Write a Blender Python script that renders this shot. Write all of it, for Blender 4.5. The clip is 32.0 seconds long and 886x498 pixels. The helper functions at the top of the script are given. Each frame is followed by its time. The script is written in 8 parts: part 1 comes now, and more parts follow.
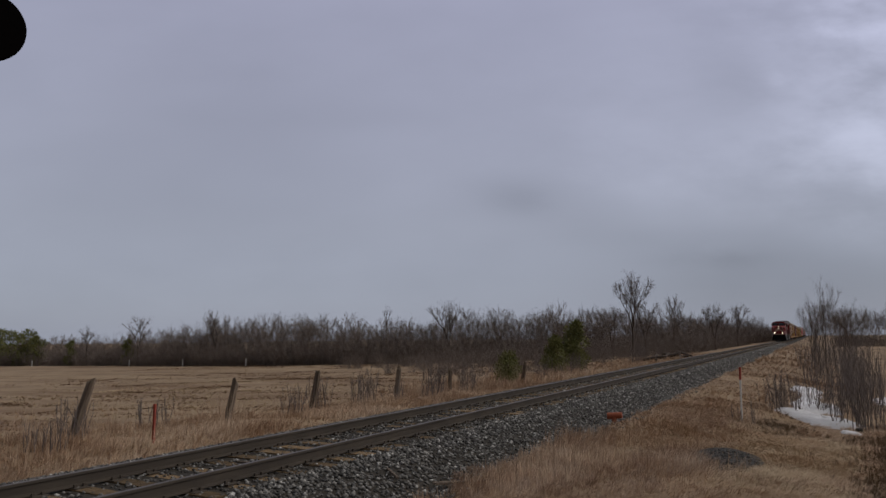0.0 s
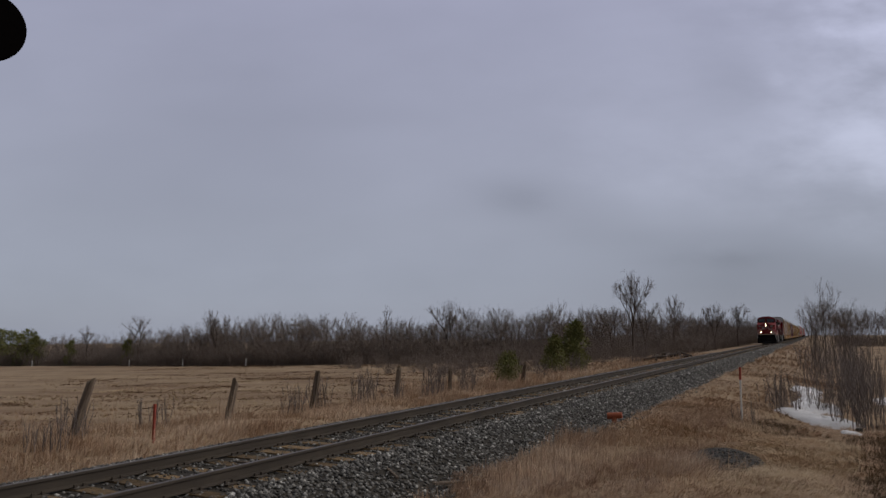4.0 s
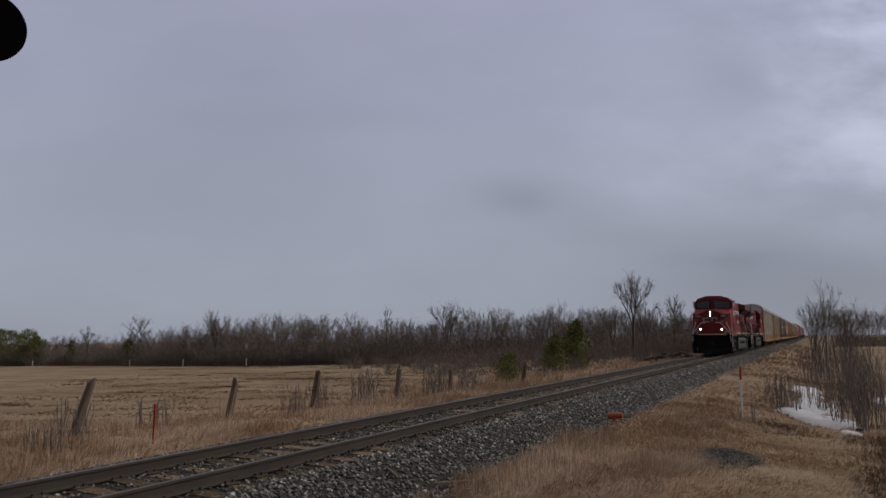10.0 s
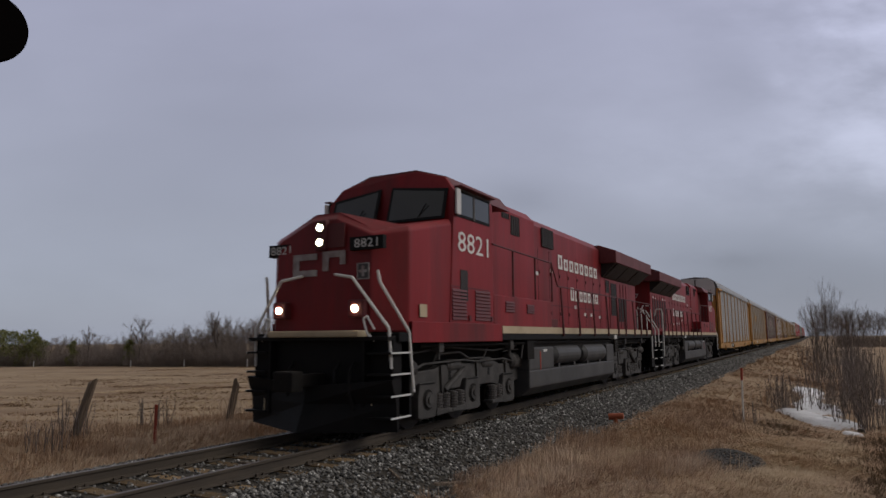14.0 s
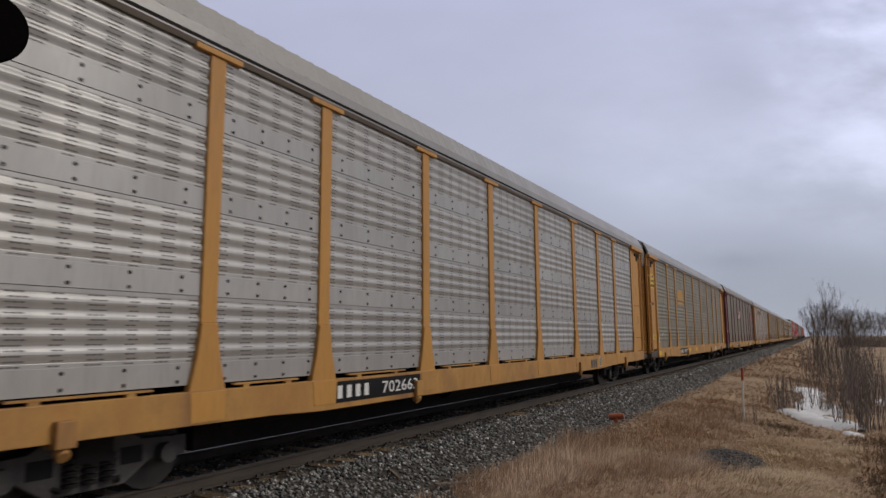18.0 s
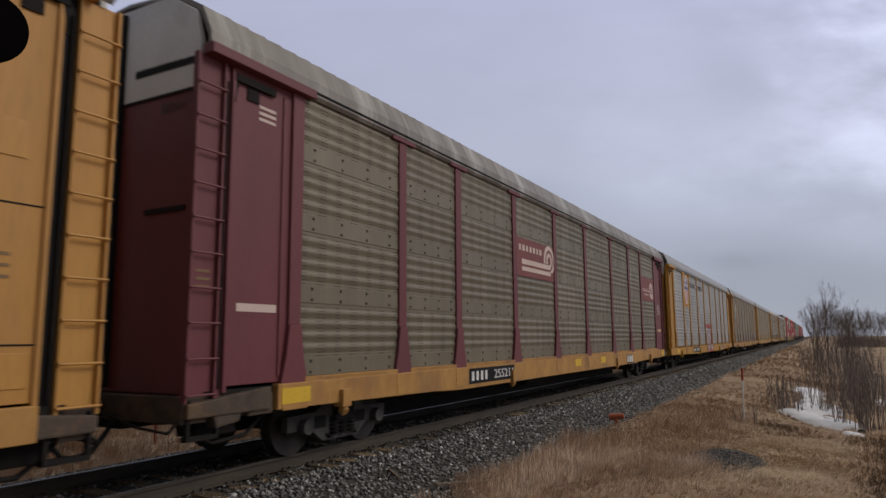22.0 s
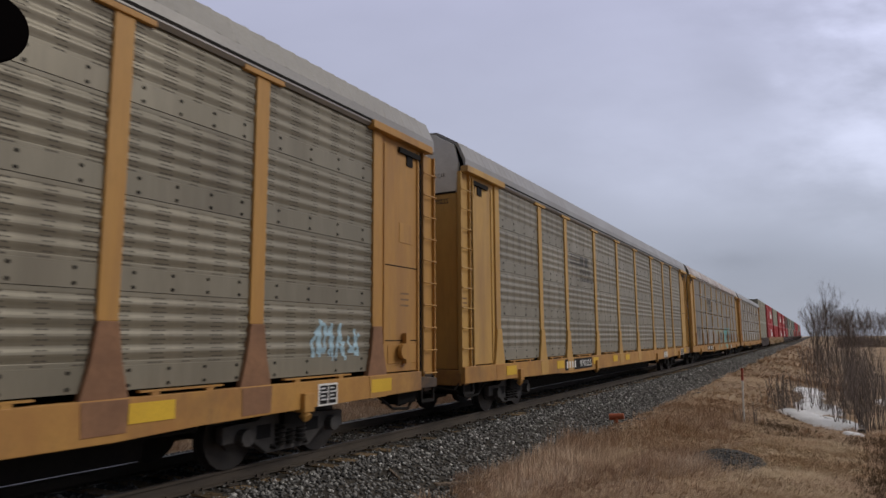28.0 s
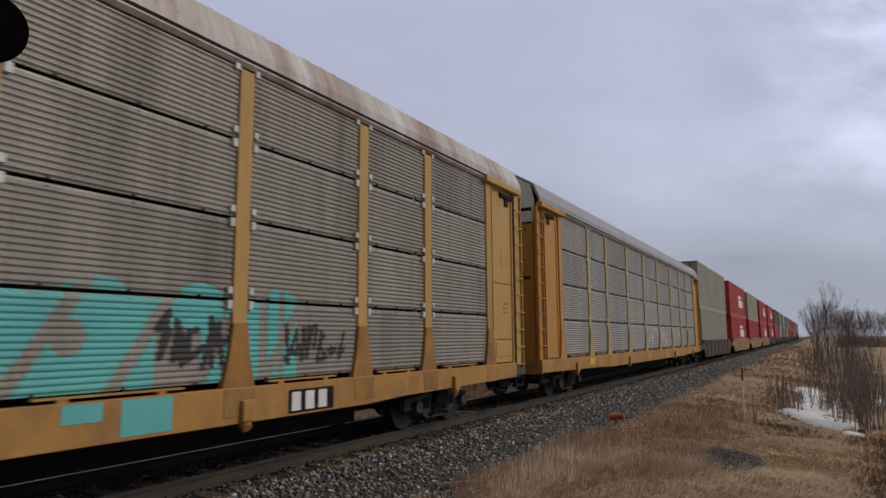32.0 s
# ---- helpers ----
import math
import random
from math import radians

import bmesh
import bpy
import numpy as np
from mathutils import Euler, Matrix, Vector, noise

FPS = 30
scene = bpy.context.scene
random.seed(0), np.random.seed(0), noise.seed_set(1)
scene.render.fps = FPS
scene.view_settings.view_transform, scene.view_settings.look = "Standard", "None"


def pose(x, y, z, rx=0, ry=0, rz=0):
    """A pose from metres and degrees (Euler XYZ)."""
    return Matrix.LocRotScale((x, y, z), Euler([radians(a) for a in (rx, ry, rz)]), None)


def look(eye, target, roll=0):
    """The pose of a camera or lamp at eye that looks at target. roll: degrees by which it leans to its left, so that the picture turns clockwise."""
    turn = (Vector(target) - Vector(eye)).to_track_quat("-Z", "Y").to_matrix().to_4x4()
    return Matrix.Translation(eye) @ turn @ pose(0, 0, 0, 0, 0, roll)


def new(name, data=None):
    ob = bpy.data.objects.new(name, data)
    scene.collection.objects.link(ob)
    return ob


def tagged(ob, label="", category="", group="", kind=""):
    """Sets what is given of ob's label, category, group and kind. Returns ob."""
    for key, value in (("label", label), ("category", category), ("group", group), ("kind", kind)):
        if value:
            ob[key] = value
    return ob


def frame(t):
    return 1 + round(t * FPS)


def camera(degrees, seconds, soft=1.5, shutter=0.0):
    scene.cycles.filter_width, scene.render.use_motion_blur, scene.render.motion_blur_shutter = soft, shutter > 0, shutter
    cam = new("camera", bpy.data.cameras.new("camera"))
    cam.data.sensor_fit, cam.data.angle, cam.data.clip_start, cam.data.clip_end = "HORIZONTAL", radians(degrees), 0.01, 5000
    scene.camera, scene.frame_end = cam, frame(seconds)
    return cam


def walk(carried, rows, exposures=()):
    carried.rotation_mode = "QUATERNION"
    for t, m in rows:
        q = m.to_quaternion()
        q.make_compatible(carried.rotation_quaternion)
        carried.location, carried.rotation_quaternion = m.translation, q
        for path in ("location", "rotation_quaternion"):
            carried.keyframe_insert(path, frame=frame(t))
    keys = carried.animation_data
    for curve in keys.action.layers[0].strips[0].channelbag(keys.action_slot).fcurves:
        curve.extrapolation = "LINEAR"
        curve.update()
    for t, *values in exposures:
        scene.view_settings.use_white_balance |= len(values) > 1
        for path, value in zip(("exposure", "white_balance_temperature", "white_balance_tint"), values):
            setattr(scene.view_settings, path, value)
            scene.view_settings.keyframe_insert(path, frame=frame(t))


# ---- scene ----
# A level railway runs along +Y; the rail tops are z = 0 and the track's centre is x = TX.
TX = -7.55
EYE = 1.667
SPEED = 12.87      # train, metres a second
cam = camera(67.27, 32.0, soft=1.5, shutter=0.11)
walk(cam, [(t, pose(0, 0, EYE, 97.527 + p, 0.3715, 28.863 + y)) for t, p, y in (
    (0.0, 0.0, 0.0), (3.0, 0.0, 0.0), (6.0, 0.0, 0.01), (9.0, 0.0, 0.02), (12.0, 0.015, 0.06), (13.4, 0.04, 0.09),
    (15.6, 0.075, 0.145), (20.0, 0.07, 0.145), (32.0, 0.07, 0.145))],
    exposures=[(0.0, 0.0), (13.4, 0.0), (15.6, 0.56), (17.6, 0.54), (19.0, 0.45), (22.4, 0.45), (23.4, 0.52), (24.0, 0.58), (24.4, 0.55), (25.0, 0.44), (32.0, 0.44)])


# ---- world and sun ----
def build_world():
    w = bpy.data.worlds.new("world")
    scene.world = w
    w.use_nodes = True
    n, l = w.node_tree.nodes, w.node_tree.links
    n.clear()
    out, bg = n.new("ShaderNodeOutputWorld"), n.new("ShaderNodeBackground")
    sky = n.new("ShaderNodeTexSky")
    sky.sky_type, sky.sun_disc = "NISHITA", False
    sky.sun_elevation, sky.sun_rotation = radians(37), radians(68)
    co, sep = n.new("ShaderNodeTexCoord"), n.new("ShaderNodeSeparateXYZ")
    l.new(co.outputs["Generated"], sep.inputs[0])

    def math_(op, a, b):
        m = n.new("ShaderNodeMath")
        m.operation = op
        for i, v in enumerate((a, b)):
            if isinstance(v, (int, float)):
                m.inputs[i].default_value = v
            elif v is not None:
                l.new(v, m.inputs[i])
        return m.outputs[0]

    # an even overcast with a few softly drawn clouds, laid out on a plane square to a bearing of 29 degrees
    m3 = pose(0, 0, 0, 97.5, 0.4, 28.9).to_3x3()

    def along(v):
        d = n.new("ShaderNodeVectorMath")
        d.operation = "DOT_PRODUCT"
        l.new(co.outputs["Generated"], d.inputs[0])
        d.inputs[1].default_value = v
        return d.outputs["Value"]

    ahead = math_("MAXIMUM", along(-m3.col[2]), 0.12)
    px, py = math_("DIVIDE", along(m3.col[0]), ahead), math_("DIVIDE", along(m3.col[1]), ahead)
    flat = n.new("ShaderNodeCombineXYZ")
    l.new(px, flat.inputs[0])
    l.new(py, flat.inputs[1])

    def clouds(scale, detail, stretch, shift, rough=0.5):
        m = n.new("ShaderNodeMapping")
        m.inputs["Location"].default_value = shift
        m.inputs["Rotation"].default_value = (0, 0, radians(-12))
        m.inputs["Scale"].default_value = stretch
        l.new(flat.outputs[0], m.inputs[0])
        t = n.new("ShaderNodeTexNoise")
        t.inputs["Scale"].default_value, t.inputs["Detail"].default_value = scale, detail
        t.inputs["Roughness"].default_value = rough
        l.new(m.outputs[0], t.inputs["Vector"])
        return t.outputs[0]

    soft_n, wisp_n = clouds(2.2, 3, (0.7, 1.5, 1), (3.1, 7.4, 0)), clouds(6.0, 5, (0.75, 1.7, 1), (0.4, 2.2, 0), 0.55)

    crisp = n.new("ShaderNodeMapRange")
    crisp.interpolation_type = "SMOOTHSTEP"
    crisp.inputs[1].default_value, crisp.inputs[2].default_value = 0.28, 0.72
    l.new(wisp_n, crisp.inputs[0])
    wisp_c = crisp.outputs[0]

    def blob(cx, cy, sx, sy, amount, wisps=0.0):
        """One cloud: lighter or darker by amount round (cx, cy)."""
        dx, dy = math_("DIVIDE", math_("SUBTRACT", px, cx), sx), math_("DIVIDE", math_("SUBTRACT", py, cy), sy)
        r2 = math_("ADD", math_("MULTIPLY", dx, dx), math_("MULTIPLY", dy, dy))
        g = math_("MULTIPLY", math_("EXPONENT", math_("MULTIPLY", r2, -0.7), None), amount)
        if wisps:
            g = math_("MULTIPLY", g, math_("ADD", math_("MULTIPLY", wisp_c, 1.6 * wisps), 1.0 - wisps))
        return g

    bright = math_("ADD", 0.80, math_("MULTIPLY", soft_n, 0.28))
    bright = math_("ADD", bright, math_("MULTIPLY", wisp_n, 0.13))
    for spec in ((0.125, 0.082, 0.065, 0.026, -0.20, 0.4), (0.21, 0.055, 0.10, 0.022, -0.10, 0.6), (0.56, -0.045, 0.26, 0.075, -0.31, 0.3), (0.67, 0.25, 0.13, 0.19, 0.36, 0.95), (0.56, 0.36, 0.14, 0.035, 0.24, 0.9), (0.60, 0.15, 0.12, 0.03, 0.07, 0.9), (0.50, 0.255, 0.02, 0.012, 0.12, 0.9), (0.42, 0.10, 0.22, 0.07, 0.09, 0.6), (0.40, -0.012, 0.07, 0.012, -0.10, 0.7), (-0.22, 0.20, 0.16, 0.02, -0.05, 0.8),
                 (0.28, 0.17, 0.16, 0.10, 0.07, 0.5), (-0.1, -0.06, 0.42, 0.05, 0.05, 0.2), (0.45, 0.30, 0.05, 0.10, -0.05, 0.3), (-0.35, 0.12, 0.2, 0.08, -0.06, 0.4), (0.30, 0.02, 0.16, 0.02, -0.08, 0.5)):
        bright = math_("ADD", bright, blob(*spec))
    ramp = n.new("ShaderNodeValToRGB")
    e = ramp.color_ramp.elements
    e[0].position, e[0].color = 0.0, (0.305, 0.330, 0.405, 1)
    e[1].position, e[1].color = 0.5, (0.362, 0.372, 0.498, 1)
    for at_, col_ in ((0.16, (0.345, 0.365, 0.448, 1)), (0.64, (0.455, 0.43, 0.415, 1))):
        mid = ramp.color_ramp.elements.new(at_)
        mid.color = col_
    l.new(sep.outputs["Z"], ramp.inputs[0])
    # an overcast sky is brighter towards the zenith
    lift = n.new("ShaderNodeMapRange")
    for i, v in enumerate((0.45, 1.0, 1.0, 1.35)):
        lift.inputs[i + 1].default_value = v
    l.new(sep.outputs["Z"], lift.inputs[0])
    cl = n.new("ShaderNodeVectorMath")
    cl.operation = "SCALE"
    l.new(ramp.outputs[0], cl.inputs[0])
    # and dimmer on the side away from the opening clouds
    back = n.new("ShaderNodeMapRange")
    back.interpolation_type = "SMOOTHSTEP"
    for i, v in enumerate((-0.5, 0.42, 0.34, 1.0)):
        back.inputs[i + 1].default_value = v
    l.new(sep.outputs["Y"], back.inputs[0])
    l.new(math_("MULTIPLY", math_("MULTIPLY", lift.outputs[0], back.outputs[0]), bright), cl.inputs["Scale"])
    blue = n.new("ShaderNodeVectorMath")
    blue.operation = "SCALE"
    l.new(sky.outputs[0], blue.inputs[0])
    blue.inputs["Scale"].default_value = 0.06
    mix = n.new("ShaderNodeMix")
    mix.data_type = "RGBA"
    mix.inputs[0].default_value = 0.90
    l.new(blue.outputs[0], mix.inputs[6])
    l.new(cl.outputs[0], mix.inputs[7])
    l.new(mix.outputs[2], bg.inputs[0])
    bg.inputs[1].default_value = 1.0
    l.new(bg.outputs[0], out.inputs[0])
    sun = bpy.data.lights.new("sun", "SUN")
    sun.energy, sun.angle, sun.color = 0.92, radians(25), (1.0, 0.94, 0.86)
    ob = new("sun", sun)
    ob.matrix_world = look((45, 18, 36), (0, 0, 0))


build_world()


# ---- materials ----
def surf(name, c1, c2, scale=3.0, rough=0.7, metal=0.0, bump=0.15, fine=40.0, stretch=(1, 1, 1), dirt=None, amount=0.35, spec=0.5, per_object=0.0):
    """A painted, mineral or plant surface: two tones mottled at two scales, stains of a third colour, and a fine relief."""
    m = bpy.data.materials.new(name)
    m.use_nodes = True
    n, l = m.node_tree.nodes, m.node_tree.links
    b = n["Principled BSDF"]
    b.inputs["Metallic"].default_value = metal
    b.inputs["Specular IOR Level"].default_value = spec
    co, info = n.new("ShaderNodeTexCoord"), n.new("ShaderNodeObjectInfo")
    add, mp = n.new("ShaderNodeVectorMath"), n.new("ShaderNodeMapping")
    sc = n.new("ShaderNodeVectorMath")
    sc.operation = "SCALE"
    sc.inputs[0].default_value = (37, 91, 53)
    l.new(info.outputs["Random"], sc.inputs["Scale"])
    l.new(co.outputs["Object"], add.inputs[0])
    l.new(sc.outputs[0], add.inputs[1])
    mp.inputs["Scale"].default_value = stretch
    l.new(add.outputs[0], mp.inputs[0])

    def tex(s, d, r=0.6):
        t = n.new("ShaderNodeTexNoise")
        t.inputs["Scale"].default_value, t.inputs["Detail"].default_value, t.inputs["Roughness"].default_value = s, d, r
        l.new(mp.outputs[0], t.inputs["Vector"])
        return t.outputs[0]

    def ramp(v, lo, hi):
        r = n.new("ShaderNodeMapRange")
        r.inputs[1].default_value, r.inputs[2].default_value = lo, hi
        l.new(v, r.inputs[0])
        return r.outputs[0]

    def mix(f, a, c):
        x = n.new("ShaderNodeMix")
        x.data_type = "RGBA"
        l.new(f, x.inputs[0])
        for i, v in ((6, a), (7, c)):
            if isinstance(v, tuple):
                x.inputs[i].default_value = (*v, 1)
            else:
                l.new(v, x.inputs[i])
        return x.outputs[2]

    big, small = tex(scale, 4), tex(fine, 3)
    col = mix(ramp(big, 0.34, 0.66), c1, c2)
    dk = tuple(v * 0.72 for v in c1)
    f2 = n.new("ShaderNodeMath")
    f2.operation = "MULTIPLY"
    f2.inputs[1].default_value = 0.55
    l.new(ramp(small, 0.45, 0.75), f2.inputs[0])
    col = mix(f2.outputs[0], col, dk)
    if dirt:
        st = ramp(tex(scale * 0.45, 5, 0.7), 0.62 - 0.3 * amount, 0.72)
        f3 = n.new("ShaderNodeMath")
        f3.operation = "MULTIPLY"
        f3.inputs[1].default_value = min(1, amount * 1.6)
        l.new(st, f3.inputs[0])
        col = mix(f3.outputs[0], col, dirt)
    if per_object:
        hs = n.new("ShaderNodeHueSaturation")
        mr = n.new("ShaderNodeMapRange")
        mr.inputs[3].default_value, mr.inputs[4].default_value = 1 - per_object, 1 + per_object
        l.new(info.outputs["Random"], mr.inputs[0])
        l.new(mr.outputs[0], hs.inputs["Value"])
        l.new(col, hs.inputs["Color"])
        col = hs.outputs[0]
    l.new(col, b.inputs["Base Color"])
    rr = n.new("ShaderNodeMapRange")
    rr.inputs[3].default_value, rr.inputs[4].default_value = max(0.05, rough - 0.12), min(1, rough + 0.12)
    l.new(big, rr.inputs[0])
    l.new(rr.outputs[0], b.inputs["Roughness"])
    if bump:
        bp = n.new("ShaderNodeBump")
        bp.inputs["Strength"].default_value, bp.inputs["Distance"].default_value = bump, 0.02
        l.new(small, bp.inputs["Height"])
        l.new(bp.outputs[0], b.inputs["Normal"])
    return m


def island(name, colours, rough=0.9, spec=0.3, patches=None, stretch=(1, 1, 1)):
    """Pieces of one mesh, each with its own tone."""
    m = bpy.data.materials.new(name)
    m.use_nodes = True
    n, l = m.node_tree.nodes, m.node_tree.links
    b = n["Principled BSDF"]
    b.inputs["Roughness"].default_value = rough
    b.inputs["Specular IOR Level"].default_value = spec
    g, r = n.new("ShaderNodeNewGeometry"), n.new("ShaderNodeValToRGB")
    l.new(g.outputs["Random Per Island"], r.inputs[0])
    e = r.color_ramp.elements
    while len(e) < len(colours):
        e.new(0.5)
    for i, c in enumerate(colours):
        e[i].position, e[i].color = i / max(1, len(colours) - 1), (*c, 1)
    if patches:
        co, t, mr, mx = n.new("ShaderNodeTexCoord"), n.new("ShaderNodeTexNoise"), n.new("ShaderNodeMapRange"), n.new("ShaderNodeMix")
        t.inputs["Scale"].default_value, t.inputs["Detail"].default_value = patches[0], 4
        mp = n.new("ShaderNodeMapping")
        mp.inputs["Scale"].default_value = stretch
        l.new(co.outputs["Object"], mp.inputs[0])
        l.new(mp.outputs[0], t.inputs["Vector"])
        mr.inputs[1].default_value, mr.inputs[2].default_value, mr.inputs[4].default_value = 0.42, 0.62, 0.75
        l.new(t.outputs[0], mr.inputs[0])
        mx.data_type, mx.blend_type = "RGBA", "MULTIPLY"
        l.new(mr.outputs[0], mx.inputs[0])
        l.new(r.outputs[0], mx.inputs[6])
        mx.inputs[7].default_value = (*patches[1], 1)
        l.new(mx.outputs[2], b.inputs["Base Color"])
    else:
        l.new(r.outputs[0], b.inputs["Base Color"])
    return m


def glow(name, colour, strength):
    m = bpy.data.materials.new(name)
    m.use_nodes = True
    b = m.node_tree.nodes["Principled BSDF"]
    b.inputs["Base Color"].default_value = (*colour, 1)
    b.inputs["Emission Color"].default_value = (*colour, 1)
    b.inputs["Emission Strength"].default_value = strength
    return m


M = {}
M["soil"] = surf("dry_meadow_ground", (0.40, 0.30, 0.195), (0.285, 0.205, 0.135), 0.42, 0.95, 0, 0.6, 5.0, (0.25, 1, 1), dirt=(0.16, 0.095, 0.058), amount=0.6, spec=0.1)
M["ballast_bed"] = surf("ballast_bed", (0.060, 0.052, 0.042), (0.036, 0.032, 0.027), 5.0, 0.9, 0, 0.9, 16.0, spec=0.2)
M["stone"] = island("crushed_stone", [(0.026, 0.025, 0.023), (0.14, 0.135, 0.127), (0.055, 0.052, 0.048), (0.28, 0.27, 0.25), (0.085, 0.08, 0.074), (0.19, 0.18, 0.165), (0.04, 0.037, 0.034), (0.60, 0.585, 0.55)], 0.85)
M["tie"] = surf("weathered_tie_wood", (0.27, 0.185, 0.10), (0.13, 0.09, 0.053), 3.0, 0.9, 0, 0.6, 22.0, (3, 12, 3), per_object=0.4, spec=0.2)
M["rail_side"] = surf("rusty_rail_steel", (0.082, 0.064, 0.046), (0.052, 0.041, 0.032), 2.0, 0.8, 0.1, 0.2, 30.0, (1, 0.5, 3), dirt=(0.06, 0.045, 0.036), amount=0.3)
M["rail_top"] = surf("worn_rail_head", (0.105, 0.088, 0.078), (0.08, 0.066, 0.058), 1.0, 0.45, 0.4, 0.05, 40.0)
M["grass"] = island("dry_grass_blades", [(0.578, 0.428, 0.299), (0.395, 0.279, 0.201), (0.700, 0.552, 0.399), (0.302, 0.208, 0.152), (0.645, 0.496, 0.352), (0.483, 0.340, 0.244), (0.700, 0.571, 0.425)], 0.9, 0.1, (0.5, (0.84, 0.76, 0.70)))
M["rough"] = island("rough_brown_tufts", [(0.484, 0.361, 0.271), (0.345, 0.251, 0.194), (0.620, 0.483, 0.367), (0.410, 0.294, 0.222), (0.620, 0.511, 0.397)], 0.9, 0.1, (1.2, (0.78, 0.66, 0.60)))
M["straw"] = island("pale_matted_straw", [(0.649, 0.522, 0.360), (0.518, 0.402, 0.269), (0.720, 0.600, 0.430), (0.439, 0.329, 0.220)], 0.9, 0.1, (0.9, (0.72, 0.62, 0.54)))
M["meadow"] = island("short_meadow_grass", [(0.450, 0.349, 0.210), (0.386, 0.292, 0.181), (0.526, 0.420, 0.262), (0.353, 0.258, 0.161)], 0.9, 0.1, (0.22, (0.60, 0.45, 0.38)), (0.3, 1, 1))
M["weeds"] = island("dead_brown_weeds", [(0.142, 0.100, 0.072), (0.228, 0.166, 0.105), (0.095, 0.068, 0.051), (0.285, 0.211, 0.132)], 0.9, 0.1)
M["sedge"] = island("reddish_brown_sedge", [(0.248, 0.155, 0.101), (0.198, 0.118, 0.078), (0.309, 0.202, 0.130), (0.169, 0.102, 0.071)], 0.9, 0.1)
M["cinder"] = island("dark_cinders", [(0.035, 0.033, 0.032), (0.07, 0.067, 0.064), (0.11, 0.105, 0.10), (0.05, 0.047, 0.045)], 0.9)
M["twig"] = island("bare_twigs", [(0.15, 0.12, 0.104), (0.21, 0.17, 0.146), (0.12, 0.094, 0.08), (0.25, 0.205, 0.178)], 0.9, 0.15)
# twig tones with the haze of distance mixed in: paler and flatter
M["hazed_twig"] = island("haze_paled_twigs", [(0.180, 0.149, 0.131), (0.237, 0.197, 0.173), (0.152, 0.124, 0.110), (0.275, 0.233, 0.205)], 0.95, 0.05)
M["stem"] = island("shrub_stems", [(0.142, 0.117, 0.107), (0.205, 0.172, 0.157), (0.10, 0.083, 0.076), (0.25, 0.213, 0.195)], 0.9, 0.15)
M["bark"] = surf("grey_bark", (0.13, 0.105, 0.09), (0.085, 0.07, 0.06), 4.0, 0.9, 0, 0.6, 25.0, (1, 1, 0.25), spec=0.1)
M["needles"] = island("conifer_needles", [(0.140, 0.157, 0.059), (0.203, 0.210, 0.077), (0.119, 0.129, 0.053), (0.266, 0.245, 0.101)], 0.9, 0.1)
M["snow"] = surf("old_snow", (0.80, 0.80, 0.82), (0.66, 0.66, 0.68), 2.0, 0.7, 0, 0.4, 18.0, dirt=(0.42, 0.38, 0.34), amount=0.15, spec=0.2)
M["post_wood"] = surf("grey_fence_wood", (0.24, 0.19, 0.145), (0.075, 0.058, 0.046), 9.0, 0.9, 0, 0.9, 40.0, (2, 2, 0.15), per_object=0.15, spec=0.1)
# black paint; also stands in for shade in holes and gaps
M["black"] = surf("black_paint_and_gap_shade", (0.006, 0.006, 0.0065), (0.011, 0.010, 0.010), 4.0, 0.65, 0, 0.1, spec=0.18)
M["matt_black"] = surf("matt_black_enamel", (0.003, 0.0028, 0.003), (0.004, 0.003, 0.003), 4.0, 0.95, 0, 0.0, spec=0.02)
# underframe grime; also used as painted shade in recesses and below the roof
M["under"] = surf("underframe_grime_and_shade", (0.010, 0.009, 0.0085), (0.018, 0.0155, 0.014), 3.0, 0.85, 0, 0.4, 25.0, dirt=(0.035, 0.027, 0.021), amount=0.25, spec=0.2)
M["truck"] = surf("dusty_grey_truck", (0.078, 0.073, 0.069), (0.046, 0.043, 0.041), 3.0, 0.7, 0, 0.4, 25.0, dirt=(0.026, 0.022, 0.02), amount=0.4, spec=0.35)
M["spring"] = surf("dusty_spring_steel", (0.11, 0.10, 0.094), (0.07, 0.064, 0.06), 8.0, 0.6, 0.2, 0.2, spec=0.4)
M["steel"] = surf("wheel_steel", (0.045, 0.038, 0.034), (0.028, 0.025, 0.023), 3.0, 0.6, 0.4, 0.2)
M["glass"] = surf("dark_cab_glass", (0.012, 0.015, 0.016), (0.02, 0.023, 0.024), 2.0, 0.14, 0, 0.0, spec=0.9)
M["white"] = surf("white_paint", (0.74, 0.73, 0.70), (0.66, 0.65, 0.62), 3.0, 0.6, 0, 0.05)
M["cream"] = surf("cream_stripe", (0.52, 0.43, 0.29), (0.43, 0.34, 0.22), 1.4, 0.6, 0, 0.1, dirt=(0.20, 0.15, 0.10), amount=0.3)
M["red"] = surf("red_locomotive_paint", (0.275, 0.014, 0.019), (0.205, 0.015, 0.019), 1.1, 0.5, 0, 0.06, 14.0, (1, 1.3, 0.16), dirt=(0.085, 0.022, 0.022), amount=0.6, spec=0.28)
M["red_dark"] = surf("shabby_dark_red_paint", (0.11, 0.012, 0.015), (0.085, 0.013, 0.015), 1.5, 0.6, 0, 0.08)
M["lamp_on"] = glow("lit_lamp", (1.0, 0.78, 0.52), 22.0)
M["hazard_red"] = surf("faded_red_paint", (0.36, 0.055, 0.03), (0.28, 0.05, 0.03), 6.0, 0.7, 0, 0.2)
M["orange"] = surf("orange_plastic", (0.42, 0.105, 0.04), (0.34, 0.085, 0.035), 6.0, 0.6, 0, 0.2)


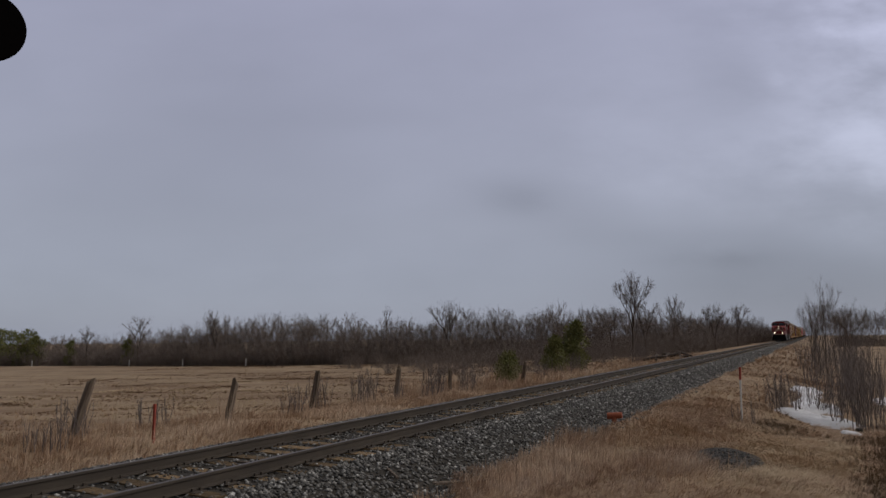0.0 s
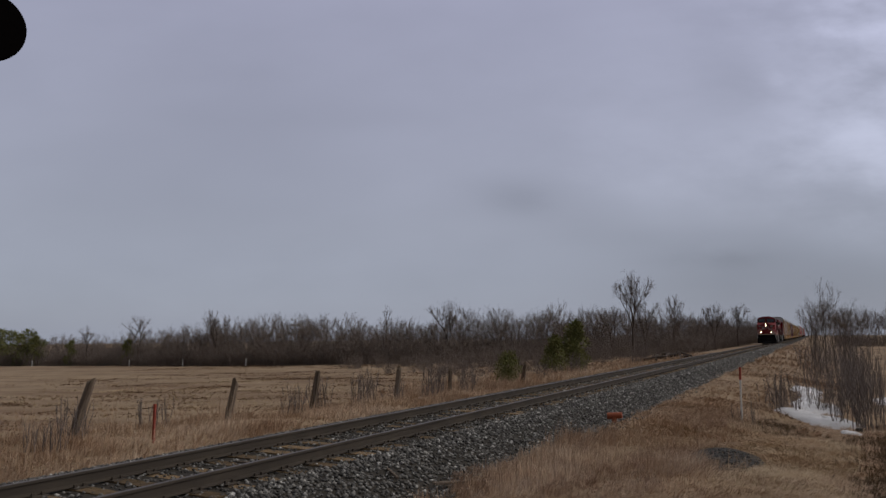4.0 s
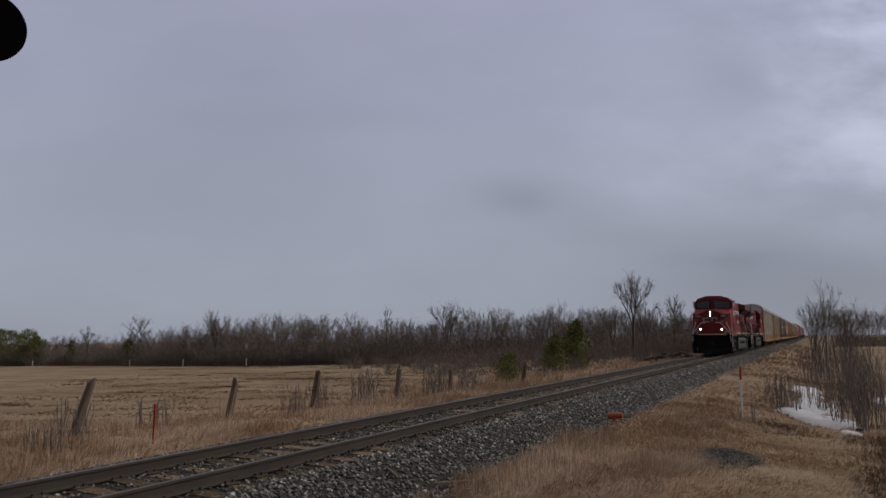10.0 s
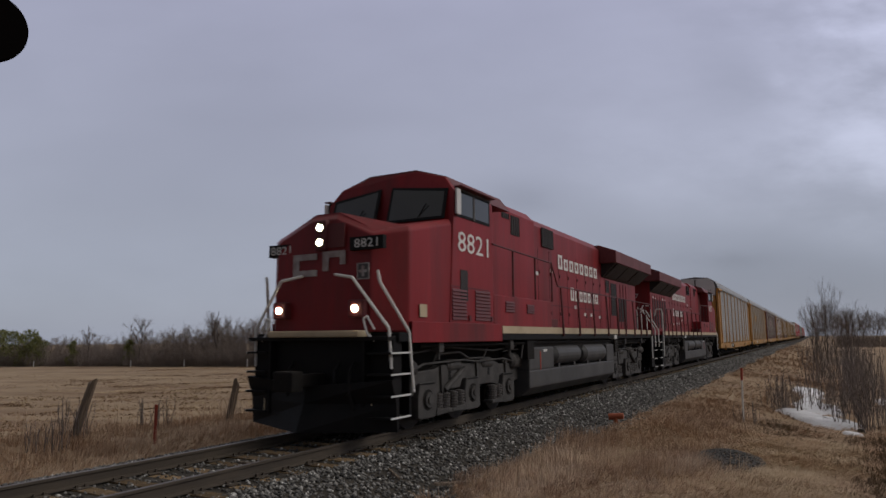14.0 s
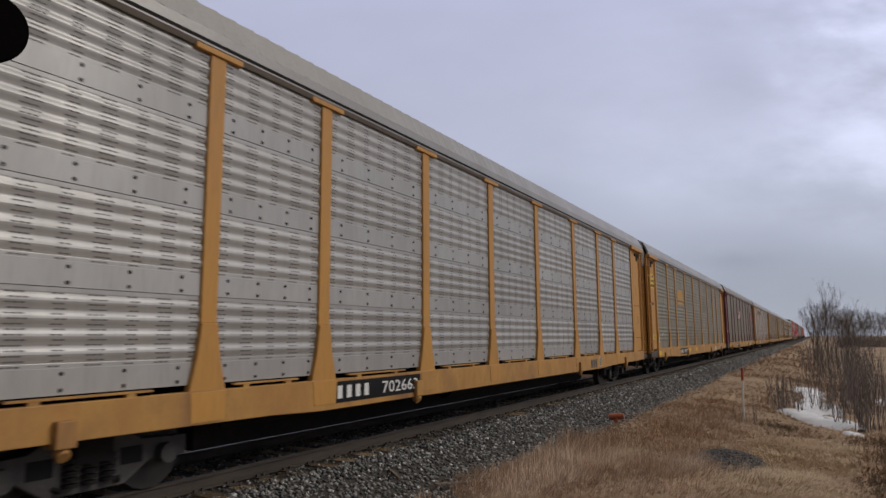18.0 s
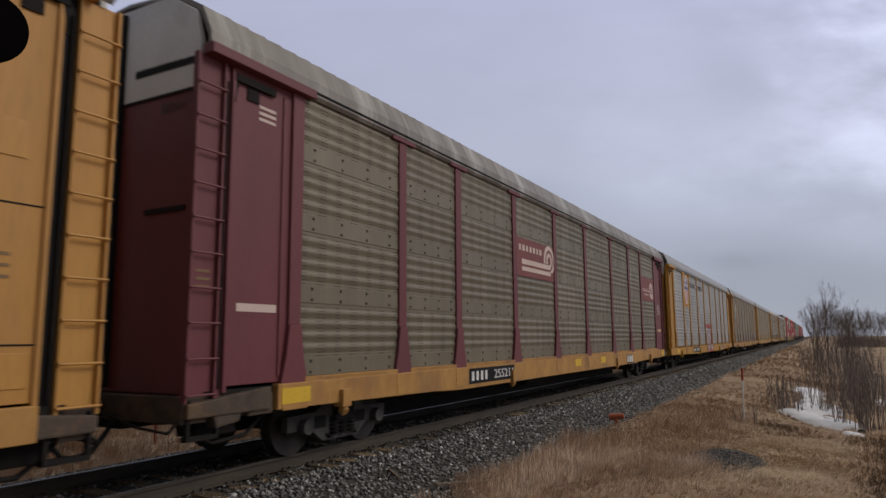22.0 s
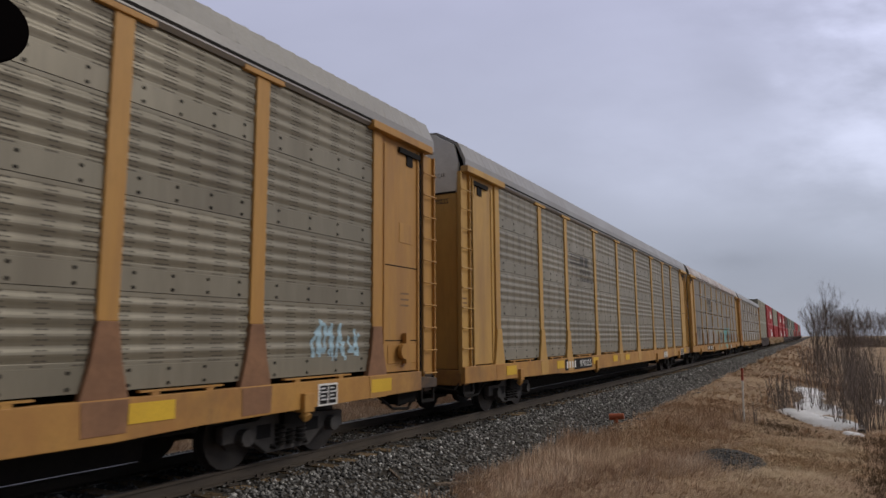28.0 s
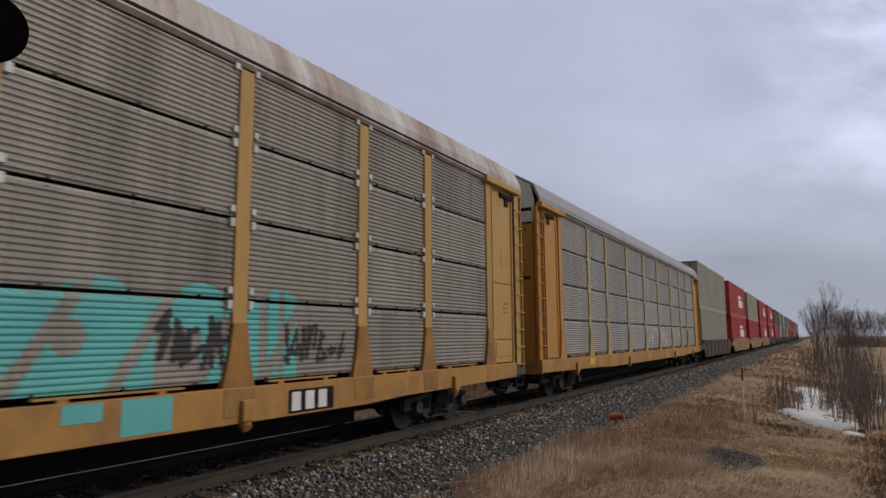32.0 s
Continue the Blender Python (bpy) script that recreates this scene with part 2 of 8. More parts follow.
# ---- mesh building ----
class Mesh:
    """Collects faces for one part."""

    def __init__(self):
        self.v, self.f = [], []

    def add(self, vs, fs):
        k = len(self.v)
        self.v += [tuple(v) for v in vs]
        self.f += [tuple(i + k for i in f) for f in fs]
        return self

    def box(self, x0, x1, y0, y1, z0, z1):
        x0, x1, y0, y1, z0, z1 = min(x0, x1), max(x0, x1), min(y0, y1), max(y0, y1), min(z0, z1), max(z0, z1)
        return self.add([(x, y, z) for x in (x0, x1) for y in (y0, y1) for z in (z0, z1)],
                        [(0, 1, 3, 2), (4, 6, 7, 5), (0, 4, 5, 1), (2, 3, 7, 6), (0, 2, 6, 4), (1, 5, 7, 3)])

    def prism(self, pts, a, b, axis="y"):
        """An outline pushed from a to b along an axis; pts are (x, z) for y, (y, z) for x, (x, y) for z."""
        place = {"y": lambda p, s: (p[0], s, p[1]), "x": lambda p, s: (s, p[0], p[1]), "z": lambda p, s: (p[0], p[1], s)}[axis]
        n = len(pts)
        area = sum(pts[i][0] * pts[(i + 1) % n][1] - pts[(i + 1) % n][0] * pts[i][1] for i in range(n))
        if (area > 0) == (axis == "y"):
            pts = pts[::-1]
        if a > b:
            a, b = b, a
        vs = [place(p, a) for p in pts] + [place(p, b) for p in pts]
        fs = [tuple(range(n))[::-1], tuple(range(n, 2 * n))] + [(i, (i + 1) % n, n + (i + 1) % n, n + i) for i in range(n)]
        return self.add(vs, fs)

    def tube(self, p, q, r, n=8, r2=None):
        p, q = Vector(p), Vector(q)
        d = (q - p).normalized()
        u = d.orthogonal().normalized()
        w = d.cross(u)
        r2 = r if r2 is None else r2
        vs = []
        for c, rr in ((p, r), (q, r2)):
            vs += [c + rr * (math.cos(2 * math.pi * i / n) * u + math.sin(2 * math.pi * i / n) * w) for i in range(n)]
        return self.add(vs, [tuple(range(n))[::-1], tuple(range(n, 2 * n))] + [(i, (i + 1) % n, n + (i + 1) % n, n + i) for i in range(n)])

    def path(self, pts, r, n=6):
        for a, b in zip(pts, pts[1:]):
            self.tube(a, b, r, n)
        return self

    def data(self, name, material, bevel=0.0):
        me = bpy.data.meshes.new(name)
        me.from_pydata(self.v, [], self.f)
        if bevel:
            bm = bmesh.new()
            bm.from_mesh(me)
            bmesh.ops.remove_doubles(bm, verts=bm.verts, dist=1e-5)
            ed = [e for e in bm.edges if len(e.link_faces) == 2 and e.calc_face_angle(0) > 0.5]
            bmesh.ops.bevel(bm, geom=ed, offset=bevel, segments=2, profile=0.6, affect="EDGES", clamp_overlap=True)
            bm.to_mesh(me)
            bm.free()
        me.materials.append(material)
        me.update()
        return me


def part(name, mb, material, parent, label="", bevel=0.0, at=None):
    """Links a mesh as one object under a thing or a part."""
    ob = new(name, mb.data(name, material, bevel) if isinstance(mb, Mesh) else mb)
    ob.parent = parent
    if at is not None:
        ob.location = at
    if label:
        ob["label"] = label
    return ob


def solid(name, mb, material, label="", category="", group="", kind="", bevel=0.0):
    return tagged(new(name, mb.data(name, material, bevel)), label, category, group, kind)


def thing(name, label, category, group="", at=(0, 0, 0)):
    ob = new(name)
    ob.empty_display_size = 0.3
    ob.location = at
    return tagged(ob, label, category, group)


def cloud_mesh(name, v, f, material):
    """A big mesh from arrays of corners and triangles."""
    me = bpy.data.meshes.new(name)
    v, f = np.ascontiguousarray(v, dtype=np.float32), np.ascontiguousarray(f, dtype=np.int32)
    me.vertices.add(len(v))
    me.vertices.foreach_set("co", v.ravel())
    me.loops.add(f.size)
    me.loops.foreach_set("vertex_index", f.ravel())
    me.polygons.add(len(f))
    me.polygons.foreach_set("loop_start", np.arange(0, f.size, 3, dtype=np.int32))
    me.update(calc_edges=True)
    me.materials.append(material)
    return me


# ---- the lie of the land ----
def smooth(a, b, x):
    t = min(1.0, max(0.0, (x - a) / (b - a)))
    return t * t * (3 - 2 * t)


def table(x, rows):
    if x <= rows[0][0]:
        return rows[0][1]
    for (a, p), (b, q) in zip(rows, rows[1:]):
        if x <= b:
            return p + (q - p) * (x - a) / (b - a)
    return rows[-1][1]


def land(x, y):
    u = x - TX
    bed = table(u, [(-3.4, -0.62), (-2.3, -0.30), (-1.6, -0.20), (1.6, -0.20), (2.0, -0.24), (3.1, -0.62), (6.0, -2.2)])
    if u < 0:
        side = table(u, [(-400, -9.0), (-150, -4.2), (-60, -2.3), (-20, -1.25), (-7.0, -0.50 - min(0.65, max(0, 0.024 * (y - 9.4)))), (-3.4, -0.50), (0, -0.5)])
    else:
        ditch = table(u, [(0, -0.55), (3.1, -0.52), (4.6, -0.60), (5.6, -0.76), (6.6, -0.98), (7.6, -1.14), (8.6, -1.2), (9.8, -1.14), (11.5, -1.0), (16.0, -0.9), (60, -0.7)])
        near = table(u, [(0, -0.5), (3.1, -0.48), (5.0, -0.42), (9, -0.40), (20, -0.45)])
        side = near + (ditch - near) * smooth(6.0, 23.0, y)
    amp = 0.0 if abs(u) < 3.2 else min(1.0, (abs(u) - 3.2) / 2)
    side += amp * (0.10 * noise.noise(Vector((x * 0.35, y * 0.35, 2.0))) + 0.05 * noise.noise(Vector((x * 1.1, y * 1.1, 5.0))))
    return max(bed, side) if abs(u) < 6 else side


def build_ground():
    def steps(rows):
        out = []
        for a, b, s in rows:
            out += list(np.arange(a, b, s))
        return out
    us = steps([(-1500, -300, 300), (-300, -60, 30), (-60, -20, 4), (-20, -8, 1.0), (-8, -1.5, 0.3), (-1.5, 1.5, 0.75), (1.5, 9, 0.25), (9, 20, 0.8), (20, 60, 5), (60, 300, 60), (300, 1501, 300)])
    ys = steps([(-300, -20, 40), (-20, 2, 2.0), (2, 30, 0.35), (30, 60, 1.0), (60, 140, 4), (140, 400, 20), (400, 2401, 250)])
    v = np.array([(TX + u, y, land(TX + u, y)) for y in ys for u in us])
    n, m = len(us), len(ys)
    q = np.arange(n * m).reshape(m, n)
    a, b, c, d = q[:-1, :-1].ravel(), q[:-1, 1:].ravel(), q[1:, 1:].ravel(), q[1:, :-1].ravel()
    me = cloud_mesh("ground", v, np.concatenate([np.c_[a, b, c], np.c_[a, c, d]]), M["soil"])
    me.materials.append(M["ballast_bed"])
    mid = np.array([p.center[0] for p in me.polygons]) - TX
    me.polygons.foreach_set("material_index", (np.abs(mid) < 2.95).astype(np.int32))
    me.polygons.foreach_set("use_smooth", np.ones(len(me.polygons), dtype=bool))
    tagged(new("ground", me), "dry straw-coloured meadow with a grey stone railway bed", "ground", kind="structure")


build_ground()


# ---- the track ----
def build_track():
    bed = tagged(new("railway_track"), "single railway track with rusty rails on weathered wooden ties", "railway track", kind="structure")
    near, far = -6.0, 420.0
    for side in (-1, 1):
        c = TX + side * 0.755
        web = Mesh()
        prof = [(-0.07, -0.172), (0.07, -0.172), (0.07, -0.16), (0.012, -0.14), (0.012, -0.045), (0.036, -0.035), (0.036, -0.006), (-0.036, -0.006), (-0.036, -0.035), (-0.012, -0.045), (-0.012, -0.14), (-0.07, -0.16)]
        web.prism([(c + x, z) for x, z in prof], near, far)
        rail = part("rail", web, M["rail_side"], bed, "rusty steel rail")
        head = Mesh().prism([(c - 0.033, -0.0055), (c + 0.033, -0.0055), (c + 0.026, 0.0), (c - 0.026, 0.0)], near, far)
        part("rail_head", head, M["rail_top"], rail, "worn rail head")
    tie = Mesh().box(-1.3, 1.3, -0.115, 0.115, -0.34, -0.187).data("tie", M["tie"], 0.012)
    plate = Mesh()
    for s in (-1, 1):
        plate.box(s * 0.755 - 0.18, s * 0.755 + 0.18, -0.10, 0.10, -0.187, -0.172)
        for dx in (-0.095, 0.095):
            for dy in (-0.06, 0.06):
                plate.box(s * 0.755 + dx - 0.014, s * 0.755 + dx + 0.014, dy - 0.014, dy + 0.014, -0.172, -0.135)
    plate = plate.data("tie_plates", M["rail_side"])
    rnd = random.Random(4)
    y = -5.0
    while y < 120:
        t = new("tie", tie)
        t.parent, t.location, t.rotation_euler = bed, (TX + rnd.uniform(-0.05, 0.05), y, rnd.uniform(-0.02, 0.012)), (0, 0, rnd.uniform(-0.02, 0.02))
        p = new("tie_plates", plate)
        p.parent, p.location = bed, (TX, y, 0)
        y += 0.52
    far_ties = Mesh()
    while y < 400:
        far_ties.box(TX - 1.3, TX + 1.3, y - 0.11, y + 0.11, -0.34, -0.19)
        y += 0.55
    part("far_ties", far_ties, M["tie"], bed)


build_track()


# ---- the train ----
def train_y(y0, t):
    return y0 - SPEED * (t - 17.0)


MOVING = []


def wheelset(parent, y, r, n=20):
    for s in (-1, 1):
        w = Mesh()
        w.tube((s * 0.69, y, r), (s * 0.825, y, r), r, n)
        w.tube((s * 0.665, y, r), (s * 0.69, y, r), r + 0.028, n)
        w.tube((s * 0.825, y, r), (s * 0.85, y, r), r * 0.42, 12)
        part("wheel", w, M["steel"], parent)
    part("axle", Mesh().tube((-0.7, y, r), (0.7, y, r), 0.08, 8), M["under"], parent)


def freight_truck(parent, y):
    tr = new("truck")
    tr.parent = parent
    for dy in (-0.88, 0.88):
        wheelset(tr, y + dy, 0.42)
    for s in (-1, 1):
        f = Mesh()
        prof = [(-1.2, 0.36), (-1.2, 0.58), (-0.62, 0.60), (-0.32, 0.76), (0.32, 0.76), (0.62, 0.60), (1.2, 0.58), (1.2, 0.36), (0.72, 0.36), (0.42, 0.16), (-0.42, 0.16), (-0.72, 0.36)]
        f.prism([(y + a, b) for a, b in prof], s * 0.93, s * 1.05, "x")
        part("side_frame", f, M["truck"], tr, bevel=0.015)
        for d_ in (-1, 1):
            # a black sheet on the solid frame in place of a shaded opening
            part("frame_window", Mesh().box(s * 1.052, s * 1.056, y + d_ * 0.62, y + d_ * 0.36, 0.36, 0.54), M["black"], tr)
            part("brake_beam", Mesh().tube((s * 0.9, y + d_ * 0.45, 0.30), (s * 1.1, y + d_ * 0.30, 0.22), 0.03, 6), M["under"], tr)
        sp = Mesh()
        for dy in (-0.2, 0, 0.2):
            for k in range(5):
                sp.tube((s * 1.08, y + dy, 0.24 + k * 0.06), (s * 1.08, y + dy, 0.275 + k * 0.06), 0.075, 10)
        part("spring_nest", sp, M["under"], tr)["kind"] = "stuff"
        for dy in (-0.88, 0.88):
            part("bearing", Mesh().tube((s * 1.02, y + dy, 0.42), (s * 1.17, y + dy, 0.42), 0.11, 12), M["truck"], tr)
    part("bolster", Mesh().box(-1.15, 1.15, y - 0.2, y + 0.2, 0.45, 0.72), M["under"], tr)
    return tr


def coupler(parent, y, d):
    part("coupler", Mesh().box(-0.12, 0.12, y, y + d * 0.55, 0.78, 0.95).box(-0.16, 0.2, y + d * 0.35, y + d * 0.62, 0.72, 1.02), M["under"], parent, bevel=0.02)


CAR_L = 26.85
BAYS = [1.72, 4.40, 6.45, 9.30, 12.10, 14.87, 17.85, 20.35, 22.35, 24.95]


def sheet_profile(kind, h):
    """Across the height of one sheet: (how far it stands out, z)."""
    if kind == "fine":
        pts, k = [(0.0, 0.0)], int(h / 0.064)
        for i in range(k):
            z = 0.02 + i * (h - 0.04) / k
            s = (h - 0.04) / k
            pts += [(0.004, z), (0.022, z + 0.3 * s), (0.022, z + 0.6 * s), (0.004, z + 0.9 * s)]
        return pts + [(0.0, h)]
    # a flat band that laps over the sheet below, a short plain strip, four rolled ribs and another strip
    pts = [(0.018, 0.0), (0.018, 0.245 * h), (0.010, 0.25 * h), (0.010, 0.29 * h)]
    k = 4
    a, b = 0.29 * h, 0.95 * h
    for i in range(k):
        z, s = a + i * (b - a) / k, (b - a) / k
        pts += [(0.008 + d, z + f * s) for f, d in ((0.04, 0.0), (0.2, 0.005), (0.40, 0.014), (0.54, 0.018), (0.68, 0.015), (0.86, 0.003), (0.97, 0.0))]
    return pts + [(0.010, b + 0.008), (0.010, h)]


def autorack(y0, name_label, panel, paint, roof, end_top, kind="wide", sill=None, posts_rust=None, slot=None, dark_end=False, post_paint=None):
    post_paint = post_paint or paint
    sill = sill or (paint if paint.name.startswith("golden") else M["sill_yellow"])
    car = thing("autorack_car", name_label, "railway car", "autorack cars of the train", (TX, train_y(y0, 0), 0))
    MOVING.append((car, y0))
    rows = 4
    z0, z1 = 1.17, 5.12
    h = (z1 - z0) / rows
    for s in (-1, 1):
        cache = {}
        joined = Mesh()
        for a, b in zip(BAYS, BAYS[1:]):
            w = b - a
            for i in range(rows):
                gap = 0.042 if kind == "fine" else 0.006
                prof = sheet_profile(kind, h - gap)
                pts = [(s * (1.47 + d), z) for d, z in prof] + [(s * 1.45, h - gap), (s * 1.45, 0)]
                if s < 0:
                    joined.prism([(x, z + z0 + i * h) for x, z in pts], a, b)
                    continue
                key = round(w, 2)
                if key not in cache:
                    cache[key] = Mesh().prism(pts, 0, w).data("side_panel", panel)
                part("side_panel", cache[key], None, car, at=(0, a, z0 + i * h))
        if s < 0:
            part("far_side", joined, panel, car)
        bolts = Mesh()
        if s > 0:
            for a, b in zip(BAYS, BAYS[1:]):
                for i in range(rows):
                    for fy in ((0.14, 0.38, 0.62, 0.86) if kind == "wide" else (0.2, 0.5, 0.8)):
                        zc = z0 + i * h + (0.12 * h if kind == "wide" else 0.005)
                        if kind == "wide":
                            bolts.tube((1.47, a + fy * (b - a), zc + 0.075), (1.496, a + fy * (b - a), zc + 0.075), 0.021, 6)
                            bolts.tube((1.47, a + fy * (b - a), zc - 0.075), (1.496, a + fy * (b - a), zc - 0.075), 0.021, 6)
                            continue
                        bolts.tube((1.478, a + fy * (b - a), zc), (1.496, a + fy * (b - a), zc), 0.018, 6).tube((1.472, a + fy * (b - a), zc - 0.09), (1.487, a + fy * (b - a), zc - 0.09), 0.018, 6)
            part("bolt_head", bolts, M["under"], car)["kind"] = "stuff"
            if kind == "wide":
                # no openings are cut: dark quads carry the shade of the vent slots
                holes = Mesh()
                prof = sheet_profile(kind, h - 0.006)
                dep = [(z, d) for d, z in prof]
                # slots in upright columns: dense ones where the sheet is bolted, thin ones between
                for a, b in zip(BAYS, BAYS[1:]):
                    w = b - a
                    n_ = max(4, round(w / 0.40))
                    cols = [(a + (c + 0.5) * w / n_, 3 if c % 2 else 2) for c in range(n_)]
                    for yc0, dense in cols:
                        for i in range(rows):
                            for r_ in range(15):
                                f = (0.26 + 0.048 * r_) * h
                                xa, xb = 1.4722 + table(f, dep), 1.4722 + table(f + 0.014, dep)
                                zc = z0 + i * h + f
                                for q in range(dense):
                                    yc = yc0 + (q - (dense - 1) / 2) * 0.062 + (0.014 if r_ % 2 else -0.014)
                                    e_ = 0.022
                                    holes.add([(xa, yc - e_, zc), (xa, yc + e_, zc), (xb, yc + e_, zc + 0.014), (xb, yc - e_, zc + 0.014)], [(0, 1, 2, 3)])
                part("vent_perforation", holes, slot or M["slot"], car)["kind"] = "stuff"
        for k, y in enumerate(BAYS):
            post = Mesh()
            wd = 0.115
            post.box(s * 1.45, s * 1.522, y - wd, y + wd, 1.85, 5.02)
            foot = [(y - wd, 1.85), (y + wd, 1.85), (y + 0.17, 1.45), (y + 0.26, 1.09), (y - 0.26, 1.09), (y - 0.17, 1.45)]
            part("side_post", post, paint if k in (0, len(BAYS) - 1) else post_paint, car, bevel=0.010)
            part("post_foot", Mesh().prism(foot, s * 1.45, s * 1.545, "x"), posts_rust or (paint if k in (0, len(BAYS) - 1) else post_paint), car, "rust-brown post foot" if posts_rust else "", bevel=0.012)
            part("foot_gusset", Mesh().prism([(y - 0.255, 1.088), (y + 0.255, 1.088), (y + 0.235, 0.76), (y - 0.235, 0.76)], s * 1.55, s * 1.567, "x"), (posts_rust or paint) if k % 3 and paint is not M["maroon"] else sill, car, bevel=0.004)
            if kind == "wide" and k not in (0, len(BAYS) - 1):
                part("post_cap", Mesh().box(s * 1.45, s * 1.55, y - 0.36, y + 0.36, 5.02, 5.14), paint, car, bevel=0.012)
            elif k in (0, len(BAYS) - 1):
                d = 1 if k else -1
                part("post_cap", Mesh().box(s * 1.45, s * 1.62, y - d * 0.25, y + d * 1.62, 5.02, 5.15), paint, car, bevel=0.012)
        side = Mesh()
        b0 = 1.40 if dark_end else 0.0
        b1 = CAR_L - 0.60
        prof = [(b0, 0.78), (b0, 1.1), (b1, 1.1), (b1, 0.78), (CAR_L - 5.4, 0.72), (CAR_L - 6.4, 0.68), (6.4, 0.68), (5.4, 0.72)]
        side.prism(prof, s * 1.46, s * 1.56, "x")
        part("side_sill", side, sill, car, bevel=0.012)
        for a, b in zip(BAYS, BAYS[1:]):
            m_, w_ = a + 0.46 * (b - a), 0.27 * (b - a)
            clip = Mesh().box(s * 1.49, s * 1.56, m_ - w_, m_ + w_, 1.135, 1.155)
            for c_ in (m_ - 0.66 * w_, m_ + 0.66 * w_):
                clip.box(s * 1.50, s * 1.555, c_ - 0.05, c_ + 0.05, 1.095, 1.135)
            part("foot_clip", clip, sill, car)
            if dark_end:
                part("foot_ledge", Mesh().box(s * 1.46, s * 1.552, a + 0.2, b - 0.2, 1.088, 1.165), paint if paint is not M["maroon"] else sill, car, bevel=0.006)
        # jacking pads and tie-down lugs under the sill
        for y in (2.75, 8.9, CAR_L - 8.9, CAR_L - 3.6):
            part("sill_lug", Mesh().box(s * 1.45, s * 1.63, y - 0.10, y + 0.10, 0.70, 0.95).tube((s * 1.52, y, 0.68), (s * 1.6, y, 0.62), 0.07, 10), sill, car, bevel=0.015)
    rung = Mesh().tube((0, -0.215, 0), (0, 0.215, 0), 0.014, 6).data("rung", paint)
    # ends: a flat wing of sheet, a ladder and the closing doors
    for e in (0, 1):
        Y = lambda v: CAR_L - v if e else v
        for s in (-1, 1):
            inner = 1.86 if e else 1.66
            wing = part("end_wing", Mesh().box(s * 1.42, s * 1.48, Y(0.60 if e else 0.53), Y(inner), 1.12, 5.05), paint, car, bevel=0.01)
            part("wing_edge", Mesh().box(s * 1.40, s * 1.515, Y(0.59 if e else 0.52), Y(0.64 if e else 0.575), 1.05, 4.98), paint, wing, bevel=0.008)
            part("wing_fold", Mesh().box(s * 1.48, s * 1.50, Y(inner - 0.22), Y(inner - 0.18), 1.20, 4.9), paint, wing)
            # slot backing: black in place of shade at the far end, else body paint
            part("door_slot", Mesh().box(s * 1.36, s * 1.44 if e else s * 1.468, Y(0.43), Y(0.59 if e else 0.53), 1.0, 5.0), M["black"] if e else paint, car)
            part("door_rod", Mesh().tube((s * 1.47, Y(0.48), 1.1), (s * 1.47, Y(0.48), 4.8), 0.018, 8), M["under"], car)
            # the door's hanger under the cap
            part("door_hanger", Mesh().box(s * 1.47, s * 1.53, Y(0.56), Y(1.25), 4.84, 4.93).box(s * 1.47, s * 1.50, Y(0.78), Y(0.98), 4.66, 4.84).tube((s * 1.50, Y(0.62), 4.9), (s * 1.50, Y(0.55), 4.55), 0.02, 6), M["under"], car)
            # plates and hatch on the wing
            if e:
                part("wing_seam", Mesh().box(s * 1.48, s * 1.486, Y(0.6), Y(inner - 0.25), 2.86, 2.875).box(s * 1.48, s * 1.486, Y(0.6), Y(inner - 0.25), 1.62, 1.635), M["under"], wing)
                part("wing_hatch", Mesh().box(s * 1.48, s * 1.492, Y(0.7), Y(inner - 0.32), 1.25, 1.56), paint, wing, bevel=0.008)
                part("wing_plate", Mesh().box(s * 1.48, s * 1.49, Y(0.82), Y(1.2), 3.28, 3.62), paint, wing, bevel=0.006)
            lad = Mesh().box(s * 1.42, s * 1.45, Y(0.0), Y(0.43), 0.97, 5.02)
            lad = part("ladder", lad, paint, car)
            for a in (0.0, 0.40):
                part("stile", Mesh().box(s * 1.45, s * 1.505, Y(a), Y(a + 0.03), 0.97, 5.02), paint, lad)
            for i in range(10):
                part("rung", rung, None, lad, at=(s * 1.525, Y(0.215), 1.05 + i * 0.40))
            part("sill_end", Mesh().prism([(Y(0.02), 0.96), (Y(1.3), 1.08), (Y(1.3), 0.80), (Y(0.02), 0.80)], s * 1.44, s * 1.54, "x"), M["end_steel"] if e or dark_end else sill, car, bevel=0.02)
            if dark_end and not e:
                part("end_bracket", Mesh().box(s * 1.30, s * 1.50, 0.95, 1.38, 0.74, 1.0), M["end_steel"], car, bevel=0.03)
                part("end_casting", Mesh().prism([(0.35, 0.98), (0.9, 0.98), (0.8, 0.70), (0.45, 0.66)], s * 1.36, s * 1.52, "x"), M["end_steel"], car, bevel=0.03)
            br = Mesh()
            br.tube((s * 1.54, Y(1.2), 1.45), (s * 1.62, Y(1.2), 1.45), 0.13, 14)
            br.box(s * 1.50, s * 1.58, Y(1.0), Y(1.12), 1.25, 1.75)
            if e and posts_rust is M["rust_foot"]:
                part("hand_brake", br, paint, car)
            hs = Mesh()
            hs.box(s * 1.40, s * 1.50, Y(0.05), Y(0.5), 0.55, 0.60)
            hs.box(s * 1.44, s * 1.50, Y(0.05), Y(0.09), 0.55, 1.0).box(s * 1.44, s * 1.50, Y(0.46), Y(0.5), 0.55, 1.0)
            part("sill_step", hs, M["under"], car)
        door = Mesh()
        outline = [(-1.36, 1.05), (1.36, 1.05), (1.36, 4.62), (-1.36, 4.62)]
        door.prism(outline, Y(0.10), Y(0.18))
        part("end_door", door, paint, car, bevel=0.015)
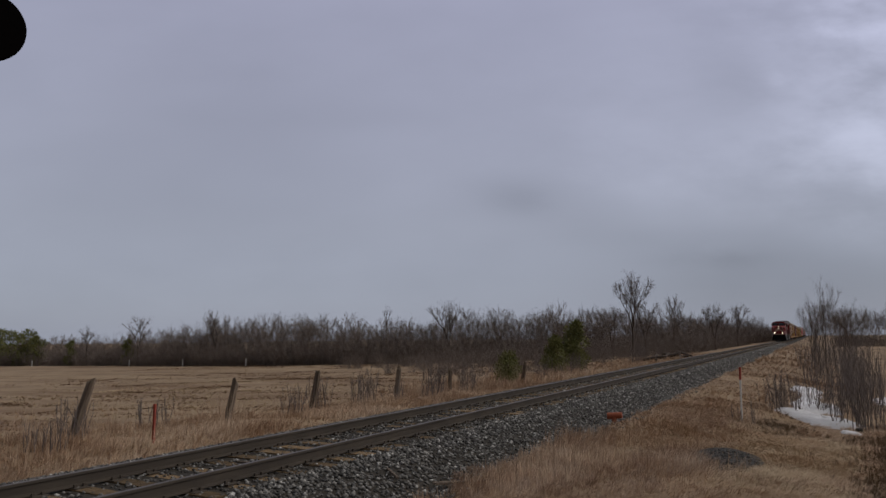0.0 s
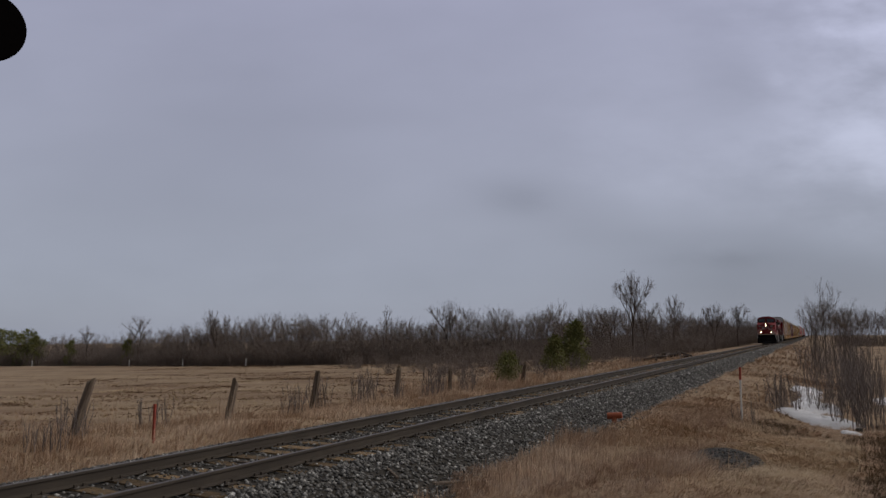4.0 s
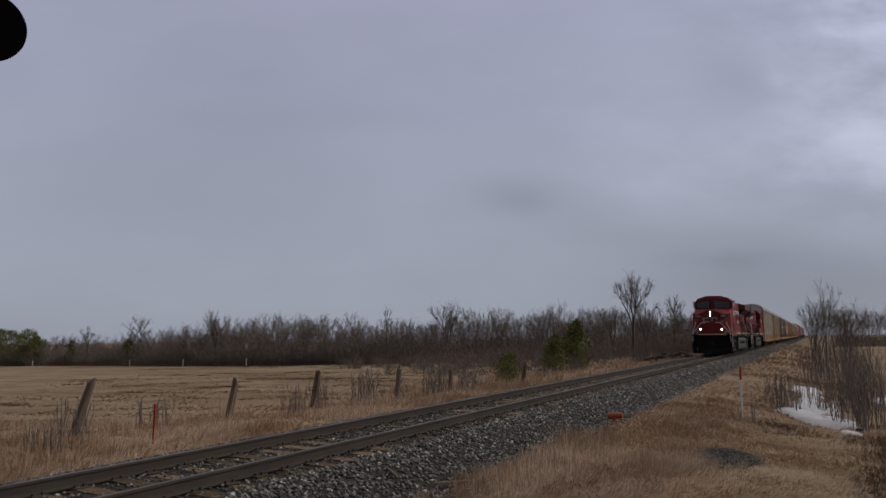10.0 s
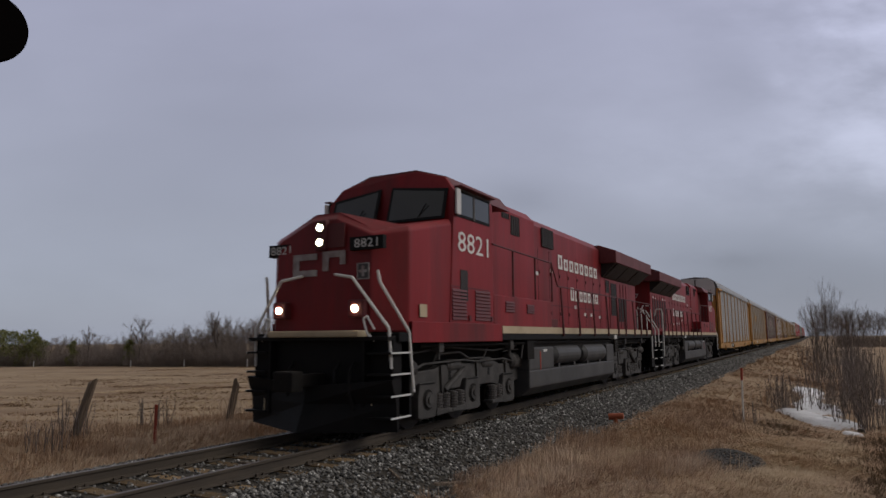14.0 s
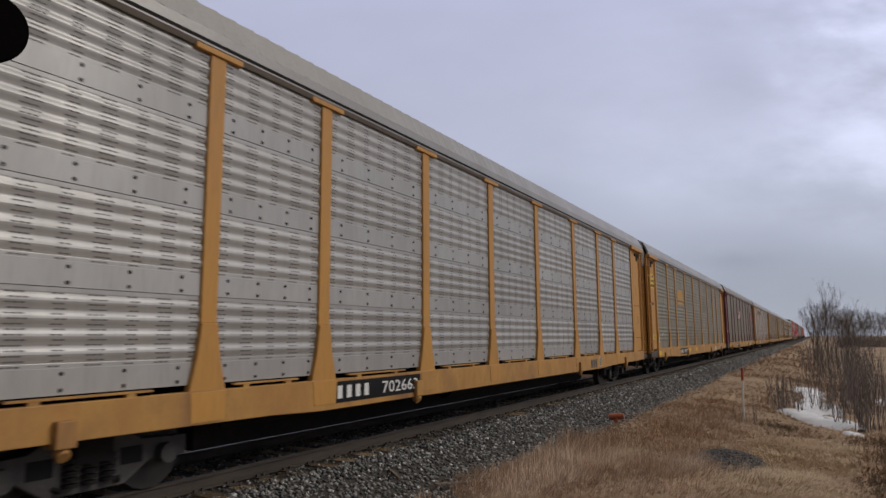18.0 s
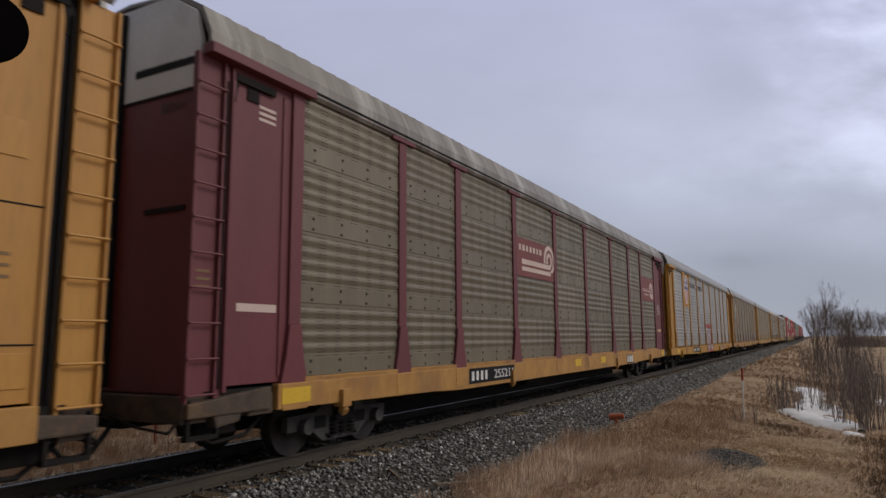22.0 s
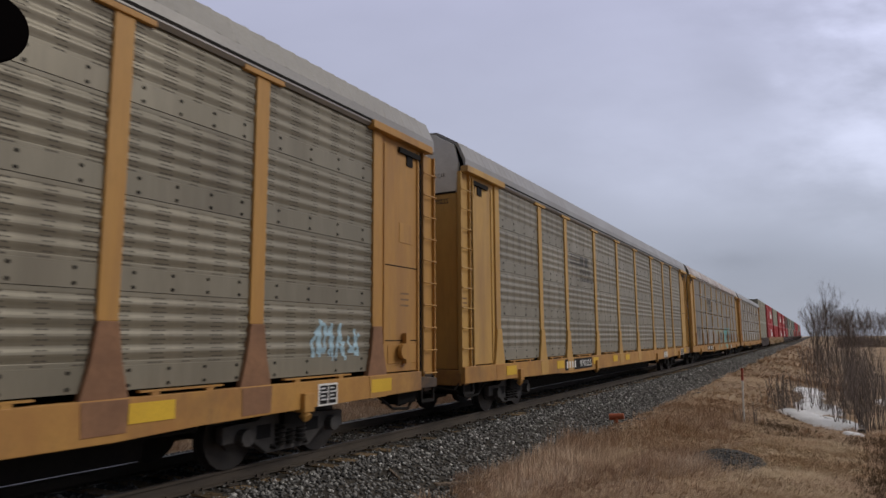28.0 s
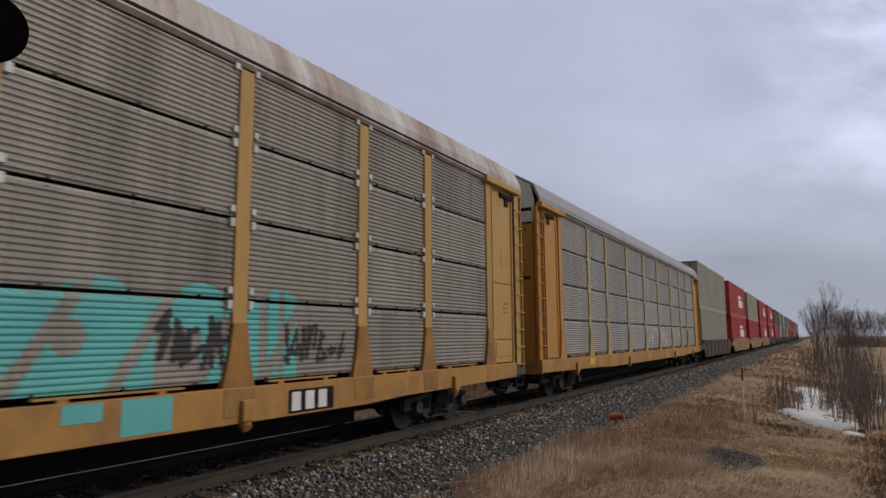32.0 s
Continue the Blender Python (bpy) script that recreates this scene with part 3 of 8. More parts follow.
        top = Mesh().prism([(-1.36, 4.63), (1.36, 4.63), (1.40, 5.2), (1.30, 5.62), (0.84, 5.90), (-0.84, 5.90), (-1.30, 5.62), (-1.46, 5.2)], Y(0.09), Y(0.18))
        part("door_head", top, end_top, car, bevel=0.015)
        part("door_seam", Mesh().box(-0.035, 0.035, Y(0.04), Y(0.11), 1.1, 5.84), M["black"], car)
        part("end_beam", Mesh().box(-1.46, 1.46, Y(0.0), Y(0.35), 0.74, 1.04), M["end_steel"] if dark_end or e else sill, car, bevel=0.015)
        coupler(car, Y(0.1), 1 if e else -1)
        part("uncoupling_lever", Mesh().path([(1.42, Y(0.05), 0.82), (1.38, Y(-0.1), 0.66), (0.9, Y(-0.12), 0.70), (0.3, Y(-0.15), 0.84)], 0.018), M["under"], car)
        part("air_hose", Mesh().path([(0.35, Y(0.0), 0.80), (0.42, Y(-0.16), 0.62), (0.42, Y(-0.34), 0.42), (0.36, Y(-0.5), 0.38)], 0.03), M["black"], car)
        part("draft_gear", Mesh().box(-0.32, 0.32, Y(0.1), Y(1.6), 0.62, 1.0).box(0.95, 1.30, Y(0.35), Y(0.95), 0.55, 0.86), M["under"], car, bevel=0.02)
        part("brake_hose", Mesh().path([(1.25, Y(1.5), 0.74), (1.3, Y(1.1), 0.5), (1.28, Y(0.6), 0.46), (1.2, Y(0.3), 0.62), (1.15, Y(0.1), 0.80)], 0.025), M["under"], car)
        part("head_seam", Mesh().box(-1.33, 1.33, Y(0.085), Y(0.10), 4.60, 4.64), M["under"], car)
        if kind == "fine" or paint is M["maroon"]:
            for xa, xb, za, zb in ((0.25, 1.33, 4.93, 5.02), (0.55, 1.25, 3.16, 3.22)):
                # black strips on the closed door, painted shade for open slots
                part("door_gap", Mesh().box(xa, xb, Y(0.08), Y(0.10), za, zb), M["black"], car, "black strip standing in for a shaded slot in the end door")
        freight_truck(car, Y(3.35))
    out = [(-1.56, 5.10), (-1.55, 5.30), (-1.38, 5.66), (-0.90, 5.94), (0.0, 6.02), (0.90, 5.94), (1.38, 5.66), (1.55, 5.30), (1.56, 5.10)]
    inn = [(x * 0.97, z - 0.05) for x, z in out]
    rf = Mesh().prism(out + inn[::-1], 0.12, CAR_L - 0.12)
    y = 0.5
    while y < CAR_L - 0.3:
        for (xa, za), (xb, zb) in zip(out[1:-1], out[2:-1]):
            rf.add([(xa, y, za), (xb, y, zb), (xb, y + 0.05, zb + 0.014), (xa, y + 0.05, za + 0.014), (xb, y + 0.10, zb), (xa, y + 0.10, za)], [(0, 1, 2, 3), (3, 2, 4, 5)])
        y += 0.30
    part("roof", rf, roof, car)
    # dark strip added for the shaded gap below the roof edge
    part("roof_rail", Mesh().box(1.53, 1.565, 0.2, CAR_L - 0.2, 5.125, 5.165), M["under"], car)
    deck = Mesh().box(-1.46, 1.46, 0.3, CAR_L - 0.3, 0.98, 1.08).box(-0.42, 0.42, 0.6, CAR_L - 0.6, 0.62, 0.98).box(-0.42, 0.42, 5.2, CAR_L - 5.2, 0.24, 0.70)
    for yy in np.arange(4.6, CAR_L - 4, 1.9):
        deck.box(-1.4, 1.4, yy, yy + 0.08, 0.78, 0.98)
    part("underframe", deck, M["under"], car)
    pipe = Mesh().tube((1.1, 5.0, 0.62), (1.1, CAR_L - 5, 0.62), 0.03, 6).tube((0.9, 11.0, 0.66), (0.9, 12.4, 0.66), 0.2, 12)
    part("brake_pipe", pipe, M["under"], car)
    return car


yellow = lambda n, a, b: surf(n, a, b, 1.2, 0.6, 0, 0.08, 16.0, (1, 1.6, 0.22), dirt=(0.20, 0.11, 0.06), amount=0.35)
# colours for the shade inside vent slots, the second one darker
M["slot"] = surf("slot_shade", (0.10, 0.094, 0.085), (0.075, 0.07, 0.063), 4.0, 0.8, 0, 0.0)
M["slot_deep"] = surf("deep_slot_shade", (0.075, 0.066, 0.052), (0.055, 0.048, 0.038), 4.0, 0.8, 0, 0.0)
M["end_steel"] = surf("rusty_dark_end_steel", (0.085, 0.058, 0.040), (0.045, 0.034, 0.027), 3.0, 0.8, 0, 0.3, 18.0, dirt=(0.20, 0.11, 0.045), amount=0.35)
M["rack_yellow"] = yellow("rack_yellow_paint", (0.465, 0.232, 0.046), (0.415, 0.202, 0.043))
M["sill_yellow"] = surf("dirty_sill_paint", (0.44, 0.235, 0.055), (0.34, 0.165, 0.045), 1.6, 0.65, 0, 0.12, 22.0, (1, 1.2, 0.8), dirt=(0.13, 0.07, 0.04), amount=0.42)
M["gold"] = yellow("golden_yellow_paint", (0.43, 0.215, 0.022), (0.38, 0.19, 0.022))
M["pale_yellow"] = yellow("pale_yellow_paint", (0.49, 0.30, 0.085), (0.43, 0.25, 0.07))
M["rusty_yellow"] = yellow("rust_stained_yellow_paint", (0.43, 0.232, 0.052), (0.36, 0.18, 0.048))
M["rust_foot"] = surf("rust_brown_foot_paint", (0.25, 0.125, 0.06), (0.17, 0.085, 0.045), 2.0, 0.7, 0, 0.2, 16.0)
M["stained_foot"] = surf("stained_golden_foot_paint", (0.37, 0.18, 0.03), (0.21, 0.10, 0.035), 1.6, 0.65, 0, 0.15, 16.0)
M["maroon"] = surf("maroon_paint", (0.15, 0.032, 0.04), (0.12, 0.03, 0.036), 0.8, 0.6, 0, 0.08, 16.0, (1, 1, 0.3))
galv = lambda n, a, b, d, am, r=0.5, mt=0.3: surf(n, a, b, 1.1, r, mt, 0.06, 20.0, (1, 1.5, 0.16), dirt=d, amount=am, per_object=0.09)
M["zinc_bright"] = galv("bright_galvanised_sheet", (0.40, 0.39, 0.37), (0.33, 0.322, 0.306), (0.21, 0.20, 0.187), 0.25, 0.45, 0.4)
M["zinc_tan"] = galv("dusty_galvanised_sheet", (0.235, 0.212, 0.158), (0.185, 0.167, 0.125), (0.12, 0.102, 0.076), 0.35)
M["zinc_brown"] = galv("grimy_brown_galvanised_sheet", (0.200, 0.172, 0.118), (0.158, 0.137, 0.095), (0.13, 0.106, 0.075), 0.35)
M["zinc_grey"] = galv("dull_galvanised_sheet", (0.28, 0.255, 0.20), (0.225, 0.206, 0.162), (0.15, 0.127, 0.096), 0.35)
M["zinc_old"] = surf("streaked_old_galvanised_sheet", (0.315, 0.295, 0.258), (0.25, 0.235, 0.205), 1.3, 0.55, 0.25, 0.06, 20.0, (1, 1.6, 0.10), dirt=(0.09, 0.076, 0.062), amount=0.40, per_object=0.07)
M["zinc_pale"] = galv("pale_galvanised_sheet", (0.36, 0.347, 0.317), (0.295, 0.283, 0.258), (0.20, 0.185, 0.165), 0.3, 0.5, 0.3)
M["post_dusty"] = surf("dusty_tan_post_paint", (0.42, 0.315, 0.16), (0.35, 0.25, 0.125), 1.4, 0.6, 0.1, 0.06, 16.0, (1, 1.6, 0.25), dirt=(0.22, 0.16, 0.11), amount=0.3)
M["roof_grey"] = surf("grey_roof_sheet", (0.30, 0.29, 0.27), (0.25, 0.24, 0.225), 0.8, 0.42, 0.3, 0.08, 20.0, dirt=(0.2, 0.185, 0.165), amount=0.2)
M["roof_stained"] = surf("stained_roof_sheet", (0.23, 0.21, 0.185), (0.16, 0.147, 0.13), 1.1, 0.55, 0.2, 0.1, 20.0, (0.2, 2.2, 0.2), dirt=(0.62, 0.61, 0.58), amount=0.4)
M["roof_rusty"] = surf("rust_streaked_roof_sheet", (0.58, 0.57, 0.55), (0.44, 0.41, 0.38), 1.3, 0.55, 0.2, 0.1, 20.0, (0.2, 2.0, 0.2), dirt=(0.20, 0.10, 0.065), amount=0.8)
M["end_white"] = surf("grey_white_paint", (0.66, 0.66, 0.65), (0.57, 0.57, 0.56), 1.2, 0.6, 0, 0.08, dirt=(0.3, 0.28, 0.25), amount=0.3)

STARTS = (13.85, 41.6, 69.45, 97.4, 125.35, 153.25, 181.05, 208.95)
autorack(STARTS[0], "autorack car with bright galvanised panels and yellow posts", M["zinc_bright"], M["rack_yellow"], M["roof_grey"], M["end_white"])
autorack(STARTS[1], "autorack car with dusty grey panels, yellow posts and a yellow emblem", M["zinc_tan"], M["rack_yellow"], M["roof_grey"], M["end_white"], slot=M["slot_deep"], dark_end=True)
autorack(STARTS[2], "autorack car with grimy brown panels and maroon posts", M["zinc_brown"], M["maroon"], M["roof_stained"], M["end_white"], sill=M["sill_yellow"], slot=M["slot_deep"], dark_end=True)
autorack(STARTS[3], "autorack car with shiny galvanised panels and golden posts", M["zinc_bright"], M["gold"], M["roof_grey"], M["end_white"], posts_rust=M["stained_foot"])
autorack(STARTS[4], "autorack car with dirty tan panels and rust-stained yellow posts", M["zinc_tan"], M["rusty_yellow"], M["roof_grey"], M["end_white"], posts_rust=M["rust_foot"], slot=M["slot_deep"])
autorack(STARTS[5], "autorack car with dull grey panels and pale yellow posts", M["zinc_grey"], M["pale_yellow"], M["roof_grey"], M["end_white"], slot=M["slot_deep"])
autorack(STARTS[6], "old autorack car with finely ribbed panels, graffiti and a rusty roof", M["zinc_old"], M["pale_yellow"], M["roof_rusty"], M["end_white"], "fine", posts_rust=M["stained_foot"])
autorack(STARTS[7], "old autorack car with pale ribbed panels and white graffiti", M["zinc_pale"], M["rack_yellow"], M["roof_grey"], M["end_white"], "fine", post_paint=M["post_dusty"])


# ---- locomotives ----
M["loco_grey"] = surf("grey_tank_paint", (0.062, 0.060, 0.060), (0.042, 0.041, 0.041), 1.2, 0.6, 0, 0.12, 18.0, dirt=(0.09, 0.08, 0.07), amount=0.25)
M["grille"] = surf("dark_grille", (0.018, 0.014, 0.014), (0.028, 0.02, 0.02), 6.0, 0.7, 0, 0.3, 60.0)
M["rail_red"] = surf("dark_red_handrail", (0.10, 0.02, 0.02), (0.06, 0.02, 0.02), 4.0, 0.6, 0, 0.05)
M["worn_white"] = surf("worn_white_paint", (0.42, 0.40, 0.39), (0.24, 0.20, 0.20), 5.0, 0.65, 0, 0.1, 25.0, dirt=(0.15, 0.06, 0.06), amount=0.45)
M["roof_red"] = surf("sooty_red_paint", (0.14, 0.022, 0.024), (0.10, 0.022, 0.024), 1.2, 0.6, 0, 0.1, 18.0)


def writing(body, size, material, name="lettering"):
    """A line of built-in lettering as a flat mesh, its foot at the origin, running along +x and up +y."""
    cu = bpy.data.curves.new(name, "FONT")
    cu.body, cu.size, cu.extrude = body, size, 0.002
    cu.resolution_u = 2
    ob = bpy.data.objects.new(name, cu)
    me = bpy.data.meshes.new_from_object(ob)
    bpy.data.objects.remove(ob)
    bpy.data.curves.remove(cu)
    me.materials.clear()
    me.materials.append(material)
    return me


def sign(parent, body, width, height, material, at, facing, name="lettering"):
    """Lettering fitted to a width and height; facing: '+x' (read along +y), '-x' (read along -y), '-y' (read along +x), '+y' (read along -x)."""
    me = writing(body, 1.0, material, name)
    c = np.array([v.co for v in me.vertices])
    lo, hi = c.min(0), c.max(0)
    s = ((c - lo) / np.maximum(hi - lo, 1e-6)) * (width, height, 0.006)
    turn = {"+x": lambda p: (p[2], p[0], p[1]), "-x": lambda p: (-p[2], -p[0], p[1]), "-y": lambda p: (p[0], -p[2], p[1]), "+y": lambda p: (-p[0], p[2], p[1])}[facing]
    for v, p in zip(me.vertices, s):
        v.co = turn(p)
    me.update()
    return part(name, me, None, parent, at=at)


def name_bars(parent, n, x, y0, y1, z, h, material, label, first=1.0):
    """A row of plain open blocks in place of a painted name, one for each letter."""
    step = (y1 - y0) / n
    for i in range(n):
        a, b = y0 + i * step, y0 + (i + 0.70) * step
        t = z + h * (first if i == 0 else 1.0)
        w = (b - a) * 0.30
        bar = Mesh().box(x - 0.004, x + 0.004, a, a + w, z, t).box(x - 0.004, x + 0.004, b - w, b, z, t)
        bar.box(x - 0.004, x + 0.004, a + w, b - w, t - 0.08, t).box(x - 0.004, x + 0.004, a + w, b - w, z, z + 0.08)
        part("name_bar", bar, material, parent, label)


def loft(rows, cap=True):
    """Closed outlines of equal length joined one to the next."""
    m, n = Mesh(), len(rows[0])
    vs = [p for r in rows for p in r]
    fs = [(k * n + i, k * n + (i + 1) % n, (k + 1) * n + (i + 1) % n, (k + 1) * n + i) for k in range(len(rows) - 1) for i in range(n)]
    if cap:
        fs += [tuple(range(n))[::-1], tuple(range((len(rows) - 1) * n, len(rows) * n))]
    return m.add(vs, fs)


def louvre(parent, x, y0, y1, z0, z1, s, n=9):
    m = Mesh()
    h = (z1 - z0) / n
    for i in range(n):
        z = z0 + i * h
        m.prism([(x, z), (x + s * 0.03, z), (x + s * 0.008, z + h * 0.8), (x, z + h * 0.8)], y0, y1)
    part("louvre", m, M["red_dark"], parent)


def loco_truck(parent, y, tank_end=1):
    """A three-axle truck: a deep side frame, journal housings with spring seats, coil springs, cylinders and pipes."""
    tr = new("truck")
    tr.parent = parent
    axles = (-1.85, 0.0, 1.85)
    for d in axles:
        wheelset(tr, y + d, 0.53, 24)
    coil = Mesh()
    for k in range(6):
        coil.tube((0, 0, k * 0.052), (0, 0, k * 0.052 + 0.030), 0.125, 14)
    coil.tube((0, 0, 0), (0, 0, 0.31), 0.085, 10)
    coil = coil.data("spring", M["spring"])
    for s in (-1, 1):
        prof = [(-2.62, 0.66), (-2.70, 0.92), (-2.30, 1.04), (-1.5, 1.06), (-1.25, 1.13), (1.25, 1.13), (1.5, 1.06), (2.30, 1.04), (2.70, 0.92), (2.62, 0.66), (2.25, 0.62), (2.20, 0.80), (1.50, 0.80), (1.42, 0.60), (1.05, 0.66), (0.45, 0.66),
                (0.35, 0.82), (-0.35, 0.82), (-0.45, 0.66), (-1.05, 0.66), (-1.42, 0.60), (-1.50, 0.80), (-2.20, 0.80), (-2.25, 0.62)]
        part("side_frame", Mesh().prism([(y + a, b) for a, b in prof], s * 1.0, s * 1.15, "x"), M["truck"], tr, "dusty grey cast side frame", bevel=0.025)
        for d in (-0.9, 0.9):
            # black patch on the frame face, drawn for the shade in a hole
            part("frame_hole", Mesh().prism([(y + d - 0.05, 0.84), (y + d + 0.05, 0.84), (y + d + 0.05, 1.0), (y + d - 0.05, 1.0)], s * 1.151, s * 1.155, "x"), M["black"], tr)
        for d in axles:
            e = -tank_end if d == 0 else (1 if d < 0 else -1)
            box = Mesh().prism([(y + d - 0.34, 0.24), (y + d - 0.34, 0.60), (y + d - 0.27, 0.84), (y + d + 0.27, 0.84), (y + d + 0.34, 0.60), (y + d + 0.34, 0.24), (y + d + 0.24, 0.20), (y + d - 0.24, 0.20)], s * 1.02, s * 1.21, "x")
            part("axle_box", box, M["truck"], tr, bevel=0.025)
            part("spring_seat", Mesh().prism([(y + d + e * 0.3, 0.22), (y + d + e * 0.92, 0.24), (y + d + e * 0.92, 0.30), (y + d + e * 0.3, 0.36)], s * 1.0, s * 1.23, "x"), M["truck"], tr, bevel=0.015)
            # dark disc on the box face, standing in for a shaded recess
            part("bearing_recess", Mesh().tube((s * 1.21, y + d, 0.53), (s * 1.214, y + d, 0.53), 0.19, 18), M["under"], tr)
            part("bearing_cap", Mesh().tube((s * 1.21, y + d, 0.53), (s * 1.25, y + d, 0.53), 0.14, 16).tube((s * 1.24, y + d, 0.53), (s * 1.275, y + d, 0.53), 0.07, 12), M["truck"], tr, bevel=0.01)
            # black strip laid on for the shade of the gap over the box
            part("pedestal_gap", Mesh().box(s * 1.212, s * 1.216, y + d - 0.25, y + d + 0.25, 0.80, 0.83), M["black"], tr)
            for f in (0.47, 0.76):
                part("spring", coil, None, tr, at=(s * 1.12, y + d + e * f, 0.31))["kind"] = "stuff"
        # brake cylinders with their piston rods, over the frame
        for d, r in ((tank_end * 2.35, 0.20), (-tank_end * 2.45, 0.15), (0.85, 0.12), (-0.7, 0.12)):
            c_ = Mesh().tube((s * 1.08, y + d - 0.22, 1.10), (s * 1.08, y + d + 0.22, 1.10), r, 16).tube((s * 1.08, y + d - 0.30, 1.10), (s * 1.08, y + d - 0.22, 1.10), r * 0.7, 16, r).tube((s * 1.08, y + d + 0.22, 1.10), (s * 1.08, y + d + 0.30, 1.10), r, 16, r * 0.55)
            part("brake_cylinder", c_.tube((s * 1.08, y + d - 0.6, 1.08), (s * 1.08, y + d - 0.28, 1.10), 0.04, 8), M["truck"], tr, bevel=0.008)
            part("cylinder_lever", Mesh().prism([(y + d - 0.62, 1.12), (y + d - 0.54, 1.12), (y + d - 0.48, 0.62), (y + d - 0.58, 0.62)], s * 1.16, s * 1.19, "x"), M["truck"], tr)
        pipe = Mesh().path([(s * 1.18, y - 2.7, 0.98), (s * 1.2, y - 2.0, 1.17), (s * 1.2, y - 0.4, 1.20), (s * 1.2, y + 0.2, 1.15), (s * 1.2, y + 1.6, 1.17), (s * 1.18, y + 2.6, 1.02)], 0.022)
        pipe.path([(s * 1.16, y - 1.6, 1.14), (s * 1.2, y - 1.5, 1.34), (s * 1.22, y - 0.6, 1.36), (s * 1.22, y - 0.2, 1.22), (s * 1.22, y + 0.5, 1.22), (s * 1.22, y + 0.7, 1.42)], 0.020)
        pipe.path([(s * 1.22, y + tank_end * 1.5, 1.32), (s * 1.24, y + tank_end * 1.9, 1.36), (s * 1.24, y + tank_end * 2.7, 1.36), (s * 1.2, y + tank_end * 2.8, 1.2)], 0.018)
        part("pipe_run", pipe, M["truck"], tr)
        part("damper", Mesh().tube((s * 1.2, y - tank_end * 0.45, 1.0), (s * 1.2, y - tank_end * 1.2, 0.66), 0.055, 10).tube((s * 1.2, y - tank_end * 0.35, 1.05), (s * 1.2, y - tank_end * 0.45, 1.0), 0.03, 8), M["truck"], tr)
        part("brake_shoe", Mesh().box(s * 0.82, s * 0.98, y - 2.52, y - 2.40, 0.35, 0.75).box(s * 0.82, s * 0.98, y + 2.40, y + 2.52, 0.35, 0.75), M["under"], tr, bevel=0.02)
        part("sand_pipe", Mesh().path([(s * 0.95, y - 2.75, 1.2), (s * 0.92, y - 2.7, 0.5), (s * 0.86, y - 2.5, 0.12)], 0.025).path([(s * 0.95, y + 2.75, 1.2), (s * 0.92, y + 2.7, 0.5), (s * 0.86, y + 2.5, 0.12)], 0.025), M["truck"], tr)
    part("bolster", Mesh().box(-0.6, 0.6, y - 2.5, y + 2.5, 0.22, 1.0).box(-0.98, 0.98, y - 2.4, y + 2.4, 0.6, 0.98), M["under"], tr)


def steps(parent, y0, y1, s, rear=False):
    well = Mesh().box(s * 0.95, s * 1.0, y0, y1, 0.35, 1.6)
    wall = y0 - 0.05 if rear else y1
    well.box(s * 0.98, s * 1.48, wall, wall + 0.05, 0.35, 1.72)
    part("step_well", well, M["black"], parent)
    for i in range(4):
        z = 0.36 + i * 0.34
        part("step", Mesh().box(s * 1.05, s * 1.50, y0, y1, z, z + 0.035), M["black"], parent)
        part("step_edge", Mesh().box(s * 1.502, s * 1.512, y0, y1, z + 0.008, z + 0.036), M["end_white"], parent)
    part("step_riser", Mesh().box(s * 1.1, s * 1.12, y0 + 0.05, y1 - 0.05, 0.40, 0.60), M["cream"], parent)


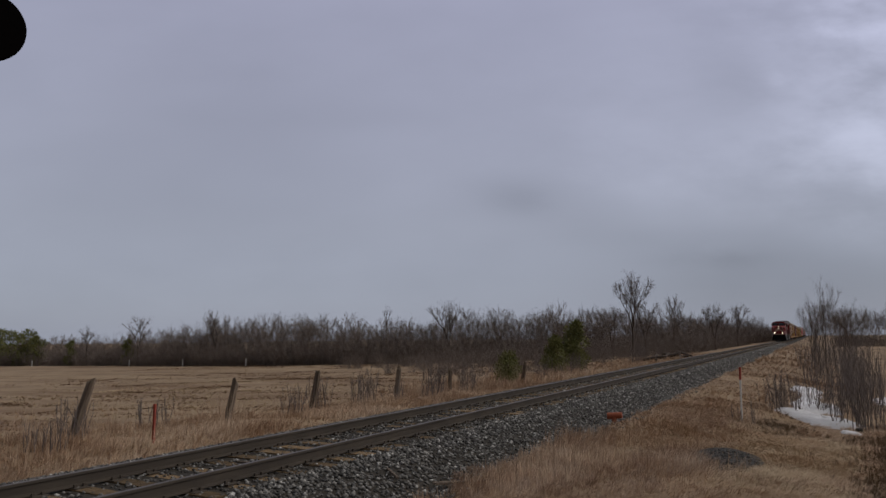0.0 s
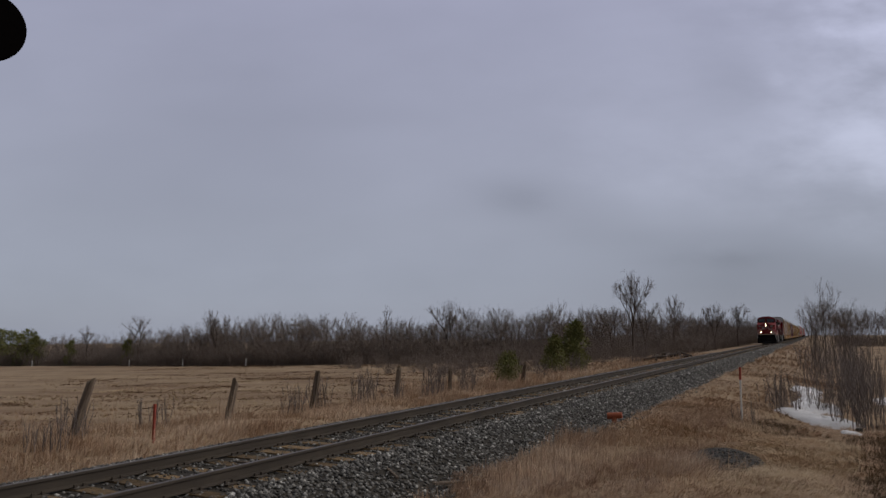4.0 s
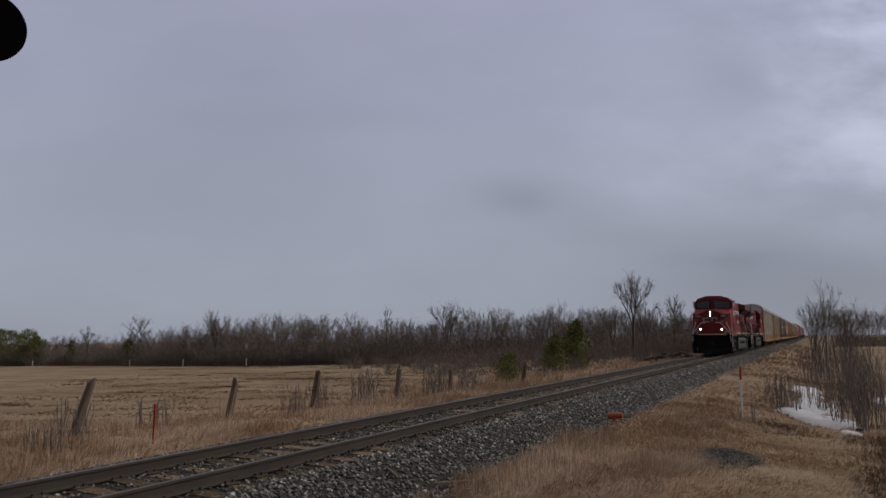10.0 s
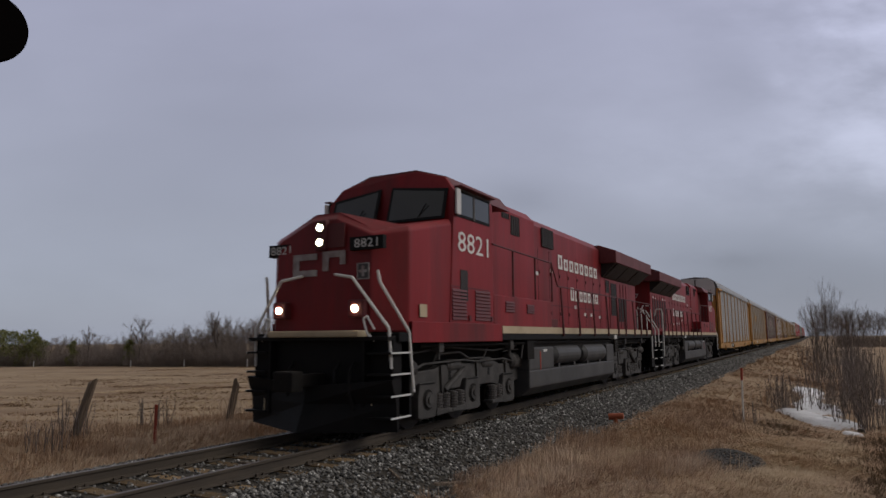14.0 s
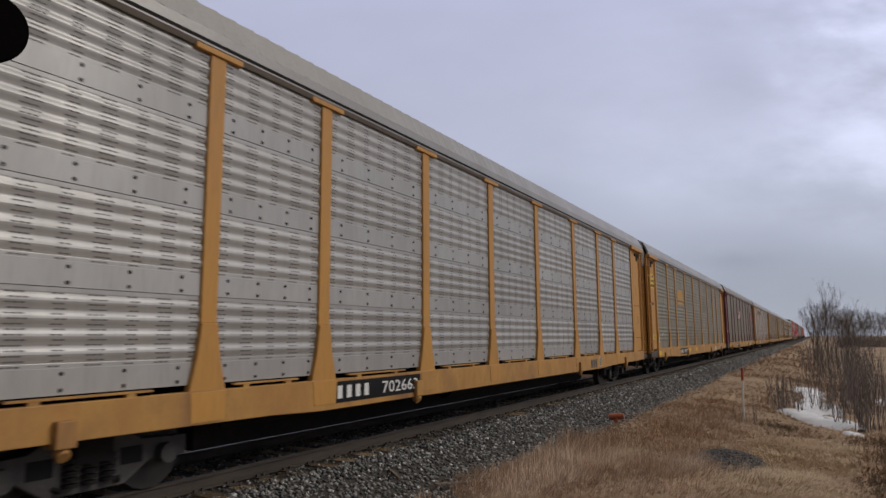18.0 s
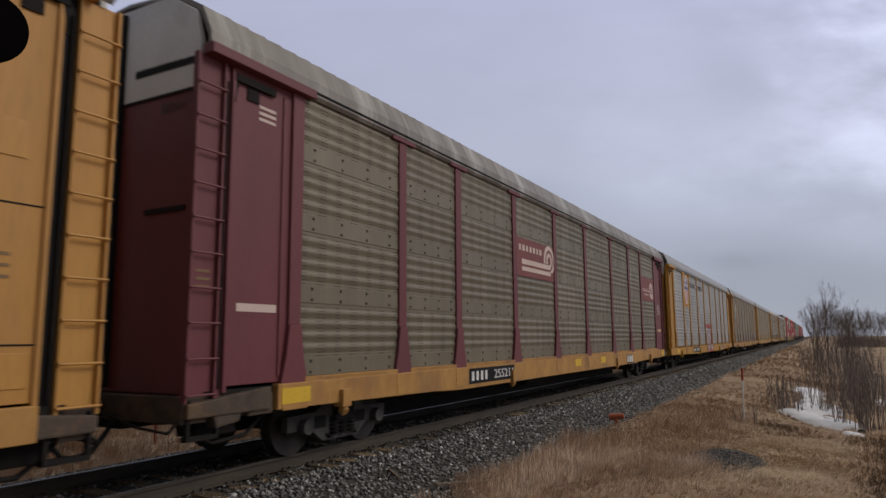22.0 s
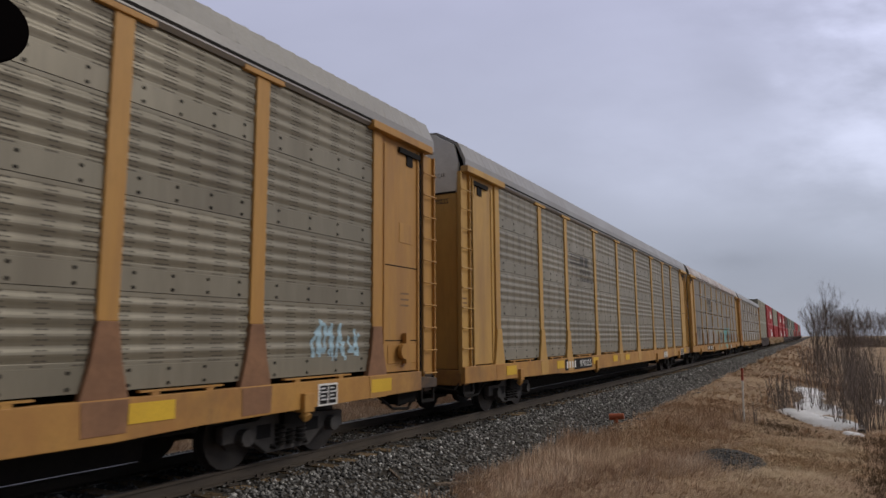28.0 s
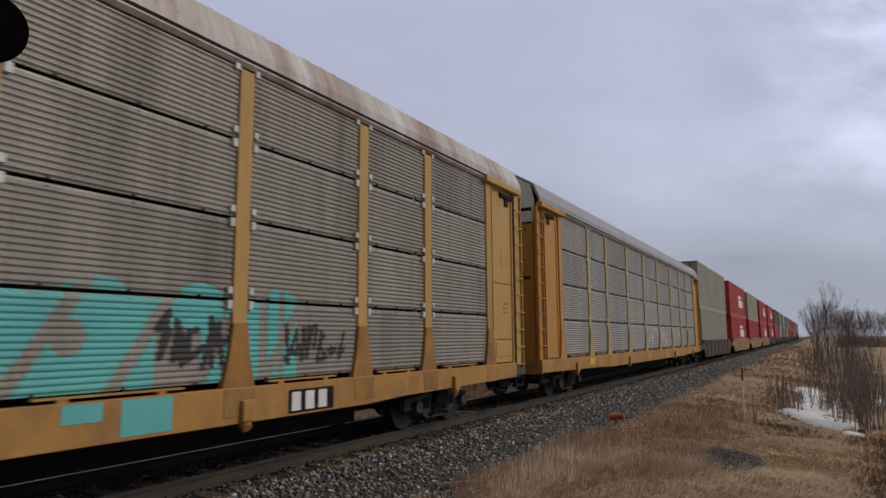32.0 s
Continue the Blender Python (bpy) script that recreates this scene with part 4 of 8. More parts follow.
def locomotive(y0, number, flipped, lit, label):
    lo = thing("diesel_locomotive", label, "locomotive", "locomotives of the train", (TX, train_y(y0, 0), 0))
    if flipped:
        lo.rotation_euler = (0, 0, math.pi)
    MOVING.append((lo, y0, 180 if flipped else 0))
    if not flipped:
        lo.scale = (1.05, 1.0, 1.015)
    red = M["red"]
    # frame and platform
    part("platform", Mesh().box(-1.5, 1.5, 0.05, 19.95, 1.58, 1.73).box(-1.0, 1.0, 19.95, 20.55, 1.58, 1.73), M["black"], lo, bevel=0.015)
    part("main_sill", Mesh().box(-0.9, 0.9, 0.6, 19.6, 1.05, 1.58).box(-1.35, 1.35, 6.0, 13.6, 1.25, 1.58), M["under"], lo)
    for s in (-1, 1):
        a_ = 0.45 if flipped else 4.2
        part("side_stripe", Mesh().box(s * 1.50, s * 1.518, a_, 19.6, 1.725, 1.885), M["cream"], lo, "dirty cream stripe along the walkway edge")
        part("walkway_edge", Mesh().box(s * 1.35, s * 1.50, 0.45, 19.6, 1.73, 1.89), red, lo)
        if not flipped:
            part("cab_skirt", Mesh().box(s * 1.44, s * 1.506, 0.45, 4.2, 1.56, 1.92), red, lo, bevel=0.01)
            part("side_vent", Mesh().box(s * 1.468, s * 1.48, 2.3, 2.62, 2.35, 2.95), M["grille"], lo)
        duct = Mesh().tube((s * 1.3, 5.8, 1.42), (s * 1.3, 19.0, 1.42), 0.05, 8).tube((s * 1.38, 0.9, 1.5), (s * 1.38, 19.0, 1.5), 0.03, 6)
        part("cable_duct", duct, M["under"], lo)
        for y in (14.0, 6.0):
            part("junction_box", Mesh().box(s * 1.25, s * 1.46, y - 0.22, y + 0.22, 1.12, 1.56), M["under"], lo, bevel=0.015)
    # nose with bevelled corners, rising to the windscreen
    def ring(z_front, z_back, tuck=0.0):
        pts = [(-1.45, 2.0), (-1.45, 0.45), (-1.0, -0.04 + tuck), (-0.26, -0.04 + tuck), (0.26, -0.04 + tuck), (1.0, -0.04 + tuck), (1.45, 0.45), (1.45, 2.0)]
        rise = 0.34 if z_back > z_front else 0.0
        return [(x, y, z_front + (z_back - z_front) * (y + 0.04) / 2.04 + (rise if abs(x) < 0.5 else 0.0)) for x, y in pts]
    nose = loft([ring(1.74, 1.74), ring(2.6, 2.6), ring(3.36, 3.80, 0.05), [(x * 0.95, y + 0.05, z + 0.07) for x, y, z in ring(3.38, 3.85, 0.10)]])
    part("nose", nose, red, lo, "broad red nose", bevel=0.03)
    # cab: slanted front, angled roof edges
    def slab(y, lean):
        out = [(-1.47, 1.88), (1.47, 1.88), (1.47, 4.46), (1.22, 4.80), (0.55, 5.01), (-0.55, 5.01), (-1.22, 4.80), (-1.47, 4.46)]
        return [(x, y + lean * max(0.0, z - 3.7), z) for x, z in out]
    part("cab", loft([slab(1.86, 0.30), slab(3.86, 0.0)]), red, lo, bevel=0.025)
    part("cab_roof", loft([[(x * 0.99, 2.25, z + 0.012) for x, z in [(-1.47, 4.48), (-1.22, 4.81), (-0.55, 5.02), (0.55, 5.02), (1.22, 4.81), (1.47, 4.48), (1.2, 4.52), (-1.2, 4.52)]],
                           [(x * 0.99, 4.9, z + 0.012) for x, z in [(-1.47, 4.48), (-1.22, 4.81), (-0.55, 5.02), (0.55, 5.02), (1.22, 4.81), (1.47, 4.48), (1.2, 4.52), (-1.2, 4.52)]]]), M["roof_red"], lo)
    for x0, x1 in ((-1.27, -0.27), (0.10, 1.27)):
        def slant(a, b, z0, z1, off):
            f = lambda z: 1.86 + 0.30 * max(0, z - 3.7) - off
            zt = z1 - 0.16 if b > 1.0 else z1
            za = z1 - 0.16 if a < -1.0 else z1
            return loft([[(a, f(z0), z0), (b, f(z0), z0), (b, f(zt), zt), (a, f(za), za)], [(a, f(z0) + 0.02, z0), (b, f(z0) + 0.02, z0), (b, f(zt) + 0.02, zt), (a, f(za) + 0.02, za)]])
        fr = part("windscreen_frame", slant(x0 - 0.06, x1 + 0.06, 3.92, 4.70, 0.012), M["black"], lo)
        part("windscreen", slant(x0, x1, 3.97, 4.64, 0.020), M["glass"], fr, "dark windscreen glass")
        part("wiper", Mesh().path([((x0 + x1) / 2, 1.86 + 0.06, 3.86), ((x0 + x1) / 2 + 0.25, 1.95, 4.25)], 0.012), M["black"], fr)
    for s in (-1, 1):
        fr = part("side_window_frame", Mesh().box(s * 1.47, s * 1.485, 2.12, 3.68, 3.98, 4.52), M["black"], lo)
        for a, b in ((2.20, 2.86), (2.92, 3.60)):
            part("side_window", Mesh().box(s * 1.484, s * 1.492, a, b, 4.03, 4.46), M["glass"], fr, "dark side window")
        part("window_edge", Mesh().box(s * 1.485, s * 1.50, 2.10, 2.20, 3.98, 4.52).box(s * 1.485, s * 1.50, 2.86, 2.93, 3.98, 4.52).box(s * 1.485, s * 1.5, 2.1, 3.7, 4.50, 4.54), M["truck"], fr)
        part("mirror", Mesh().box(s * 1.52, s * 1.56, 2.02, 2.20, 4.0, 4.5), M["end_white"], lo, bevel=0.01)
        part("sun_shade", Mesh().box(s * 1.46, s * 1.62, 2.1, 3.7, 4.55, 4.57), M["roof_red"], lo)
        part("cab_seam", Mesh().box(s * 1.468, s * 1.476, 1.9, 3.6, 2.60, 2.62), M["red_dark"], lo)
        louvre(lo, s * 1.468, 1.95, 2.55, 1.98, 2.58, s)
        louvre(lo, s * 1.468, 2.95, 3.65, 1.98, 2.60, s)
        for a in (2.68, 3.72):
            part("hook", Mesh().box(s * 1.465, s * 1.50, a - 0.04, a + 0.04, 1.97, 2.07), M["red_dark"], lo)
        part("data_plate", Mesh().box(s * 1.468, s * 1.478, 0.75, 1.0, 2.0, 2.22), M["cream"], lo)
        # raised walkway lockers behind the cab
        part("walkway_locker", Mesh().box(s * 0.94, s * 1.47, 3.86, 7.5, 1.73, 2.55), red, lo, bevel=0.02)
        louvre(lo, s * 1.468, 4.48, 4.97, 2.2, 2.45, s, 4)
        louvre(lo, s * 1.468, 5.75, 6.22, 2.2, 2.42, s, 4)
        part("walkway_step", Mesh().box(s * 0.94, s * 1.44, 7.52, 8.05, 1.73, 2.1), M["red_dark"], lo, bevel=0.01)
        # hand rails
        posts = [8.2, 9.67, 11.17, 12.76, 14.07, 15.1, 16.45, 17.5, 18.5, 19.45]
        for y in posts:
            part("rail_post", Mesh().tube((s * 1.535, y, 1.66), (s * 1.535, y, 1.95), 0.034, 6).tube((s * 1.535, y, 1.93), (s * 1.49, y, 2.95), 0.026, 6), M["rail_red"], lo)
        rail = Mesh().path([(s * 1.49, 3.8, 3.62), (s * 1.49, 7.5, 3.55), (s * 1.49, 7.95, 2.98), (s * 1.49, 19.45, 2.95)], 0.02)
        part("hand_rail", rail, M["rail_red"], lo)
        for y in (4.9, 6.3, 7.5):
            part("rail_post", Mesh().tube((s * 1.49, y, 2.55), (s * 1.49, y, 3.58), 0.022, 6), M["rail_red"], lo)
        end = Mesh().path([(s * 1.5, 19.6, 0.75), (s * 1.5, 19.6, 2.6), (s * 1.46, 19.55, 2.9), (s * 1.2, 19.55, 2.9), (s * 1.12, 19.5, 2.6)], 0.028)
        end.path([(s * 0.78, 20.5, 2.85), (s * 0.95, 20.5, 2.8), (s * 1.46, 20.5, 1.95), (s * 1.46, 20.5, 1.2)], 0.028)
        end.path([(s * 0.55, 20.5, 1.72), (s * 0.55, 20.5, 2.85), (s * 0.2, 20.5, 2.85)], 0.022)
        part("grab_rail", end, M["white"], lo, "white grab rail")
        fr_ = Mesh().path([(s * 1.5, 0.5, 0.75), (s * 1.5, 0.35, 1.75), (s * 1.2, -0.05, 2.55), (s * 1.18, -0.1, 2.75)], 0.026)
        fr_.path([(s * 1.42, -0.05, 1.15), (s * 1.4, -0.1, 1.8), (s * 0.75, -0.2, 2.65), (s * 0.35, -0.12, 2.72)], 0.026)
        fr_.path([(s * 1.18, -0.18, 1.78), (s * 1.05, -0.2, 2.0), (s * 0.98, -0.2, 1.95), (s * 1.05, -0.2, 1.72), (s * 1.18, -0.18, 1.6)], 0.018)
        part("grab_rail", fr_, M["white"], lo, "white grab rail")
        steps(lo, -0.2, 0.4, s)
        steps(lo, 20.0, 20.55, s, True)
        part("end_panel", Mesh().box(s * 1.40, s * 1.49, 19.45, 19.98, 0.40, 1.72).tube((s * 1.49, 19.72, 1.45), (s * 1.497, 19.72, 1.45), 0.07, 14), M["black"], lo, bevel=0.01)
        # under the walkway: pipes, filter and valves
        part("pipe_run", Mesh().path([(s * 1.36, 5.6, 1.15), (s * 1.36, 5.75, 1.52), (s * 1.36, 12.9, 1.52), (s * 1.36, 13.3, 1.40)], 0.022).path([(s * 1.25, 0.9, 1.38), (s * 1.25, 2.2, 1.46), (s * 1.25, 4.3, 1.36), (s * 1.25, 5.6, 1.44)], 0.02).path([(s * 1.28, 14.3, 1.35), (s * 1.28, 15.9, 1.5), (s * 1.28, 17.9, 1.4), (s * 1.28, 19.2, 1.46)], 0.02), M["truck"], lo)
        part("air_filter", Mesh().tube((s * 1.33, 13.95, 0.98), (s * 1.33, 13.95, 1.44), 0.13, 14).tube((s * 1.33, 13.95, 1.44), (s * 1.33, 13.95, 1.5), 0.16, 14).tube((s * 1.33, 13.95, 1.18), (s * 1.33, 13.95, 1.22), 0.15, 14), M["truck"], lo, bevel=0.008)
        part("filter_cap", Mesh().box(s * 1.3, s * 1.52, 13.55, 13.85, 1.56, 1.70), M["end_white"], lo, bevel=0.01)
        for y in (1.6, 4.9, 15.4, 18.0):
            part("drain_valve", Mesh().box(s * 1.30, s * 1.44, y - 0.09, y + 0.09, 1.38, 1.58).tube((s * 1.37, y, 1.24), (s * 1.37, y, 1.38), 0.03, 8), M["truck"], lo, bevel=0.01)
        # fuel tank and air reservoirs
        part("air_reservoir", Mesh().tube((s * 1.22, 10.5, 1.16), (s * 1.22, 12.5, 1.16), 0.28, 20).tube((s * 1.22, 10.38, 1.16), (s * 1.22, 10.5, 1.16), 0.18, 20, 0.28).tube((s * 1.22, 12.5, 1.16), (s * 1.22, 12.62, 1.16), 0.28, 20, 0.18), M["loco_grey"], lo, bevel=0.01)
        part("air_reservoir", Mesh().tube((s * 1.22, 7.95, 1.18), (s * 1.22, 9.9, 1.18), 0.26, 20).tube((s * 1.22, 7.83, 1.18), (s * 1.22, 7.95, 1.18), 0.16, 20, 0.26).tube((s * 1.22, 9.9, 1.18), (s * 1.22, 10.02, 1.18), 0.26, 20, 0.16), M["loco_grey"], lo, bevel=0.01)
        for y in (8.2, 9.5, 10.8, 12.1):
            part("reservoir_bracket", Mesh().box(s * 0.9, s * 1.40, y - 0.06, y + 0.06, 0.80, 0.95), M["loco_grey"], lo)
    tank = Mesh().prism([(-1.45, 0.86), (-1.45, 0.45), (-1.2, 0.24), (1.2, 0.24), (1.45, 0.45), (1.45, 0.86)], 5.9, 13.65)
    tank.prism([(-0.95, 0.8), (0.95, 0.8), (0.95, 1.5), (-0.95, 1.5)], 5.9, 13.65)
    tank = part("fuel_tank", tank, M["loco_grey"], lo, "dusty grey fuel tank", bevel=0.04)
    for s in (-1, 1):
        for a, b in ((5.9, 7.65), (12.75, 13.65)):
            part("tank_end", Mesh().box(s * 0.9, s * 1.45, a, b, 0.84, 1.40), M["loco_grey"], tank, bevel=0.05)
        part("fuel_gauge", Mesh().box(s * 1.452, s * 1.46, 6.6, 6.66, 0.85, 1.3), M["hazard_red"], tank)
        part("tank_label", Mesh().box(s * 1.452, s * 1.46, 6.85, 7.1, 1.28, 1.34), M["white"], tank)
    # long hood
    hood = [(-0.95, 1.73), (0.95, 1.73), (0.95, 4.64), (0.75, 4.87), (-0.75, 4.87), (-0.95, 4.64)]
    part("engine_hood", Mesh().prism(hood, 7.7, 14.2), red, lo, bevel=0.02)
    part("equipment_hood", Mesh().prism([(-0.98, 1.73), (0.98, 1.73), (0.98, 4.72), (0.78, 4.94), (-0.78, 4.94), (-0.98, 4.72)], 4.85, 7.7), red, lo, bevel=0.02)
    part("cab_back", Mesh().box(-0.97, 0.97, 3.86, 4.85, 1.73, 4.40), M["red_dark"], lo)
    part("rear_hood", Mesh().prism([(-0.95, 1.73), (0.95, 1.73), (0.95, 4.30), (-0.95, 4.30)], 14.2, 19.45), red, lo, bevel=0.02)
    wing = [(-1.52, 4.20), (-1.52, 4.62), (-0.95, 4.84), (0.95, 4.84), (1.52, 4.62), (1.52, 4.20)]
    part("radiator_housing", Mesh().prism(wing, 14.15, 19.95), M["roof_red"], lo, "flared radiator housing over the rear hood", bevel=0.02)
    part("radiator_core", Mesh().prism([(-1.46, 4.22), (1.46, 4.22), (0.96, 3.72), (-0.96, 3.72)], 14.3, 19.44), M["grille"], lo)
    for s in (-1, 1):
        for a, b in ((14.5, 16.0), (16.1, 17.6), (17.75, 19.6)):
            scr = Mesh()
            p = lambda t: (s * (0.97 + 0.54 * t + 0.012), 3.735 + 0.49 * t)
            (xa, za), (xb, zb) = p(0.1), p(0.92)
            scr.add([(xa, a, za), (xa, b, za), (xb, b, zb), (xb, a, zb), (xa + s * 0.012, a, za - 0.012), (xa + s * 0.012, b, za - 0.012), (xb + s * 0.012, b, zb - 0.012), (xb + s * 0.012, a, zb - 0.012)],
                    [(0, 1, 2, 3), (4, 5, 6, 7), (0, 1, 5, 4), (1, 2, 6, 5), (2, 3, 7, 6), (3, 0, 4, 7)])
            part("radiator_screen", scr, M["grille"], lo)
        side_grilles = [(18.75, 19.0), (18.22, 18.48), (17.62, 17.95), (17.0, 17.30), (16.45, 16.72), (15.88, 16.15)] if flipped else [(14.8, 15.25), (15.5, 16.26), (16.6, 16.85), (17.0, 17.3), (17.45, 17.75)]
        for k, (a, b) in enumerate(side_grilles):
            z0, z1 = (2.05, 3.42) if flipped else ((3.2, 3.65) if k == 0 else (2.4, 3.6) if k == 1 else (2.2, 3.1))
            g = part("hood_grille", Mesh().box(s * 0.95, s * 0.962, a, b, z0, z1), M["grille"], lo)
            if flipped and k in (0, 1, 4, 5):
                part("notice_plate", Mesh().box(s * 0.955, s * 0.964, a + 0.04, b - 0.04, z1 + 0.03, z1 + (0.08 if k in (1, 5) else 0.13)), M["white"], lo)
            bars = Mesh()
            for z in np.arange(z0 + 0.06, z1, 0.09):
                bars.box(s * 0.96, s * 0.972, a, b, z, z + 0.03)
            part("slat", bars, M["black"], g)["kind"] = "stuff"
            part("door_edge", Mesh().box(s * 0.95, s * 0.968, b + 0.02, b + 0.05, 1.95, 3.62), M["red_dark"], lo)
        for a, b, z0, z1 in ((8.28, 9.2, 4.13, 4.68), (6.06, 6.62, 4.17, 4.72), (5.5, 5.96, 4.52, 4.72)):
            g = part("hood_vent", Mesh().box(s * 0.955, s * 0.99, a, b, z0, min(z1, 4.66)), M["grille"], lo)
            bars = Mesh()
            for y in np.arange(a + 0.05, b, 0.12):
                bars.box(s * 0.99, s * 0.998, y, y + 0.02, z0, min(z1, 4.66))
            part("slat", bars, M["black"], g)["kind"] = "stuff"
        for y in (8.0, 8.9, 9.7, 10.5, 11.4, 12.3, 13.2, 14.0, 14.75):
            part("door_seam", Mesh().box(s * 0.95, s * 0.956, y - 0.008, y + 0.008, 1.95, 4.05), M["red_dark"], lo)
            part("door_latch", Mesh().box(s * 0.95, s * 0.975, y + 0.05, y + 0.10, 2.25, 2.35).box(s * 0.95, s * 0.975, y + 0.05, y + 0.10, 3.35, 3.45), M["red_dark"], lo)
        part("hood_seam", Mesh().box(s * 0.95, s * 0.956, 7.75, 14.1, 2.52, 2.54), M["red_dark"], lo)
        for y, z in ((9.05, 3.5), (7.9, 3.35), (6.0, 3.85), (12.2, 2.35), (12.9, 2.35), (13.9, 2.3), (11.2, 2.55)):
            part("notice_plate", Mesh().box(s * 0.957, s * 0.964, y - 0.09, y + 0.09, z - 0.05, z + 0.05), M["white"], lo)
    # the railway's name as plain blocks
    for s in (-1, 1):
        for n, a, b, z, h in ((8, 9.65, 13.85, 3.62, 0.34), (7, 10.75, 13.85, 2.74, 0.32)):
            if flipped:
                name_bars(lo, n, s * 0.965, b, a, z, h, M["white"], "white painted bar", 1.25)
            else:
                name_bars(lo, n, s * 0.965, a, b, z, h, M["white"], "white painted bar", 1.25)
        d = "+x" if s > 0 else "-x"
        width, x = 1.4, s * 1.476
        sign(lo, number, width, 0.40, M["white"], (x, 2.2 if s > 0 else 3.6, 3.30), d, "road_number")
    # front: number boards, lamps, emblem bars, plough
    for a in (-1.28, 0.62):
        bd = part("number_board", Mesh().box(a, a + 0.66, -0.10, 0.0, 3.12, 3.34) if abs(a) < 1 else Mesh().box(a + 0.05, a + 0.6, 0.0, 0.15, 3.12, 3.34), M["black"], lo)
        sign(bd, number, 0.46, 0.15, M["end_white"], (a + 0.1, -0.104 if abs(a) < 1 else -0.004, 3.155), "-y", "road_number")
    lamp_m = M["lamp_on"] if lit else M["glass"]
    hl = part("headlight_housing", Mesh().box(-0.12, 0.12, -0.10, 0.3, 3.16, 3.70), M["red_dark"], lo, bevel=0.03)
    for z in (3.30, 3.56):
        part("lamp_ring", Mesh().tube((0, -0.112, z), (0, -0.10, z), 0.10, 18), M["black"], hl)
        part("headlight", Mesh().tube((0, -0.125, z), (0, -0.11, z), 0.062, 16), lamp_m, hl, "lit headlight" if lit else "")
    for x in (-0.80, 0.80):
        dl = part("ditch_light_housing", Mesh().box(x - 0.15, x + 0.15, -0.18, 0.0, 1.98, 2.28), M["red_dark"], lo, bevel=0.03)
        part("ditch_light", Mesh().tube((x, -0.20, 2.13), (x, -0.17, 2.13), 0.060, 16), lamp_m, dl, "lit ditch light" if lit else "")
    for a, b, z0, z1 in ((-0.62, -0.10, 2.72, 3.12), (0.02, 0.50, 2.80, 3.14)):
        blk = Mesh().box(a, a + 0.13, -0.05, -0.04, z0, z1).box(a + 0.13, b, -0.05, -0.04, z1 - 0.11, z1)
        blk.box(a + 0.13, b, -0.05, -0.04, z0, z0 + 0.11) if a < -0.5 else blk.box(b - 0.11, b, -0.05, -0.04, z0 + 0.1, z1 - 0.11)
        part("nose_emblem", blk, M["worn_white"], lo, "worn grey-white emblem block")
    plate = part("shield_plate", Mesh().box(0.74, 0.98, -0.05, -0.04, 2.62, 2.90), M["worn_white"], lo, "small square plate with a pale border")
    part("plate_field", Mesh().box(0.76, 0.96, -0.056, -0.05, 2.64, 2.88), M["loco_grey"], plate)
    part("plate_mark", Mesh().box(0.835, 0.885, -0.06, -0.056, 2.67, 2.85).box(0.78, 0.94, -0.06, -0.056, 2.735, 2.785), M["worn_white"], plate)
    part("nose_door", Mesh().box(0.12, 0.48, -0.055, -0.04, 3.20, 3.62), M["red_dark"], lo)
    part("anticlimber", Mesh().box(-0.95, 0.95, -0.30, 0.15, 1.66, 1.77), M["cream"], lo, bevel=0.03)
    part("front_step", Mesh().box(-1.45, 1.45, -0.22, 0.15, 1.60, 1.665), M["black"], lo, bevel=0.01)
    part("pilot", Mesh().box(-1.45, 1.45, -0.05, 0.22, 0.75, 1.68), M["black"], lo, bevel=0.03)
    plough = loft([[(-1.5, 0.45, 0.16), (0, -0.18, 0.13), (1.5, 0.45, 0.16), (1.5, 0.5, 0.16), (0, -0.08, 0.13), (-1.5, 0.5, 0.16)],
                   [(-1.5, 0.42, 0.6), (0, 0.0, 0.58), (1.5, 0.42, 0.6), (1.5, 0.5, 0.6), (0, 0.1, 0.58), (-1.5, 0.5, 0.6)],
                   [(-1.5, 0.28, 0.98), (0, 0.05, 0.86), (1.5, 0.28, 0.98), (1.5, 0.5, 0.98), (0, 0.15, 0.86), (-1.5, 0.5, 0.98)]])
    plough.v = [(x, y - 0.45, z) for x, y, z in plough.v]
    part("snow_plough", plough, M["black"], lo, "black pilot plough")
    part("coupler", Mesh().box(-0.13, 0.13, -0.82, 0.1, 0.86, 1.06).box(-0.2, 0.2, -0.98, -0.7, 0.80, 1.12), M["under"], lo, bevel=0.03)
    part("coupler", Mesh().box(-0.13, 0.13, 20.2, 21.0, 0.86, 1.06).box(-0.2, 0.2, 20.85, 21.12, 0.80, 1.12), M["under"], lo, bevel=0.03)
    for x in (-0.5, 0.45, 0.75):
        for y, d in ((-0.1, -1), (20.55, 1)):
            part("air_hose", Mesh().path([(x, y, 1.25), (x, y + d * 0.14, 1.1), (x + 0.03, y + d * 0.2, 0.75), (x + 0.1, y + d * 0.16, 0.5)], 0.03), M["black"], lo)
    # rear platform: end rails, chains and jumper hoses
    for x in (-0.95, -0.55, 0.0, 0.55, 0.95):
        part("end_post", Mesh().tube((x, 20.42, 1.70), (x, 20.42, 2.82 if abs(x) < 0.9 else 2.6), 0.026, 8), M["rail_red"] if abs(x) < 0.9 else M["white"], lo)
    for a, b in ((-0.55, 0.0), (0.0, 0.55)):
        for z in (2.25, 2.80):
            part("end_rail", Mesh().tube((a, 20.42, z), (b, 20.42, z), 0.021, 8), M["rail_red"], lo)
    for s in (-1, 1):
        part("chain", Mesh().path([(s * 0.55, 20.46, 2.7), (s * 0.68, 20.47, 2.52), (s * 0.82, 20.47, 2.48), (s * 0.95, 20.46, 2.55)], 0.012), M["truck"], lo)
